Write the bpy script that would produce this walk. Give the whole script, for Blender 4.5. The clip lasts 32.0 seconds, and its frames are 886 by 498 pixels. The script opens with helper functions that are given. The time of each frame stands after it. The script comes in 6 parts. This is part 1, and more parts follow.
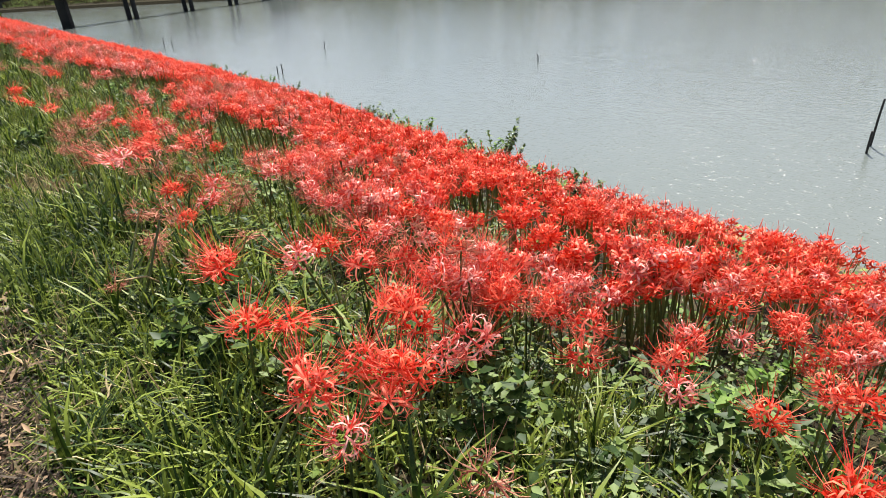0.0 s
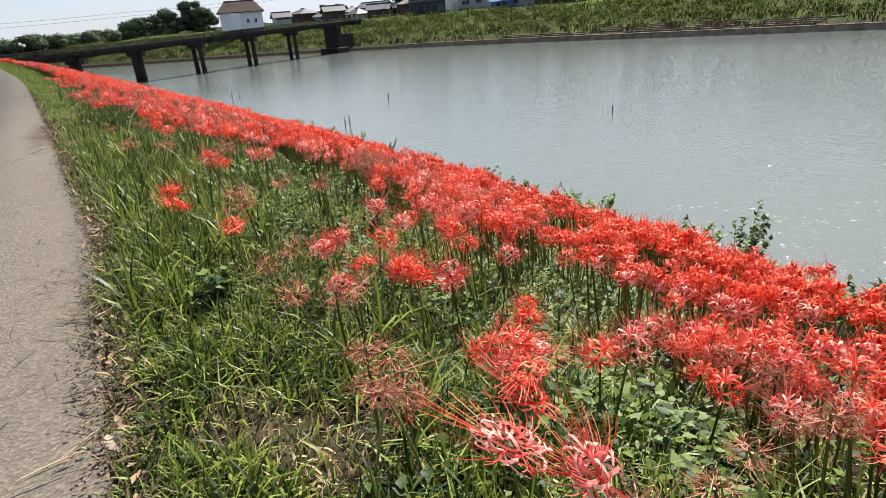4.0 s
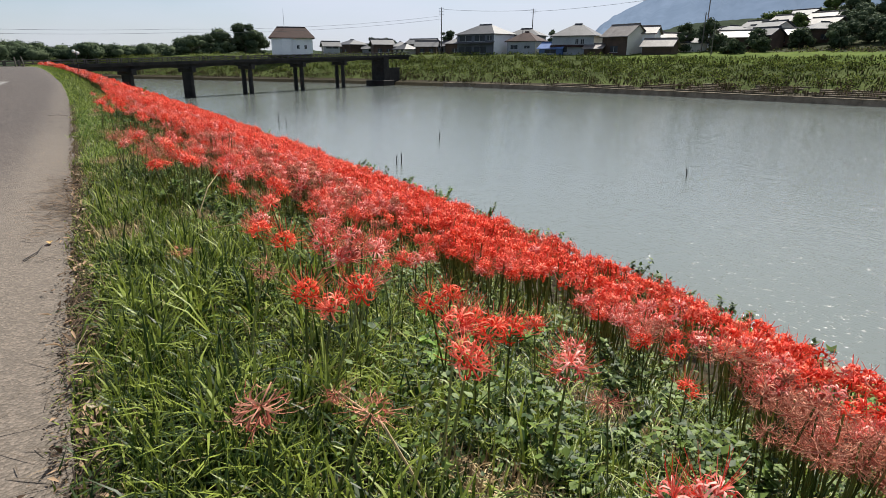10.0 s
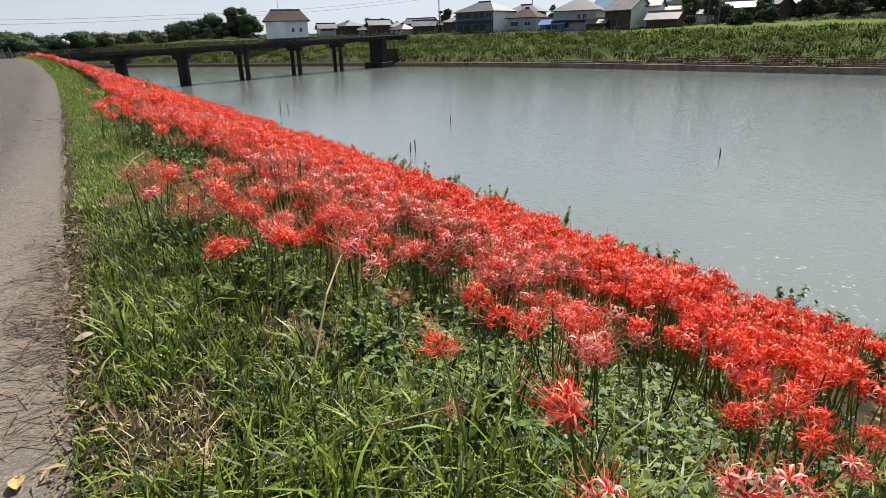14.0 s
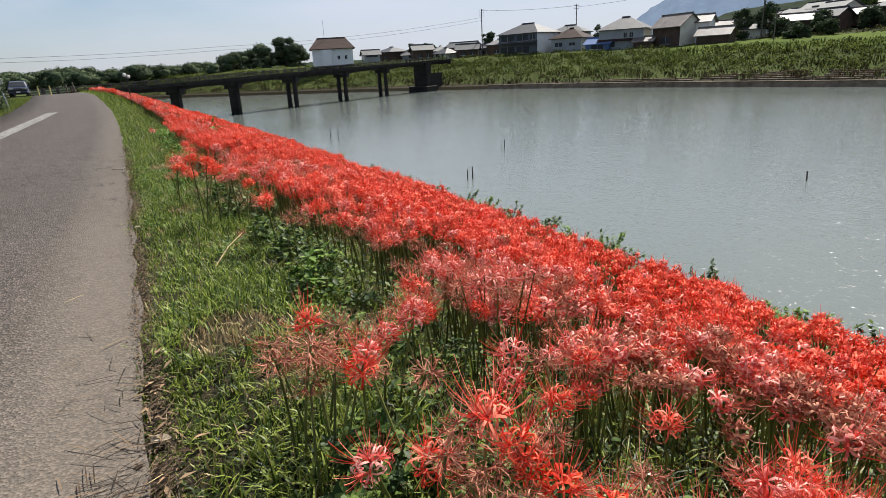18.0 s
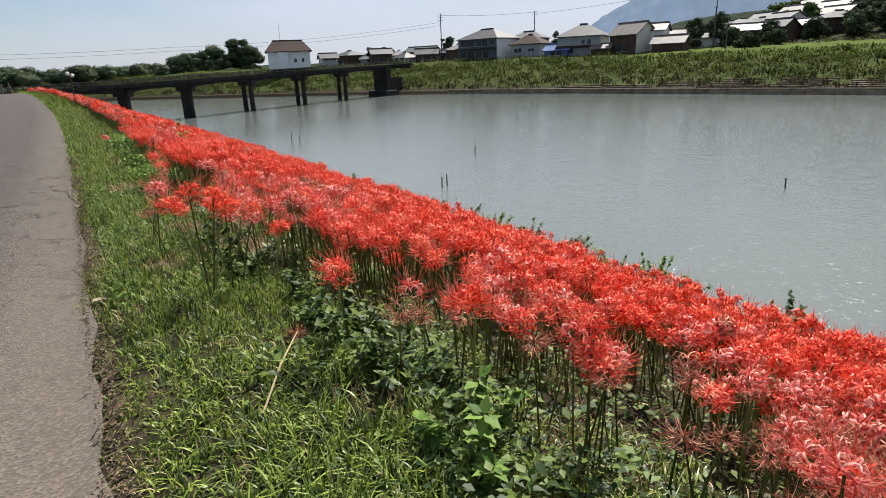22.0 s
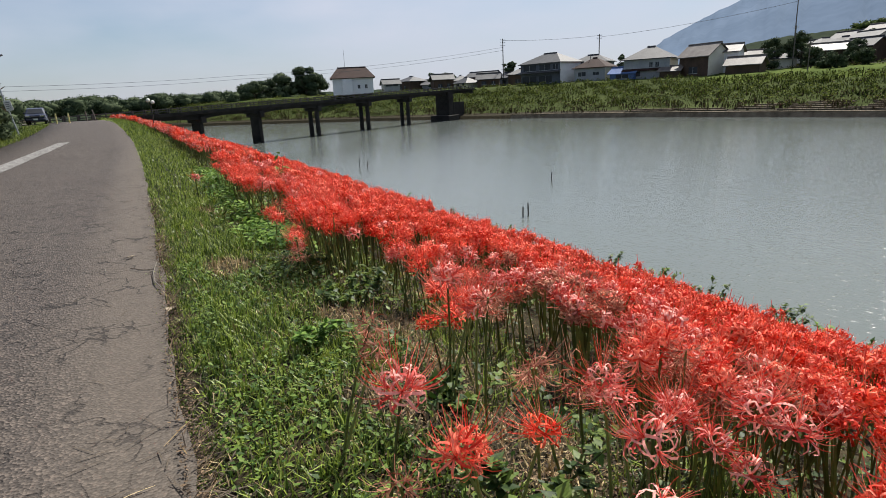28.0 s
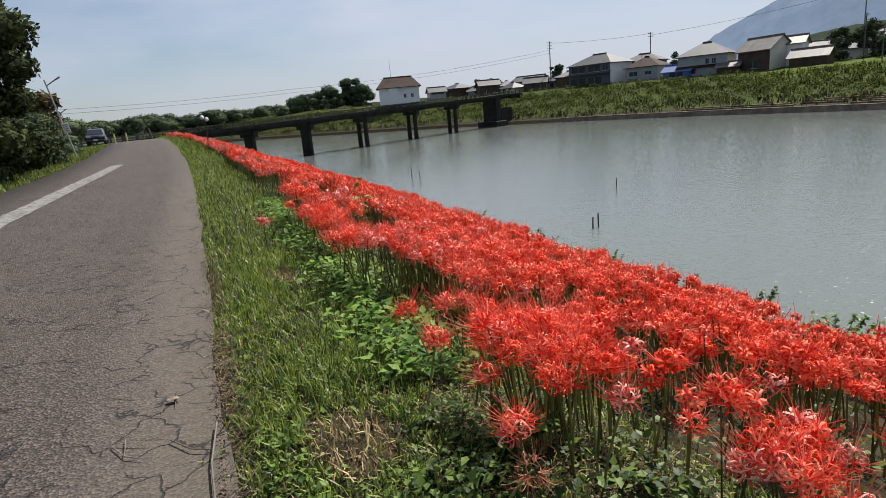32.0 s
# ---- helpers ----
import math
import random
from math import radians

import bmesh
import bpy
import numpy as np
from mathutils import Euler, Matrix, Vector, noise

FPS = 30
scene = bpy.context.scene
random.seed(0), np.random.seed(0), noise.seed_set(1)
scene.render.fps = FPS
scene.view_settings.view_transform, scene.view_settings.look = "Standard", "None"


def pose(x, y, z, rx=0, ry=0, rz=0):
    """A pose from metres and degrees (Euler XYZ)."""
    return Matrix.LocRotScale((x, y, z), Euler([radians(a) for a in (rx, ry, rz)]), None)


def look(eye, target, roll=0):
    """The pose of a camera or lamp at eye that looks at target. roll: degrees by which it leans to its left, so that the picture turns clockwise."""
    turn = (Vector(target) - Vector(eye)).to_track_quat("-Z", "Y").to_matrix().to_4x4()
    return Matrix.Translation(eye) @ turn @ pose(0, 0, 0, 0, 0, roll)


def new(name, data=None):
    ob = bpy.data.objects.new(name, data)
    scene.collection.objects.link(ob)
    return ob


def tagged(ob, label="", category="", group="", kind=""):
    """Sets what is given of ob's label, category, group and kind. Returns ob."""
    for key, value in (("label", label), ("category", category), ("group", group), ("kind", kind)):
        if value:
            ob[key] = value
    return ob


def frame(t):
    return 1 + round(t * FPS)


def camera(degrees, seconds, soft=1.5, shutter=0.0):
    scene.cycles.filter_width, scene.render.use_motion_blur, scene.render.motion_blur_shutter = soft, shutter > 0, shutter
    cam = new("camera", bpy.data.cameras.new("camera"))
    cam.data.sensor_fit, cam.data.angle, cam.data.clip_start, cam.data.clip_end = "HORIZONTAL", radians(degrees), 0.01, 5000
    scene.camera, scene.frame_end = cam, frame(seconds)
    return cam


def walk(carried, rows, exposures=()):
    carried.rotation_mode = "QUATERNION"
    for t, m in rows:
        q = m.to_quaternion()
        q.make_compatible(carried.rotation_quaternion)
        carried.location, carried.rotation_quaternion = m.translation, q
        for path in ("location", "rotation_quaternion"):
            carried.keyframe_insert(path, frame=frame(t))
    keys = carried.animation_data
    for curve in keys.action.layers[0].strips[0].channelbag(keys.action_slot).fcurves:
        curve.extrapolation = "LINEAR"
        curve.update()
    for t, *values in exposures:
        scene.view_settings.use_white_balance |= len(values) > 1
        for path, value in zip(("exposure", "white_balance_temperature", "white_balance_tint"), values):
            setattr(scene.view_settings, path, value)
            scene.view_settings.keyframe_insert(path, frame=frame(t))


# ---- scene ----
cam = camera(74.82, 32.0, soft=0.5)

# seconds, eye x y z, heading from +y towards +x, pitch, lean (degrees)
ROWS = [
    (0, 0.079, -13.029, 1.135, 37.69, -26.66, -3.99),
    (0.5, -0.003, -12.752, 1.182, 36.51, -26.03, -4.26),
    (1, -0.010, -12.564, 1.171, 34.46, -25.06, -5.00),
    (1.5, 0.066, -12.235, 1.122, 33.66, -24.50, -5.16),
    (2, 0.027, -11.849, 1.133, 33.25, -23.57, -5.27),
    (2.5, -0.006, -11.447, 1.184, 33.09, -23.02, -5.04),
    (3, 0.046, -11.001, 1.115, 33.42, -22.88, -4.72),
    (3.5, -0.017, -10.595, 1.112, 33.53, -22.47, -4.69),
    (4, -0.089, -10.200, 1.136, 33.36, -21.82, -4.76),
    (4.5, -0.089, -9.728, 1.141, 33.55, -21.55, -4.73),
    (6.5, 0.184, -8.353, 1.262, 35.22, -19.59, -2.59),
    (7, 0.254, -8.063, 1.216, 34.93, -19.08, -2.67),
    (7.5, 0.235, -7.711, 1.252, 32.53, -17.56, -2.16),
    (8, 0.176, -7.430, 1.267, 32.57, -17.05, -1.45),
    (8.5, 0.202, -7.066, 1.226, 29.97, -17.43, -2.04),
    (9, 0.188, -6.722, 1.239, 29.87, -17.77, -1.16),
    (9.5, 0.171, -6.463, 1.243, 31.01, -17.99, -0.15),
    (10, 0.211, -6.125, 1.210, 31.32, -18.23, 0.14),
    (10.5, 0.195, -5.833, 1.231, 31.57, -18.50, 0.12),
    (11, 0.201, -5.502, 1.231, 31.65, -19.18, 0.02),
    (11.5, 0.262, -5.146, 1.202, 32.30, -19.94, 0.34),
    (12, 0.246, -4.870, 1.208, 32.67, -20.18, 0.10),
    (12.5, 0.217, -4.552, 1.217, 32.49, -20.49, -0.47),
    (13, 0.242, -4.146, 1.208, 32.56, -20.50, -0.64),
    (13.5, 0.241, -3.761, 1.235, 32.25, -20.42, -1.02),
    (14, 0.248, -3.373, 1.210, 31.27, -20.05, -1.47),
    (14.5, 0.259, -2.981, 1.234, 30.71, -19.30, -1.61),
    (15, 0.223, -2.677, 1.270, 30.10, -18.19, -1.74),
    (15.5, 0.248, -2.361, 1.250, 29.81, -17.96, -1.73),
    (17.5, 0.215, -1.136, 1.291, 27.83, -17.72, -2.93),
    (18, 0.172, -0.971, 1.300, 27.09, -17.83, -3.12),
    (18.5, 0.213, -0.707, 1.227, 27.00, -18.15, -3.06),
    (19, 0.209, -0.483, 1.214, 27.91, -18.19, -2.70),
    (19.5, 0.163, -0.231, 1.238, 28.89, -18.40, -2.42),
    (20, 0.174, 0.037, 1.199, 29.51, -18.99, -1.88),
    (20.5, 0.169, 0.371, 1.150, 30.38, -19.15, -1.23),
    (21, 0.100, 0.663, 1.192, 31.22, -18.40, -0.93),
    (21.5, 0.070, 0.953, 1.223, 31.64, -17.17, -1.47),
    (22, 0.127, 1.262, 1.196, 31.43, -17.58, -2.41),
    (22.5, 0.115, 1.512, 1.200, 32.35, -18.00, -2.59),
    (23, 0.105, 1.771, 1.202, 31.33, -17.50, -4.20),
    (23.5, 0.190, 2.096, 1.183, 26.31, -17.11, -5.35),
    (24, 0.179, 2.341, 1.210, 25.92, -15.47, -6.06),
    (24.5, 0.166, 2.621, 1.218, 26.44, -15.17, -3.75),
    (25, 0.240, 2.957, 1.208, 23.83, -15.30, -3.37),
    (25.5, 0.177, 3.318, 1.251, 22.67, -14.72, -2.99),
    (27.5, 0.047, 4.056, 1.235, 24.58, -15.20, -2.96),
    (28, 0.057, 4.322, 1.171, 25.97, -15.04, -2.93),
    (28.5, 0.021, 4.649, 1.209, 27.03, -14.59, -3.24),
    (29, -0.028, 4.934, 1.228, 27.46, -14.19, -3.92),
    (29.5, 0.058, 5.231, 1.170, 25.68, -14.27, -4.83),
    (30, 0.069, 5.495, 1.177, 23.21, -14.30, -5.53),
    (30.5, 0.037, 5.782, 1.214, 23.66, -14.20, -4.95),
    (31, 0.064, 6.113, 1.214, 23.16, -13.99, -4.91),
    (31.5, 0.111, 6.417, 1.224, 22.20, -13.99, -4.96),
    (32, 0.099, 6.750, 1.232, 21.30, -14.09, -5.11),
]


def heading(x, y, z, yaw, pitch, lean):
    a, p = radians(yaw), radians(pitch)
    way = Vector((math.sin(a) * math.cos(p), math.cos(a) * math.cos(p), math.sin(p)))
    eye = Vector((x, y, z))
    return look(eye, eye + way, lean)


EXPOSURES = [(0, 1.17), (2, 1.12), (4, 1.04), (7, 0.92), (9, 0.77), (11, 0.82), (14, 0.88), (18, 0.72), (21, 0.76), (25, 0.6), (28, 0.58), (32, 0.56)]
walk(cam, [(r[0], heading(*r[1:])) for r in ROWS], EXPOSURES)


# ---- light ----
SUN_AZ, SUN_EL = 57.0, 52.0        # degrees from +y towards +x, and above the horizon


def make_world():
    w = bpy.data.worlds.new("sky")
    scene.world = w
    w.use_nodes = True
    nt = w.node_tree
    nt.nodes.clear()
    out = nt.nodes.new("ShaderNodeOutputWorld")
    bg = nt.nodes.new("ShaderNodeBackground")
    sky = nt.nodes.new("ShaderNodeTexSky")
    sky.sky_type = "NISHITA"
    sky.sun_disc = False
    sky.sun_elevation = radians(SUN_EL)
    sky.sun_rotation = radians(SUN_AZ)
    sky.air_density, sky.dust_density, sky.ozone_density = 1.0, 0.55, 3.2
    # thin high cloud over the blue
    co = nt.nodes.new("ShaderNodeTexCoord")
    mp = nt.nodes.new("ShaderNodeMapping")
    mp.inputs["Scale"].default_value = (1.2, 1.2, 3.5)
    nz = nt.nodes.new("ShaderNodeTexNoise")
    nz.inputs["Scale"].default_value, nz.inputs["Detail"].default_value = 2.0, 5
    ramp = nt.nodes.new("ShaderNodeMapRange")
    ramp.inputs["From Min"].default_value, ramp.inputs["From Max"].default_value = 0.3, 0.7
    ramp.inputs["To Min"].default_value, ramp.inputs["To Max"].default_value = -0.3, 0.5
    mix = nt.nodes.new("ShaderNodeMix")
    mix.data_type = "RGBA"
    mix.inputs["B"].default_value = (7.9, 8.1, 9.3, 1)
    nt.links.new(co.outputs["Generated"], mp.inputs["Vector"])
    nt.links.new(mp.outputs[0], nz.inputs["Vector"])
    nt.links.new(nz.outputs["Fac"], ramp.inputs["Value"])
    # the veil whitens towards the sun
    dot = nt.nodes.new("ShaderNodeVectorMath")
    dot.operation = "DOT_PRODUCT"
    e, a = radians(SUN_EL), radians(SUN_AZ)
    dot.inputs[1].default_value = (math.sin(a) * math.cos(e), math.cos(a) * math.cos(e), math.sin(e))
    veil = nt.nodes.new("ShaderNodeMapRange")
    veil.inputs["From Min"].default_value, veil.inputs["From Max"].default_value = 0.25, 0.75
    veil.inputs["To Min"].default_value, veil.inputs["To Max"].default_value = 0.02, 0.66
    both = nt.nodes.new("ShaderNodeMath")
    both.use_clamp = True
    nt.links.new(co.outputs["Generated"], dot.inputs[0])
    nt.links.new(dot.outputs["Value"], veil.inputs["Value"])
    nt.links.new(ramp.outputs[0], both.inputs[0])
    nt.links.new(veil.outputs[0], both.inputs[1])
    nt.links.new(both.outputs[0], mix.inputs["Factor"])
    nt.links.new(sky.outputs[0], mix.inputs["A"])
    # grey-lilac summer haze low over the land
    sep = nt.nodes.new("ShaderNodeSeparateXYZ")
    low = nt.nodes.new("ShaderNodeMapRange")
    low.interpolation_type = "SMOOTHSTEP"
    low.inputs["From Min"].default_value, low.inputs["From Max"].default_value = 0.0, 0.22
    low.inputs["To Min"].default_value, low.inputs["To Max"].default_value = 0.5, 0.0
    haze = nt.nodes.new("ShaderNodeMix")
    haze.data_type = "RGBA"
    haze.inputs["B"].default_value = (5.3, 5.85, 7.3, 1)
    nt.links.new(co.outputs["Generated"], sep.inputs[0])
    nt.links.new(sep.outputs["Z"], low.inputs["Value"])
    nt.links.new(low.outputs[0], haze.inputs["Factor"])
    nt.links.new(mix.outputs["Result"], haze.inputs["A"])
    nt.links.new(haze.outputs["Result"], bg.inputs["Color"])
    bg.inputs["Strength"].default_value = 0.061
    nt.links.new(bg.outputs[0], out.inputs[0])


make_world()
sun = new("sun", bpy.data.lights.new("sun", "SUN"))
sun.data.energy, sun.data.angle, sun.data.color = 5.0, radians(0.53), (1.0, 0.95, 0.87)
az, el = radians(SUN_AZ), radians(SUN_EL)
sun.matrix_world = look((0, 0, 60), Vector((0, 0, 60)) - Vector((math.sin(az) * math.cos(el), math.cos(az) * math.cos(el), math.sin(el))))


# ---- materials ----
def surf(name, c1, c2, scale=8.0, rough=0.7, bump=0.0, metal=0.0, fine=60.0, trans=0.0, spec=0.4, island=0.0, where="Object", lo=0.35, hi=0.65):
    """Two tones mixed by a coarse and a fine noise, with relief; trans: share of light let through."""
    m = bpy.data.materials.new(name)
    m.use_nodes = True
    nt = m.node_tree
    p = nt.nodes["Principled BSDF"]
    p.inputs["Roughness"].default_value = rough
    p.inputs["Metallic"].default_value = metal
    p.inputs["Specular IOR Level"].default_value = spec
    co = nt.nodes.new("ShaderNodeTexCoord")
    n1, n2 = nt.nodes.new("ShaderNodeTexNoise"), nt.nodes.new("ShaderNodeTexNoise")
    n1.inputs["Scale"].default_value, n1.inputs["Detail"].default_value = scale, 5
    n2.inputs["Scale"].default_value, n2.inputs["Detail"].default_value = fine, 4
    for n in (n1, n2):
        nt.links.new(co.outputs[where], n.inputs["Vector"])
    add = nt.nodes.new("ShaderNodeMath")
    add.operation = "MULTIPLY_ADD"
    add.inputs[1].default_value = 0.45
    nt.links.new(n2.outputs["Fac"], add.inputs[0])
    half = nt.nodes.new("ShaderNodeMath")
    half.operation = "MULTIPLY"
    half.inputs[1].default_value = 0.55
    nt.links.new(n1.outputs["Fac"], half.inputs[0])
    nt.links.new(half.outputs[0], add.inputs[2])
    last = add
    if island:
        geo = nt.nodes.new("ShaderNodeNewGeometry")
        obj = nt.nodes.new("ShaderNodeObjectInfo")
        s = nt.nodes.new("ShaderNodeMath")
        s.operation = "ADD"
        nt.links.new(geo.outputs["Random Per Island"], s.inputs[0])
        nt.links.new(obj.outputs["Random"], s.inputs[1])
        fr = nt.nodes.new("ShaderNodeMath")
        fr.operation = "FRACT"
        nt.links.new(s.outputs[0], fr.inputs[0])
        k = nt.nodes.new("ShaderNodeMath")
        k.operation = "MULTIPLY_ADD"
        k.inputs[1].default_value = island
        nt.links.new(fr.outputs[0], k.inputs[0])
        sub = nt.nodes.new("ShaderNodeMath")
        sub.operation = "SUBTRACT"
        sub.inputs[1].default_value = island / 2
        nt.links.new(add.outputs[0], sub.inputs[0])
        nt.links.new(sub.outputs[0], k.inputs[2])
        last = k
    mr = nt.nodes.new("ShaderNodeMapRange")
    mr.inputs["From Min"].default_value, mr.inputs["From Max"].default_value = lo, hi
    nt.links.new(last.outputs[0], mr.inputs["Value"])
    mix = nt.nodes.new("ShaderNodeMix")
    mix.data_type = "RGBA"
    mix.inputs["A"].default_value, mix.inputs["B"].default_value = (*c1, 1), (*c2, 1)
    nt.links.new(mr.outputs[0], mix.inputs["Factor"])
    nt.links.new(mix.outputs["Result"], p.inputs["Base Color"])
    if bump:
        b = nt.nodes.new("ShaderNodeBump")
        b.inputs["Strength"].default_value, b.inputs["Distance"].default_value = min(bump, 1.0), 0.02 * max(bump, 1.0)
        nt.links.new(add.outputs[0], b.inputs["Height"])
        nt.links.new(b.outputs[0], p.inputs["Normal"])
    if trans:
        t = nt.nodes.new("ShaderNodeBsdfTranslucent")
        nt.links.new(mix.outputs["Result"], t.inputs["Color"])
        ms = nt.nodes.new("ShaderNodeMixShader")
        ms.inputs[0].default_value = trans
        nt.links.new(p.outputs[0], ms.inputs[1])
        nt.links.new(t.outputs[0], ms.inputs[2])
        nt.links.new(ms.outputs[0], nt.nodes["Material Output"].inputs["Surface"])
    return m


M_RED = surf("petal_red", (0.64, 0.03, 0.011), (0.95, 0.17, 0.085), 6, 0.55, trans=0.2, island=0.95, spec=0.2)
M_CORAL = surf("petal_coral", (0.66, 0.05, 0.028), (0.95, 0.27, 0.17), 6, 0.55, trans=0.22, island=0.95, spec=0.2)
M_PINK = surf("petal_faded", (0.58, 0.08, 0.064), (0.92, 0.44, 0.37), 6, 0.55, trans=0.22, island=0.95, spec=0.22)
M_DRY = surf("petal_withered", (0.3, 0.085, 0.055), (0.56, 0.27, 0.18), 9, 0.8, trans=0.2, island=0.7, spec=0.1)
M_STAMEN = surf("stamen", (0.68, 0.05, 0.03), (0.9, 0.22, 0.15), 6, 0.5, trans=0.2, island=0.8, spec=0.2)
M_STEM = surf("stem", (0.06, 0.078, 0.018), (0.19, 0.215, 0.06), 5, 0.42, island=0.7, spec=0.4)
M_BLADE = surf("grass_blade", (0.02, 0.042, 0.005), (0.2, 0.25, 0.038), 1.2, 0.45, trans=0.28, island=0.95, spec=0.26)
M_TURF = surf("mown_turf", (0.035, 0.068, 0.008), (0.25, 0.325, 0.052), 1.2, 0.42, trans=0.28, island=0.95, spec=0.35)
M_RUNNER = surf("withered_runner", (0.0348, 0.0261, 0.0191), (0.174, 0.1218, 0.0783), 3, 0.8, island=0.9, spec=0.1)
M_STRAW = surf("straw", (0.24, 0.17, 0.085), (0.52, 0.41, 0.23), 3, 0.8, trans=0.15, island=0.7, spec=0.15)
M_LEAF = surf("weed_leaf", (0.022, 0.05, 0.008), (0.12, 0.178, 0.034), 1.5, 0.5, trans=0.25, island=0.9, spec=0.2)
M_LEAF2 = surf("crest_leaf", (0.05437, 0.1196, 0.01737), (0.1849, 0.2936, 0.05437), 1.5, 0.55, trans=0.28, island=0.5, spec=0.15)
M_LEAF3 = surf("clover_leaf", (0.035, 0.075, 0.012), (0.14, 0.215, 0.042), 1.5, 0.5, trans=0.25, island=0.9, spec=0.15)
M_SOIL = surf("verge_soil", (0.016, 0.014, 0.008), (0.072, 0.06, 0.032), 2.2, 0.9, bump=1.5, fine=60, lo=0.42, hi=0.7, spec=0.08)
M_CONCRETE = surf("weathered_concrete", (0.07, 0.055, 0.038), (0.24, 0.195, 0.14), 0.7, 0.9, bump=0.5, fine=14, spec=0.08)
# near-black mottled concrete for the body of the bridge
M_DARKCON = surf("dark_concrete", (0.0104, 0.01, 0.0096), (0.0391, 0.0365, 0.0331), 0.4, 0.85, bump=0.5, fine=6, spec=0.2)
M_RAIL = surf("rail_concrete", (0.04, 0.037, 0.033), (0.11, 0.1, 0.088), 0.8, 0.85, fine=9, spec=0.15)
M_LINE = surf("worn_road_paint", (0.04176, 0.03824, 0.0348), (0.2158, 0.2088, 0.1983), 7.0, 0.85, fine=70, lo=0.38, hi=0.55)
M_TREE = surf("tree_leaf", (0.032, 0.05, 0.026), (0.085, 0.11, 0.058), 0.4, 0.85, trans=0.15, island=0.6, spec=0.08)
M_TREE3 = surf("turning_leaf", (0.06, 0.045, 0.022), (0.14, 0.1, 0.05), 0.4, 0.85, trans=0.15, island=0.7, spec=0.08)
M_TREE2 = surf("bush_leaf", (0.035, 0.06, 0.014), (0.095, 0.135, 0.034), 0.5, 0.7, trans=0.25, island=0.6, spec=0.12)
M_BARK = surf("bark", (0.0522, 0.0391, 0.0261), (0.1218, 0.0957, 0.0696), 4, 0.9, bump=1)
M_BANK = surf("bank_weeds", (0.028, 0.042, 0.011), (0.19, 0.225, 0.052), 0.3, 0.9, fine=0.9, trans=0.2, island=0.8, spec=0.03, lo=0.4, hi=0.64)
M_FIELD = surf("field_grass", (0.03, 0.042, 0.012), (0.07, 0.088, 0.027), 0.05, 0.95, bump=1, fine=0.8, spec=0.03)
M_MEADOW = surf("mown_meadow", (0.042, 0.066, 0.014), (0.1, 0.132, 0.028), 0.15, 0.95, bump=1, fine=1.5, spec=0.03)
M_BANKDRY = surf("bank_dry_growth", (0.045, 0.036, 0.022), (0.15, 0.118, 0.07), 0.12, 0.9, fine=0.9, trans=0.1, island=0.6, spec=0.04)
# bluish distance haze is mixed into this forest's base colour
M_MOUNT = surf("haze_blue_forest", (0.11, 0.15, 0.21), (0.138, 0.182, 0.25), 0.004, 1.0, fine=0.03, spec=0.0)
M_CONIFER = surf("conifer_leaf", (0.022, 0.032, 0.014), (0.075, 0.095, 0.036), 0.4, 0.85, trans=0.15, island=0.7, spec=0.08)
M_SLOPE = surf("slope_scrub", (0.016, 0.022, 0.011), (0.045, 0.05, 0.026), 0.03, 0.95, fine=0.3, spec=0.03)
M_HILL = surf("hill_forest", (0.016, 0.026, 0.014), (0.04, 0.054, 0.031), 0.02, 0.95, fine=0.2, spec=0.03)
M_WHITE = surf("white_render", (0.68, 0.69, 0.7), (0.8, 0.8, 0.8), 0.4, 0.85, fine=5, spec=0.2)
M_CREAM = surf("cream_render", (0.56, 0.53, 0.44), (0.7, 0.67, 0.57), 0.4, 0.85, fine=5, spec=0.2)
M_GREYWALL = surf("grey_siding", (0.26, 0.275, 0.29), (0.38, 0.395, 0.41), 0.4, 0.8, fine=5, spec=0.2)
# grey-blue shade of the two-storey house's front, put into the wall colour
M_SHADEWALL = surf("shade_side_wall", (0.085, 0.095, 0.115), (0.15, 0.165, 0.19), 0.4, 0.8, fine=5, spec=0.2)
M_BROWNWALL = surf("brown_boards", (0.04568, 0.02933, 0.01958), (0.1044, 0.06525, 0.04568), 0.5, 0.85, fine=5)
M_TILE = surf("grey_roof_tile", (0.02868, 0.03132, 0.03654), (0.06264, 0.06522, 0.07308), 0.5, 0.6, fine=4, spec=0.3)
M_TILE_RED = surf("red_brown_roof_tile", (0.0244, 0.0122, 0.0096), (0.0522, 0.0278, 0.0226), 0.5, 0.75, fine=4, spec=0.15)
# lighter roof tile: the sun's glare on some roofs is in its base colour
M_TILE_SUNLIT = surf("sunlit_roof_tile", (0.085, 0.074, 0.067), (0.19, 0.172, 0.158), 0.5, 0.55, fine=4, spec=0.25)
M_TIN_BLUE = surf("blue_metal_roof", (0.0435, 0.0957, 0.2436), (0.087, 0.1566, 0.348), 0.5, 0.4, fine=4)
M_WOOD = surf("weathered_pole", (0.087, 0.074, 0.0609), (0.174, 0.1566, 0.1305), 3, 0.85, fine=30)
M_STICK = surf("wet_stake", (0.0174, 0.0148, 0.0122), (0.0435, 0.0365, 0.0305), 5, 0.6)
M_STEEL = surf("galvanised_steel", (0.3045, 0.3132, 0.3219), (0.435, 0.4437, 0.4524), 6, 0.4, metal=0.8)
M_WIRE = surf("cable", (0.10, 0.10, 0.11), (0.16, 0.16, 0.17), 3, 0.6)
M_YELLOW = surf("yellow_paint", (0.5176, 0.435, 0.1305), (0.6064, 0.5394, 0.261), 6, 0.5)
M_BLACK = surf("black_rubber", (0.0104, 0.0104, 0.0104), (0.0261, 0.0261, 0.0261), 8, 0.6)
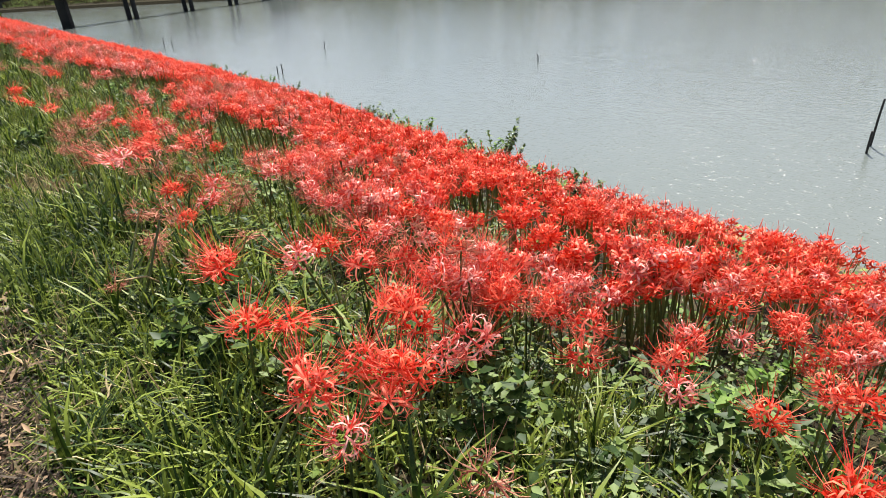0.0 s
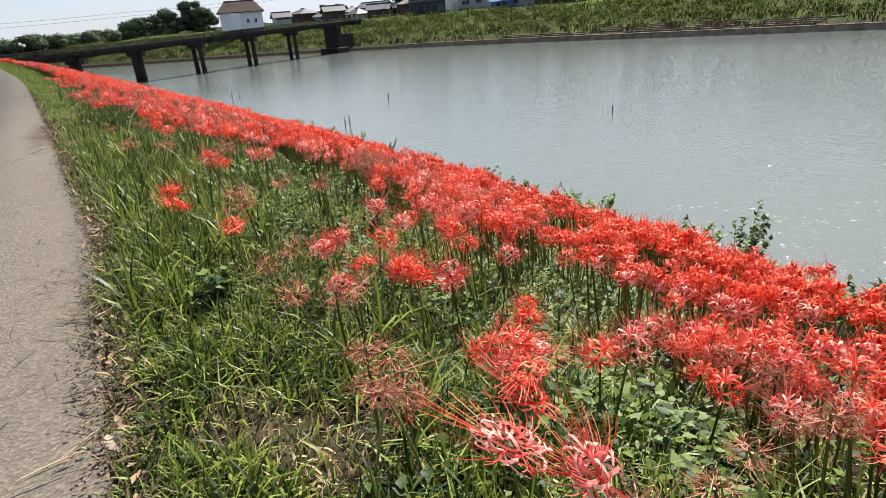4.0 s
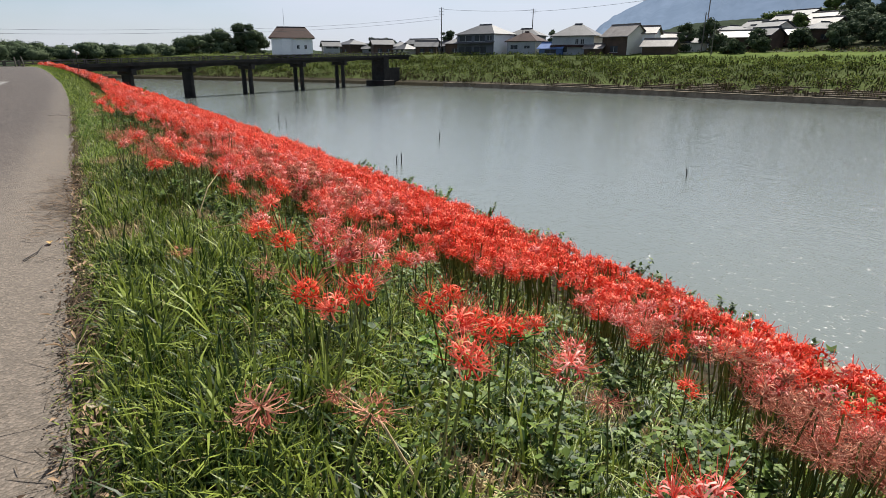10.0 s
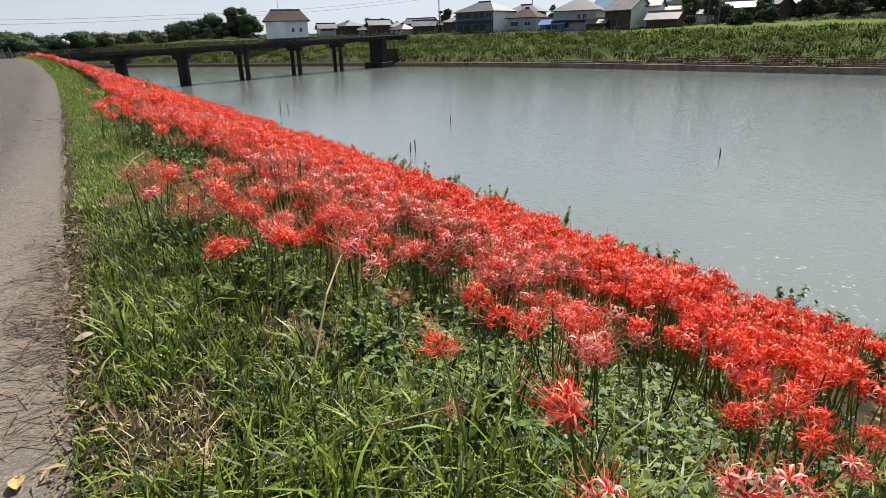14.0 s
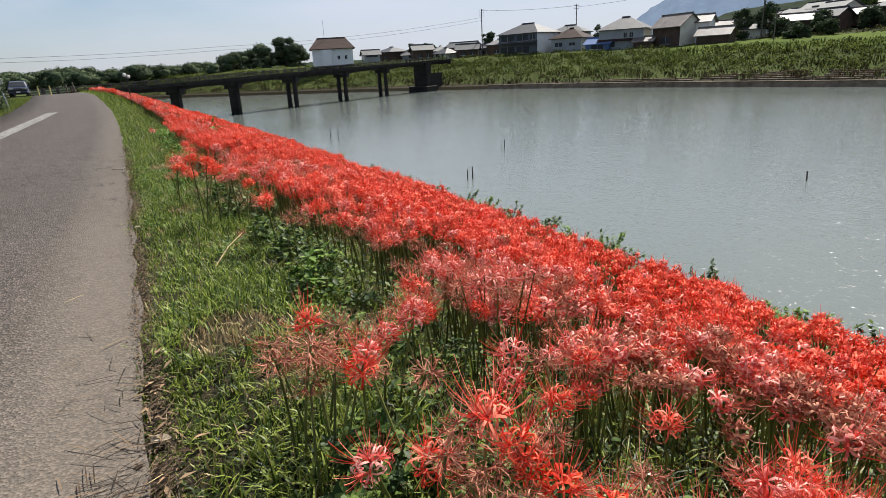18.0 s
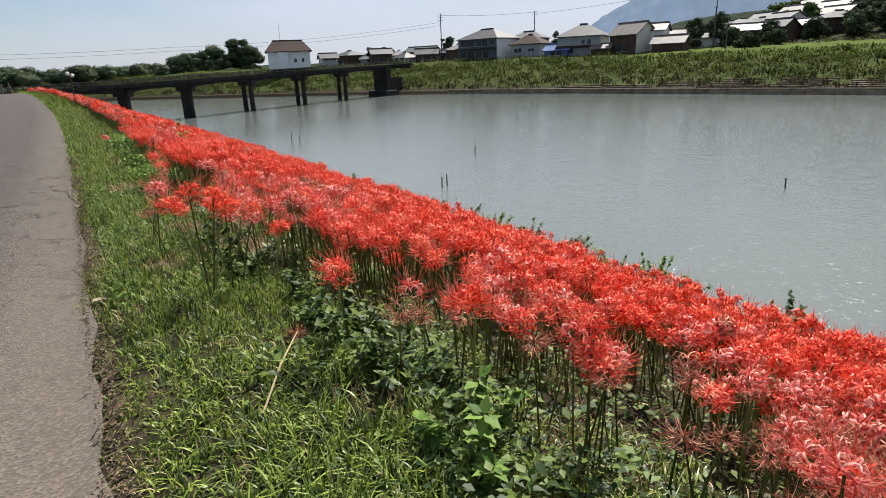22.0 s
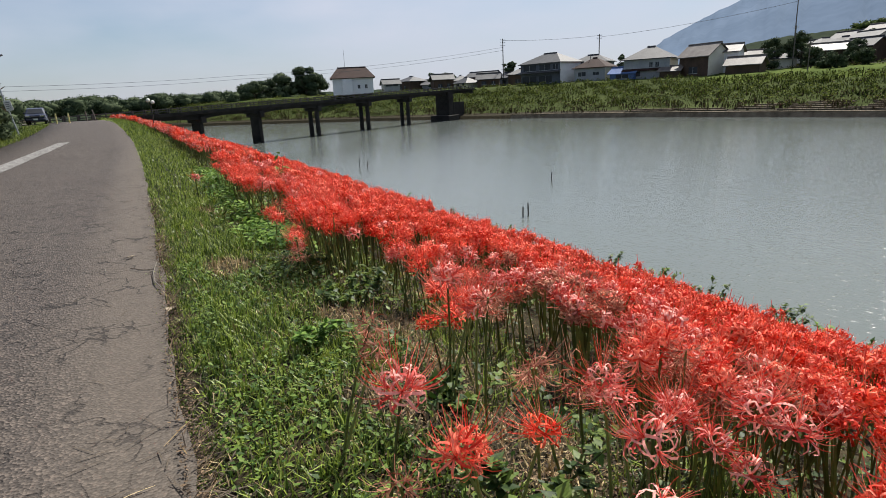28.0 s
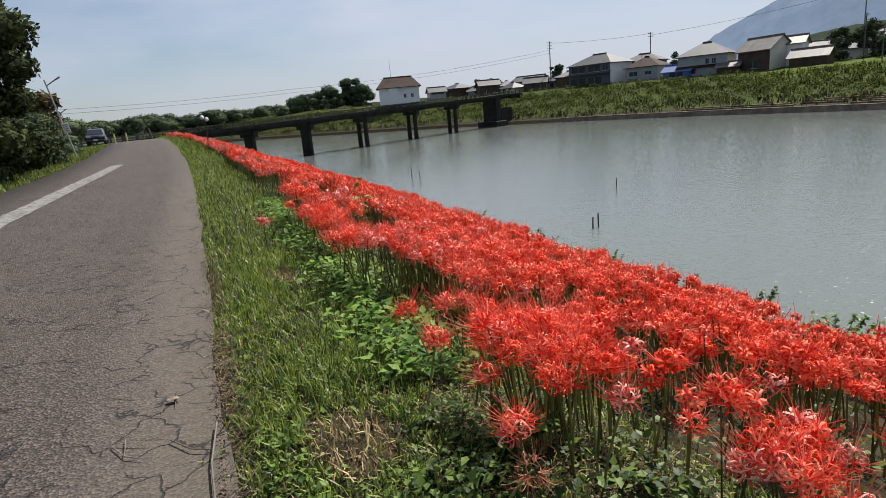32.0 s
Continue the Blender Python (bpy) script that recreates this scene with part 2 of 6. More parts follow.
M_CAR = surf("dark_blue_paint", (0.008, 0.012, 0.03), (0.014, 0.022, 0.05), 2, 0.3, spec=0.5)
M_CHROME = surf("chrome", (0.522, 0.522, 0.5394), (0.6525, 0.6525, 0.6699), 4, 0.15, metal=1.0)
M_LAMPGLASS = surf("frosted_globe", (0.6786, 0.6786, 0.6612), (0.7482, 0.7482, 0.7308), 5, 0.3)
M_DARKGLASS = surf("dark_window", (0.0174, 0.0218, 0.0261), (0.0435, 0.0478, 0.0566), 0.5, 0.35, spec=0.25)
M_SIGN = surf("sign_board", (0.522, 0.522, 0.5046), (0.6525, 0.6525, 0.6264), 3, 0.5)
M_REDLAMP = surf("plate_white", (0.609, 0.609, 0.5916), (0.696, 0.696, 0.6786), 3, 0.5)


def make_asphalt():
    m = bpy.data.materials.new("old_asphalt")
    m.use_nodes = True
    nt = m.node_tree
    L = nt.links.new
    p = nt.nodes["Principled BSDF"]
    p.inputs["Roughness"].default_value = 0.82
    p.inputs["Specular IOR Level"].default_value = 0.3
    co = nt.nodes.new("ShaderNodeTexCoord")

    def tex(scale, detail=5):
        n = nt.nodes.new("ShaderNodeTexNoise")
        n.inputs["Scale"].default_value, n.inputs["Detail"].default_value = scale, detail
        L(co.outputs["Object"], n.inputs["Vector"])
        return n

    def rng(src, a, b, c=0.0, d=1.0):
        n = nt.nodes.new("ShaderNodeMapRange")
        for k, v in zip(("From Min", "From Max", "To Min", "To Max"), (a, b, c, d)):
            n.inputs[k].default_value = v
        L(src, n.inputs["Value"])
        return n.outputs[0]

    def blend(f, a, b):
        n = nt.nodes.new("ShaderNodeMix")
        n.data_type = "RGBA"
        if f is not None:
            L(f, n.inputs["Factor"])
        for k, v in (("A", a), ("B", b)):
            if isinstance(v, tuple):
                n.inputs[k].default_value = (*v, 1)
            else:
                L(v, n.inputs[k])
        return n.outputs["Result"]

    stones = nt.nodes.new("ShaderNodeTexVoronoi")
    stones.inputs["Scale"].default_value = 85
    L(co.outputs["Object"], stones.inputs["Vector"])
    base = blend(rng(tex(0.8).outputs["Fac"], 0.35, 0.65), (0.0245, 0.0198, 0.0178), (0.041, 0.0335, 0.03))
    base = blend(rng(tex(0.35, 3).outputs["Fac"], 0.42, 0.6, 0.0, 0.6), base, (0.0478, 0.04, 0.0348))
    grit = blend(rng(stones.outputs["Color"], 0.42, 0.95, 0.0, 1.0), base, (0.2, 0.16, 0.132))
    # pale dusty margin beside the verge
    sep = nt.nodes.new("ShaderNodeSeparateXYZ")
    L(co.outputs["Object"], sep.inputs[0])
    wob = nt.nodes.new("ShaderNodeMath")
    wob.operation = "MULTIPLY_ADD"
    wob.inputs[1].default_value = 0.35
    L(tex(0.9, 4).outputs["Fac"], wob.inputs[0])
    # the near stretch is the more weathered one
    worn = rng(sep.outputs["Y"], -8.0, 6.0, 0.55, 0.12)
    sumx = nt.nodes.new("ShaderNodeMath")
    L(sep.outputs["X"], sumx.inputs[0])
    L(worn, sumx.inputs[1])
    L(sumx.outputs[0], wob.inputs[2])
    edge = rng(wob.outputs[0], -0.45, 0.05, 0.0, 0.62)
    dusty = blend(edge, grit, (0.1392, 0.1166, 0.0922))
    # cracks
    warp = nt.nodes.new("ShaderNodeMixRGB")
    warp.blend_type = "ADD"
    warp.inputs[0].default_value = 0.3
    L(co.outputs["Object"], warp.inputs[1])
    L(tex(5.0, 6).outputs["Color"], warp.inputs[2])
    crack = nt.nodes.new("ShaderNodeTexVoronoi")
    crack.feature = "DISTANCE_TO_EDGE"
    crack.inputs["Scale"].default_value = 3.6
    L(warp.outputs[0], crack.inputs["Vector"])
    line = rng(crack.outputs["Distance"], 0.008, 0.024, 1.0, 0.0)
    keep = rng(tex(2.4, 4).outputs["Fac"], 0.43, 0.52)
    mul = nt.nodes.new("ShaderNodeMath")
    mul.operation = "MULTIPLY"
    aged = nt.nodes.new("ShaderNodeMath")
    aged.operation = "MULTIPLY"
    L(keep, aged.inputs[0])
    L(rng(sep.outputs["Y"], 3.0, 9.0, 0.12, 0.9), aged.inputs[1])
    L(line, mul.inputs[0])
    L(aged.outputs[0], mul.inputs[1])
    # the stretch further on is the darker lay
    dusty = blend(rng(sep.outputs["Y"], 1.0, 8.0, 0.0, 0.42), dusty, (0.0391, 0.0331, 0.0305))
    fin = blend(mul.outputs[0], dusty, (0.0157, 0.013, 0.0122))
    L(fin, p.inputs["Base Color"])
    hgt = nt.nodes.new("ShaderNodeMath")
    hgt.operation = "SUBTRACT"
    L(stones.outputs["Distance"], hgt.inputs[0])
    L(mul.outputs[0], hgt.inputs[1])
    b = nt.nodes.new("ShaderNodeBump")
    b.inputs["Strength"].default_value, b.inputs["Distance"].default_value = 1.0, 0.008
    L(hgt.outputs[0], b.inputs["Height"])
    L(b.outputs[0], p.inputs["Normal"])
    return m


def make_water():
    m = bpy.data.materials.new("river_water")
    m.use_nodes = True
    nt = m.node_tree
    L = nt.links.new
    p = nt.nodes["Principled BSDF"]
    p.inputs["Base Color"].default_value = (0.122, 0.14, 0.13, 1)
    p.inputs["IOR"].default_value = 1.33
    co = nt.nodes.new("ShaderNodeTexCoord")
    mp = nt.nodes.new("ShaderNodeMapping")
    mp.inputs["Rotation"].default_value = (0, 0, radians(25))
    mp.inputs["Scale"].default_value = (1.0, 0.45, 1.0)
    L(co.outputs["Object"], mp.inputs["Vector"])
    acc = None
    for scale, amp in ((0.7, 0.45), (2.2, 0.45), (6.0, 0.42), (12.0, 0.24)):
        n = nt.nodes.new("ShaderNodeTexNoise")
        n.inputs["Scale"].default_value, n.inputs["Detail"].default_value = scale, 3
        L(mp.outputs[0], n.inputs["Vector"])
        k = nt.nodes.new("ShaderNodeMath")
        k.operation = "MULTIPLY_ADD"
        k.inputs[1].default_value = amp
        L(n.outputs["Fac"], k.inputs[0])
        if acc:
            L(acc, k.inputs[2])
        else:
            k.inputs[2].default_value = 0
        acc = k.outputs[0]
    # few small steep wavelets that catch the sun
    n = nt.nodes.new("ShaderNodeTexNoise")
    n.inputs["Scale"].default_value, n.inputs["Detail"].default_value = 8.0, 1
    L(mp.outputs[0], n.inputs["Vector"])
    pk = nt.nodes.new("ShaderNodeMapRange")
    pk.inputs["From Min"].default_value, pk.inputs["From Max"].default_value = 0.63, 0.8
    pk.inputs["To Max"].default_value = 0.5
    L(n.outputs["Fac"], pk.inputs["Value"])
    rg = nt.nodes.new("ShaderNodeMapRange")
    rg.inputs["From Min"].default_value, rg.inputs["From Max"].default_value = 0.63, 0.69
    rg.inputs["To Min"].default_value, rg.inputs["To Max"].default_value = 0.07, 0.24
    L(n.outputs["Fac"], rg.inputs["Value"])
    L(rg.outputs[0], p.inputs["Roughness"])
    add = nt.nodes.new("ShaderNodeMath")
    L(acc, add.inputs[0])
    L(pk.outputs[0], add.inputs[1])
    acc = add.outputs[0]
    b = nt.nodes.new("ShaderNodeBump")
    b.inputs["Distance"].default_value = 0.034
    # calmer water in the lee of the far bank
    lee = nt.nodes.new("ShaderNodeVectorMath")
    lee.operation = "DOT_PRODUCT"
    lee.inputs[1].default_value = (1.0, 0.2, 0.0)
    calm = nt.nodes.new("ShaderNodeMapRange")
    calm.interpolation_type = "SMOOTHSTEP"
    for k, v in zip(("From Min", "From Max", "To Min", "To Max"), (95.0, 127.0, 1.0, 0.3)):
        calm.inputs[k].default_value = v
    geo = nt.nodes.new("ShaderNodeNewGeometry")
    L(geo.outputs["Position"], lee.inputs[0])
    L(lee.outputs["Value"], calm.inputs["Value"])
    L(calm.outputs[0], b.inputs["Strength"])
    L(acc, b.inputs["Height"])
    L(b.outputs[0], p.inputs["Normal"])
    return m


M_ASPHALT, M_WATER = make_asphalt(), make_water()


# ---- building helpers ----
def part(name, bm, mat, parent=None, label=""):
    """Links a bmesh as one mesh object, under a thing or a part where one is given."""
    me = bpy.data.meshes.new(name)
    bm.to_mesh(me)
    bm.free()
    me.materials.append(mat)
    ob = new(name, me)
    if parent is not None:
        ob.parent = parent
    if label:
        ob["label"] = label
    return ob


def soup(name, verts, faces, mats, index=None, parent=None, smooth=False):
    """One mesh object from arrays of places and triangles."""
    me = bpy.data.meshes.new(name)
    verts, faces = np.asarray(verts, np.float32), np.asarray(faces, np.int32)
    me.vertices.add(len(verts))
    me.vertices.foreach_set("co", verts.ravel())
    me.loops.add(faces.size)
    me.loops.foreach_set("vertex_index", faces.ravel())
    me.polygons.add(len(faces))
    me.polygons.foreach_set("loop_start", np.arange(0, faces.size, faces.shape[1], dtype=np.int32))
    for m in mats:
        me.materials.append(m)
    if index is not None:
        me.polygons.foreach_set("material_index", np.asarray(index, np.int32))
    if smooth:
        me.polygons.foreach_set("use_smooth", np.ones(len(faces), bool))
    me.update(calc_edges=True)
    ob = new(name, me)
    if parent is not None:
        ob.parent = parent
    return ob


def box(bm, x0, x1, y0, y1, z0, z1, bevel=0.0):
    r = bmesh.ops.create_cube(bm, size=1.0, matrix=Matrix.LocRotScale(((x0 + x1) / 2, (y0 + y1) / 2, (z0 + z1) / 2), None, (x1 - x0, y1 - y0, z1 - z0)))
    if bevel:
        es = list({e for v in r["verts"] for e in v.link_edges})
        bmesh.ops.bevel(bm, geom=es, offset=bevel, segments=1, affect="EDGES")


def boxed(x0, x1, y0, y1, z0, z1, bevel=0.0):
    bm = bmesh.new()
    box(bm, x0, x1, y0, y1, z0, z1, bevel)
    return bm


def tube(bm, points, radii, sides=8):
    """A round bar through the points, with a radius at each."""
    rings = []
    pts = [Vector(p) for p in points]
    for i, p in enumerate(pts):
        d = (pts[min(i + 1, len(pts) - 1)] - pts[max(i - 1, 0)]).normalized()
        a = d.orthogonal().normalized()
        b = d.cross(a)
        rings.append([bm.verts.new(p + radii[i] * (math.cos(k * 2 * math.pi / sides) * a + math.sin(k * 2 * math.pi / sides) * b)) for k in range(sides)])
    for u, v in zip(rings, rings[1:]):
        # match the starting corner of the two rings
        off = min(range(sides), key=lambda s: sum((u[k].co - v[(k + s) % sides].co).length for k in range(sides)))
        for k in range(sides):
            bm.faces.new((u[k], u[(k + 1) % sides], v[(k + 1 + off) % sides], v[(k + off) % sides]))
    bm.faces.new(rings[0][::-1])
    bm.faces.new(rings[-1])
    return bm


def rod(points, radii, sides=8):
    return tube(bmesh.new(), points, radii, sides)


# ---- the lie of the land ----
WATER_Z = -6.9


def smooth(a, b, v):
    t = np.clip((np.asarray(v, float) - a) / (b - a), 0, 1)
    return t * t * (3 - 2 * t)


def edge_x(y):
    """Where the asphalt ends beside the flowers."""
    return -0.00078 * np.clip(np.asarray(y, float) - 4, 0, 300) ** 2 - 0.2 * smooth(5.5, 9, -np.asarray(y, float))


def far_x(y):
    """The far waterline."""
    y = np.asarray(y, float)
    return np.interp(y, [-600, 50, 110, 140, 165, 190, 260, 330], [257, 121, 109, 99, 86, 74, 24, -38])


PROFILE_U = [-400, -60, -14, -7.5, -6.0, -4.6, 0.0, 0.5, 0.9, 1.4, 2.0, 3.0, 4.3, 5.3, 6.7, 8.3, 8.9, 10.2, 13.0, 16.0]
PROFILE_Z = [-4.5, -4.2, -3.6, -0.5, -0.05, -0.02, -0.03, 0.0, -0.06, -0.22, -0.46, -0.86, -1.38, -1.78, -2.28, -2.86, -3.1, -4.2, -7.2, -8.4]


def crest(y):
    """The road climbs a little further on, then drops away past the bend."""
    return 0.25 * smooth(33, 60, y) - 1.5 * smooth(72, 115, y)


def near_z(u, y):
    u = np.asarray(u, float)
    z = np.interp(u, PROFILE_U, PROFILE_Z)
    return z + crest(y) * (1 - smooth(2.0, 9.0, u)) * smooth(-14, -7, u)


def lumps(x, y):
    return 0.035 * np.sin(2.1 * x + 0.7 * y) * np.sin(1.7 * y - 0.9 * x) + 0.02 * np.sin(5.3 * x + 1.1) * np.sin(4.7 * y)


def ground_z(x, y):
    u = np.asarray(x, float) - edge_x(y)
    return near_z(u, y) + lumps(x, y) * smooth(0.3, 1.2, u) * (1 - smooth(9, 10, u))


def far_z(s, y):
    z = np.interp(s, [-30, -4, 0.0, 0.6, 2.2, 4, 30, 34, 46, 80, 4000], [-8.4, -8.2, -7.6, -6.0, -5.75, -5.3, 1.7, 2.2, 2.7, 3.2, 3.2])
    return z + 16 * smooth(45, 170, s) * (1 - smooth(105, 160, y)) 


def make_ground():
    ys = np.concatenate([[-600, -200, -80, -40, -24], np.arange(-16, 34, 0.5), np.arange(34, 110, 3), np.arange(112, 340, 8), [420, 700, 1500, 4000]])
    us = np.unique(np.concatenate([PROFILE_U, np.arange(0.1, 9.2, 0.3), [-4.45]]))
    ss = np.array([-30, -10, -4, -1, 0, 0.6, 1.2, 2.2, 4, 6, 9, 12, 16, 20, 24, 28, 30, 32, 36, 42, 55, 70, 110, 160, 260, 400, 1500, 4000])
    rows = []
    for y in ys:
        xn = edge_x(y) + us
        zn = near_z(us, y) + lumps(xn, y) * smooth(0.3, 1.2, us) * (1 - smooth(9, 10, us))
        xf = far_x(y) + ss
        zf = far_z(ss, y) + 0.25 * np.sin(0.9 * y) * np.sin(0.5 * ss) * smooth(3, 8, ss) * (1 - smooth(60, 90, ss))
        rows.append(np.stack([np.r_[-4000 + 0 * y, xn, xf], np.full(len(us) + len(ss) + 1, y), np.r_[-4.5, zn, zf]], 1))
    V = np.array(rows)
    n, m = V.shape[:2]
    i = np.arange(n * m).reshape(n, m)
    F = np.stack([i[:-1, :-1], i[:-1, 1:], i[1:, 1:], i[1:, :-1]], -1)
    x = V[:-1, :-1, 0]
    field = np.zeros(F.shape[:2], int)
    field[:, len(us) + 9:] = 1
    field[:, :int(np.searchsorted(us, -4.7)) + 1] = 1
    field[:, int(np.searchsorted(us, 8.95)) + 1:len(us) + 1] = 1
    yy = V[:-1, :-1, 1]
    ss_ = x - far_x(yy)
    field[(ss_ > 52) & (ss_ < 300)] = 3
    field[(ss_ > 23) & (ss_ < 50) & (yy > 30) & (yy < 118)] = 2
    ob = soup("ground", V.reshape(-1, 3), F.reshape(-1, 4), [M_SOIL, M_FIELD, M_MEADOW, M_SLOPE], field.ravel(), smooth=True)
    tagged(ob, "levee and river banks of grassy brown soil", "ground", kind="structure")


make_ground()


def make_road():
    ys = np.concatenate([[-60, -30], np.arange(-16, 40, 0.25), np.arange(40, 220, 4)])
    rng = np.random.default_rng(4)
    us = np.array([-4.4, -3, -1.5, -0.6, 0.0])
    V = []
    for y in ys:
        ragged = np.zeros(5)
        ragged[-1] = 0.012 * math.sin(3.1 * y) + 0.012 * math.sin(7.3 * y) + 0.015 * rng.uniform(-1, 1)
        ragged[0] = 0.06 * rng.uniform(-1, 1)
        x = edge_x(y) + us + ragged
        V.append(np.stack([x, np.full(5, y), crest(y) + np.array([0.0, 0.015, 0.02, 0.012, 0.004])], 1))
    V = np.array(V)
    n = len(ys)
    top = V.reshape(-1, 3)
    low = top - [0, 0, 0.12]
    i = np.arange(n * 5).reshape(n, 5)
    F = np.stack([i[:-1, :-1], i[:-1, 1:], i[1:, 1:], i[1:, :-1]], -1).reshape(-1, 4)
    k = n * 5
    side = np.stack([i[:-1, 4], i[:-1, 4] + k, i[1:, 4] + k, i[1:, 4]], -1)
    side2 = np.stack([i[:-1, 0] + k, i[:-1, 0], i[1:, 0], i[1:, 0] + k], -1)
    ob = soup("road", np.r_[top, low], np.r_[F, side, side2], [M_ASPHALT], smooth=False)
    tagged(ob, "cracked grey asphalt levee road with pale dusty margin", "road", kind="structure")
    # the worn edge line
    bm = bmesh.new()
    prev = None
    for y in np.arange(9.0, 32.0, 0.09):
        xx = 0.016 * (y - 17) + float(edge_x(y)) * 0.3
        row = [bm.verts.new((xx + x + rng.normal(0, 0.014), y, float(crest(y)) + 0.022)) for x in (-3.23, -2.80)]
        if prev:
            bm.faces.new((prev[0], prev[1], row[1], row[0]))
        prev = row
    line = part("road_line", bm, M_LINE)
    tagged(line, "worn white painted line on the asphalt", "road marking", kind="structure")


make_road()


def make_water_sheet():
    bm = bmesh.new()
    bmesh.ops.create_grid(bm, x_segments=4, y_segments=4, size=1.0, matrix=Matrix.LocRotScale((40, 60, WATER_Z), None, (220, 420, 1)))
    tagged(part("water", bm, M_WATER), "calm grey-green river water with small ripples", "river", kind="structure")


make_water_sheet()


# ---- far bank, bridge, houses ----
def slope_wall():
    """Concrete toe wall along the far waterline, in panels."""
    root = tagged(new("revetment"), "weathered concrete toe wall along the far waterline", "retaining wall", kind="structure")
    ys = [24, 36, 49, 61, 74, 86, 98, 110, 120, 130, 140, 149]
    for a, b in zip(ys, ys[1:]):
        bm = bmesh.new()
        xa, xb = float(far_x(a)), float(far_x(b - 0.02))
        prof = [(-0.5, -7.6), (0.35, -5.95), (0.35, -5.72), (1.1, -5.7), (1.1, -7.6)]
        r0 = [bm.verts.new((xa + s, a, z)) for s, z in prof]
        r1 = [bm.verts.new((xb + s, b - 0.02, z)) for s, z in prof]
        for i in range(5):
            bm.faces.new((r0[i], r0[(i + 1) % 5], r1[(i + 1) % 5], r1[i]))
        bm.faces.new(r0[::-1])
        bm.faces.new(r1)
        part("wall_panel", bm, M_CONCRETE, root)


slope_wall()


def terraces():
    """Low concrete ledges stepping up the foot of the far bank, broken off in places."""
    root = tagged(new("bank_steps"), "weathered stepped concrete ledges at the foot of the bank", "steps", kind="structure")
    rng = np.random.default_rng(31)
    for y0, y1, k0, k1 in ((44, 58, 0, 4), (60, 70, 0, 5), (72, 82, 0, 5), (84, 92, 1, 4), (94, 104, 0, 2), (106, 118, 0, 2)):
        for k in range(k0, k1):
            a, b = y0 + rng.uniform(-2, 2), y1 + rng.uniform(-2, 2)
            s0 = 2.6 + 1.15 * k
            bm = bmesh.new()
            r = []
            for y in (a, b):
                x, z = float(far_x(y)) + s0, float(far_z(s0 + 0.5, y))
                r.append([bm.verts.new((x + dx, y, z + dz)) for dx, dz in ((0, -0.5), (0.9, -0.5), (0.9, 0.16), (0.03, 0.16), (0, 0.13))])
            for i in range(5):
                bm.faces.new((r[0][i], r[0][(i + 1) % 5], r[1][(i + 1) % 5], r[1][i]))
            bm.faces.new(r[0][::-1])
            bm.faces.new(r[1])
            part("ledge", bm, M_CONCRETE, root)


terraces()

BX, BY = 20.5, 131.6                      # first pier, and the line of the bridge
BD = Vector((0.8745, 0.485, 0.0))
BN = Vector((-0.485, 0.8745, 0.0))


def deck_z(s):
    """Top of the deck along the bridge: it climbs to the far side."""
    return 0.35 + 0.021 * s


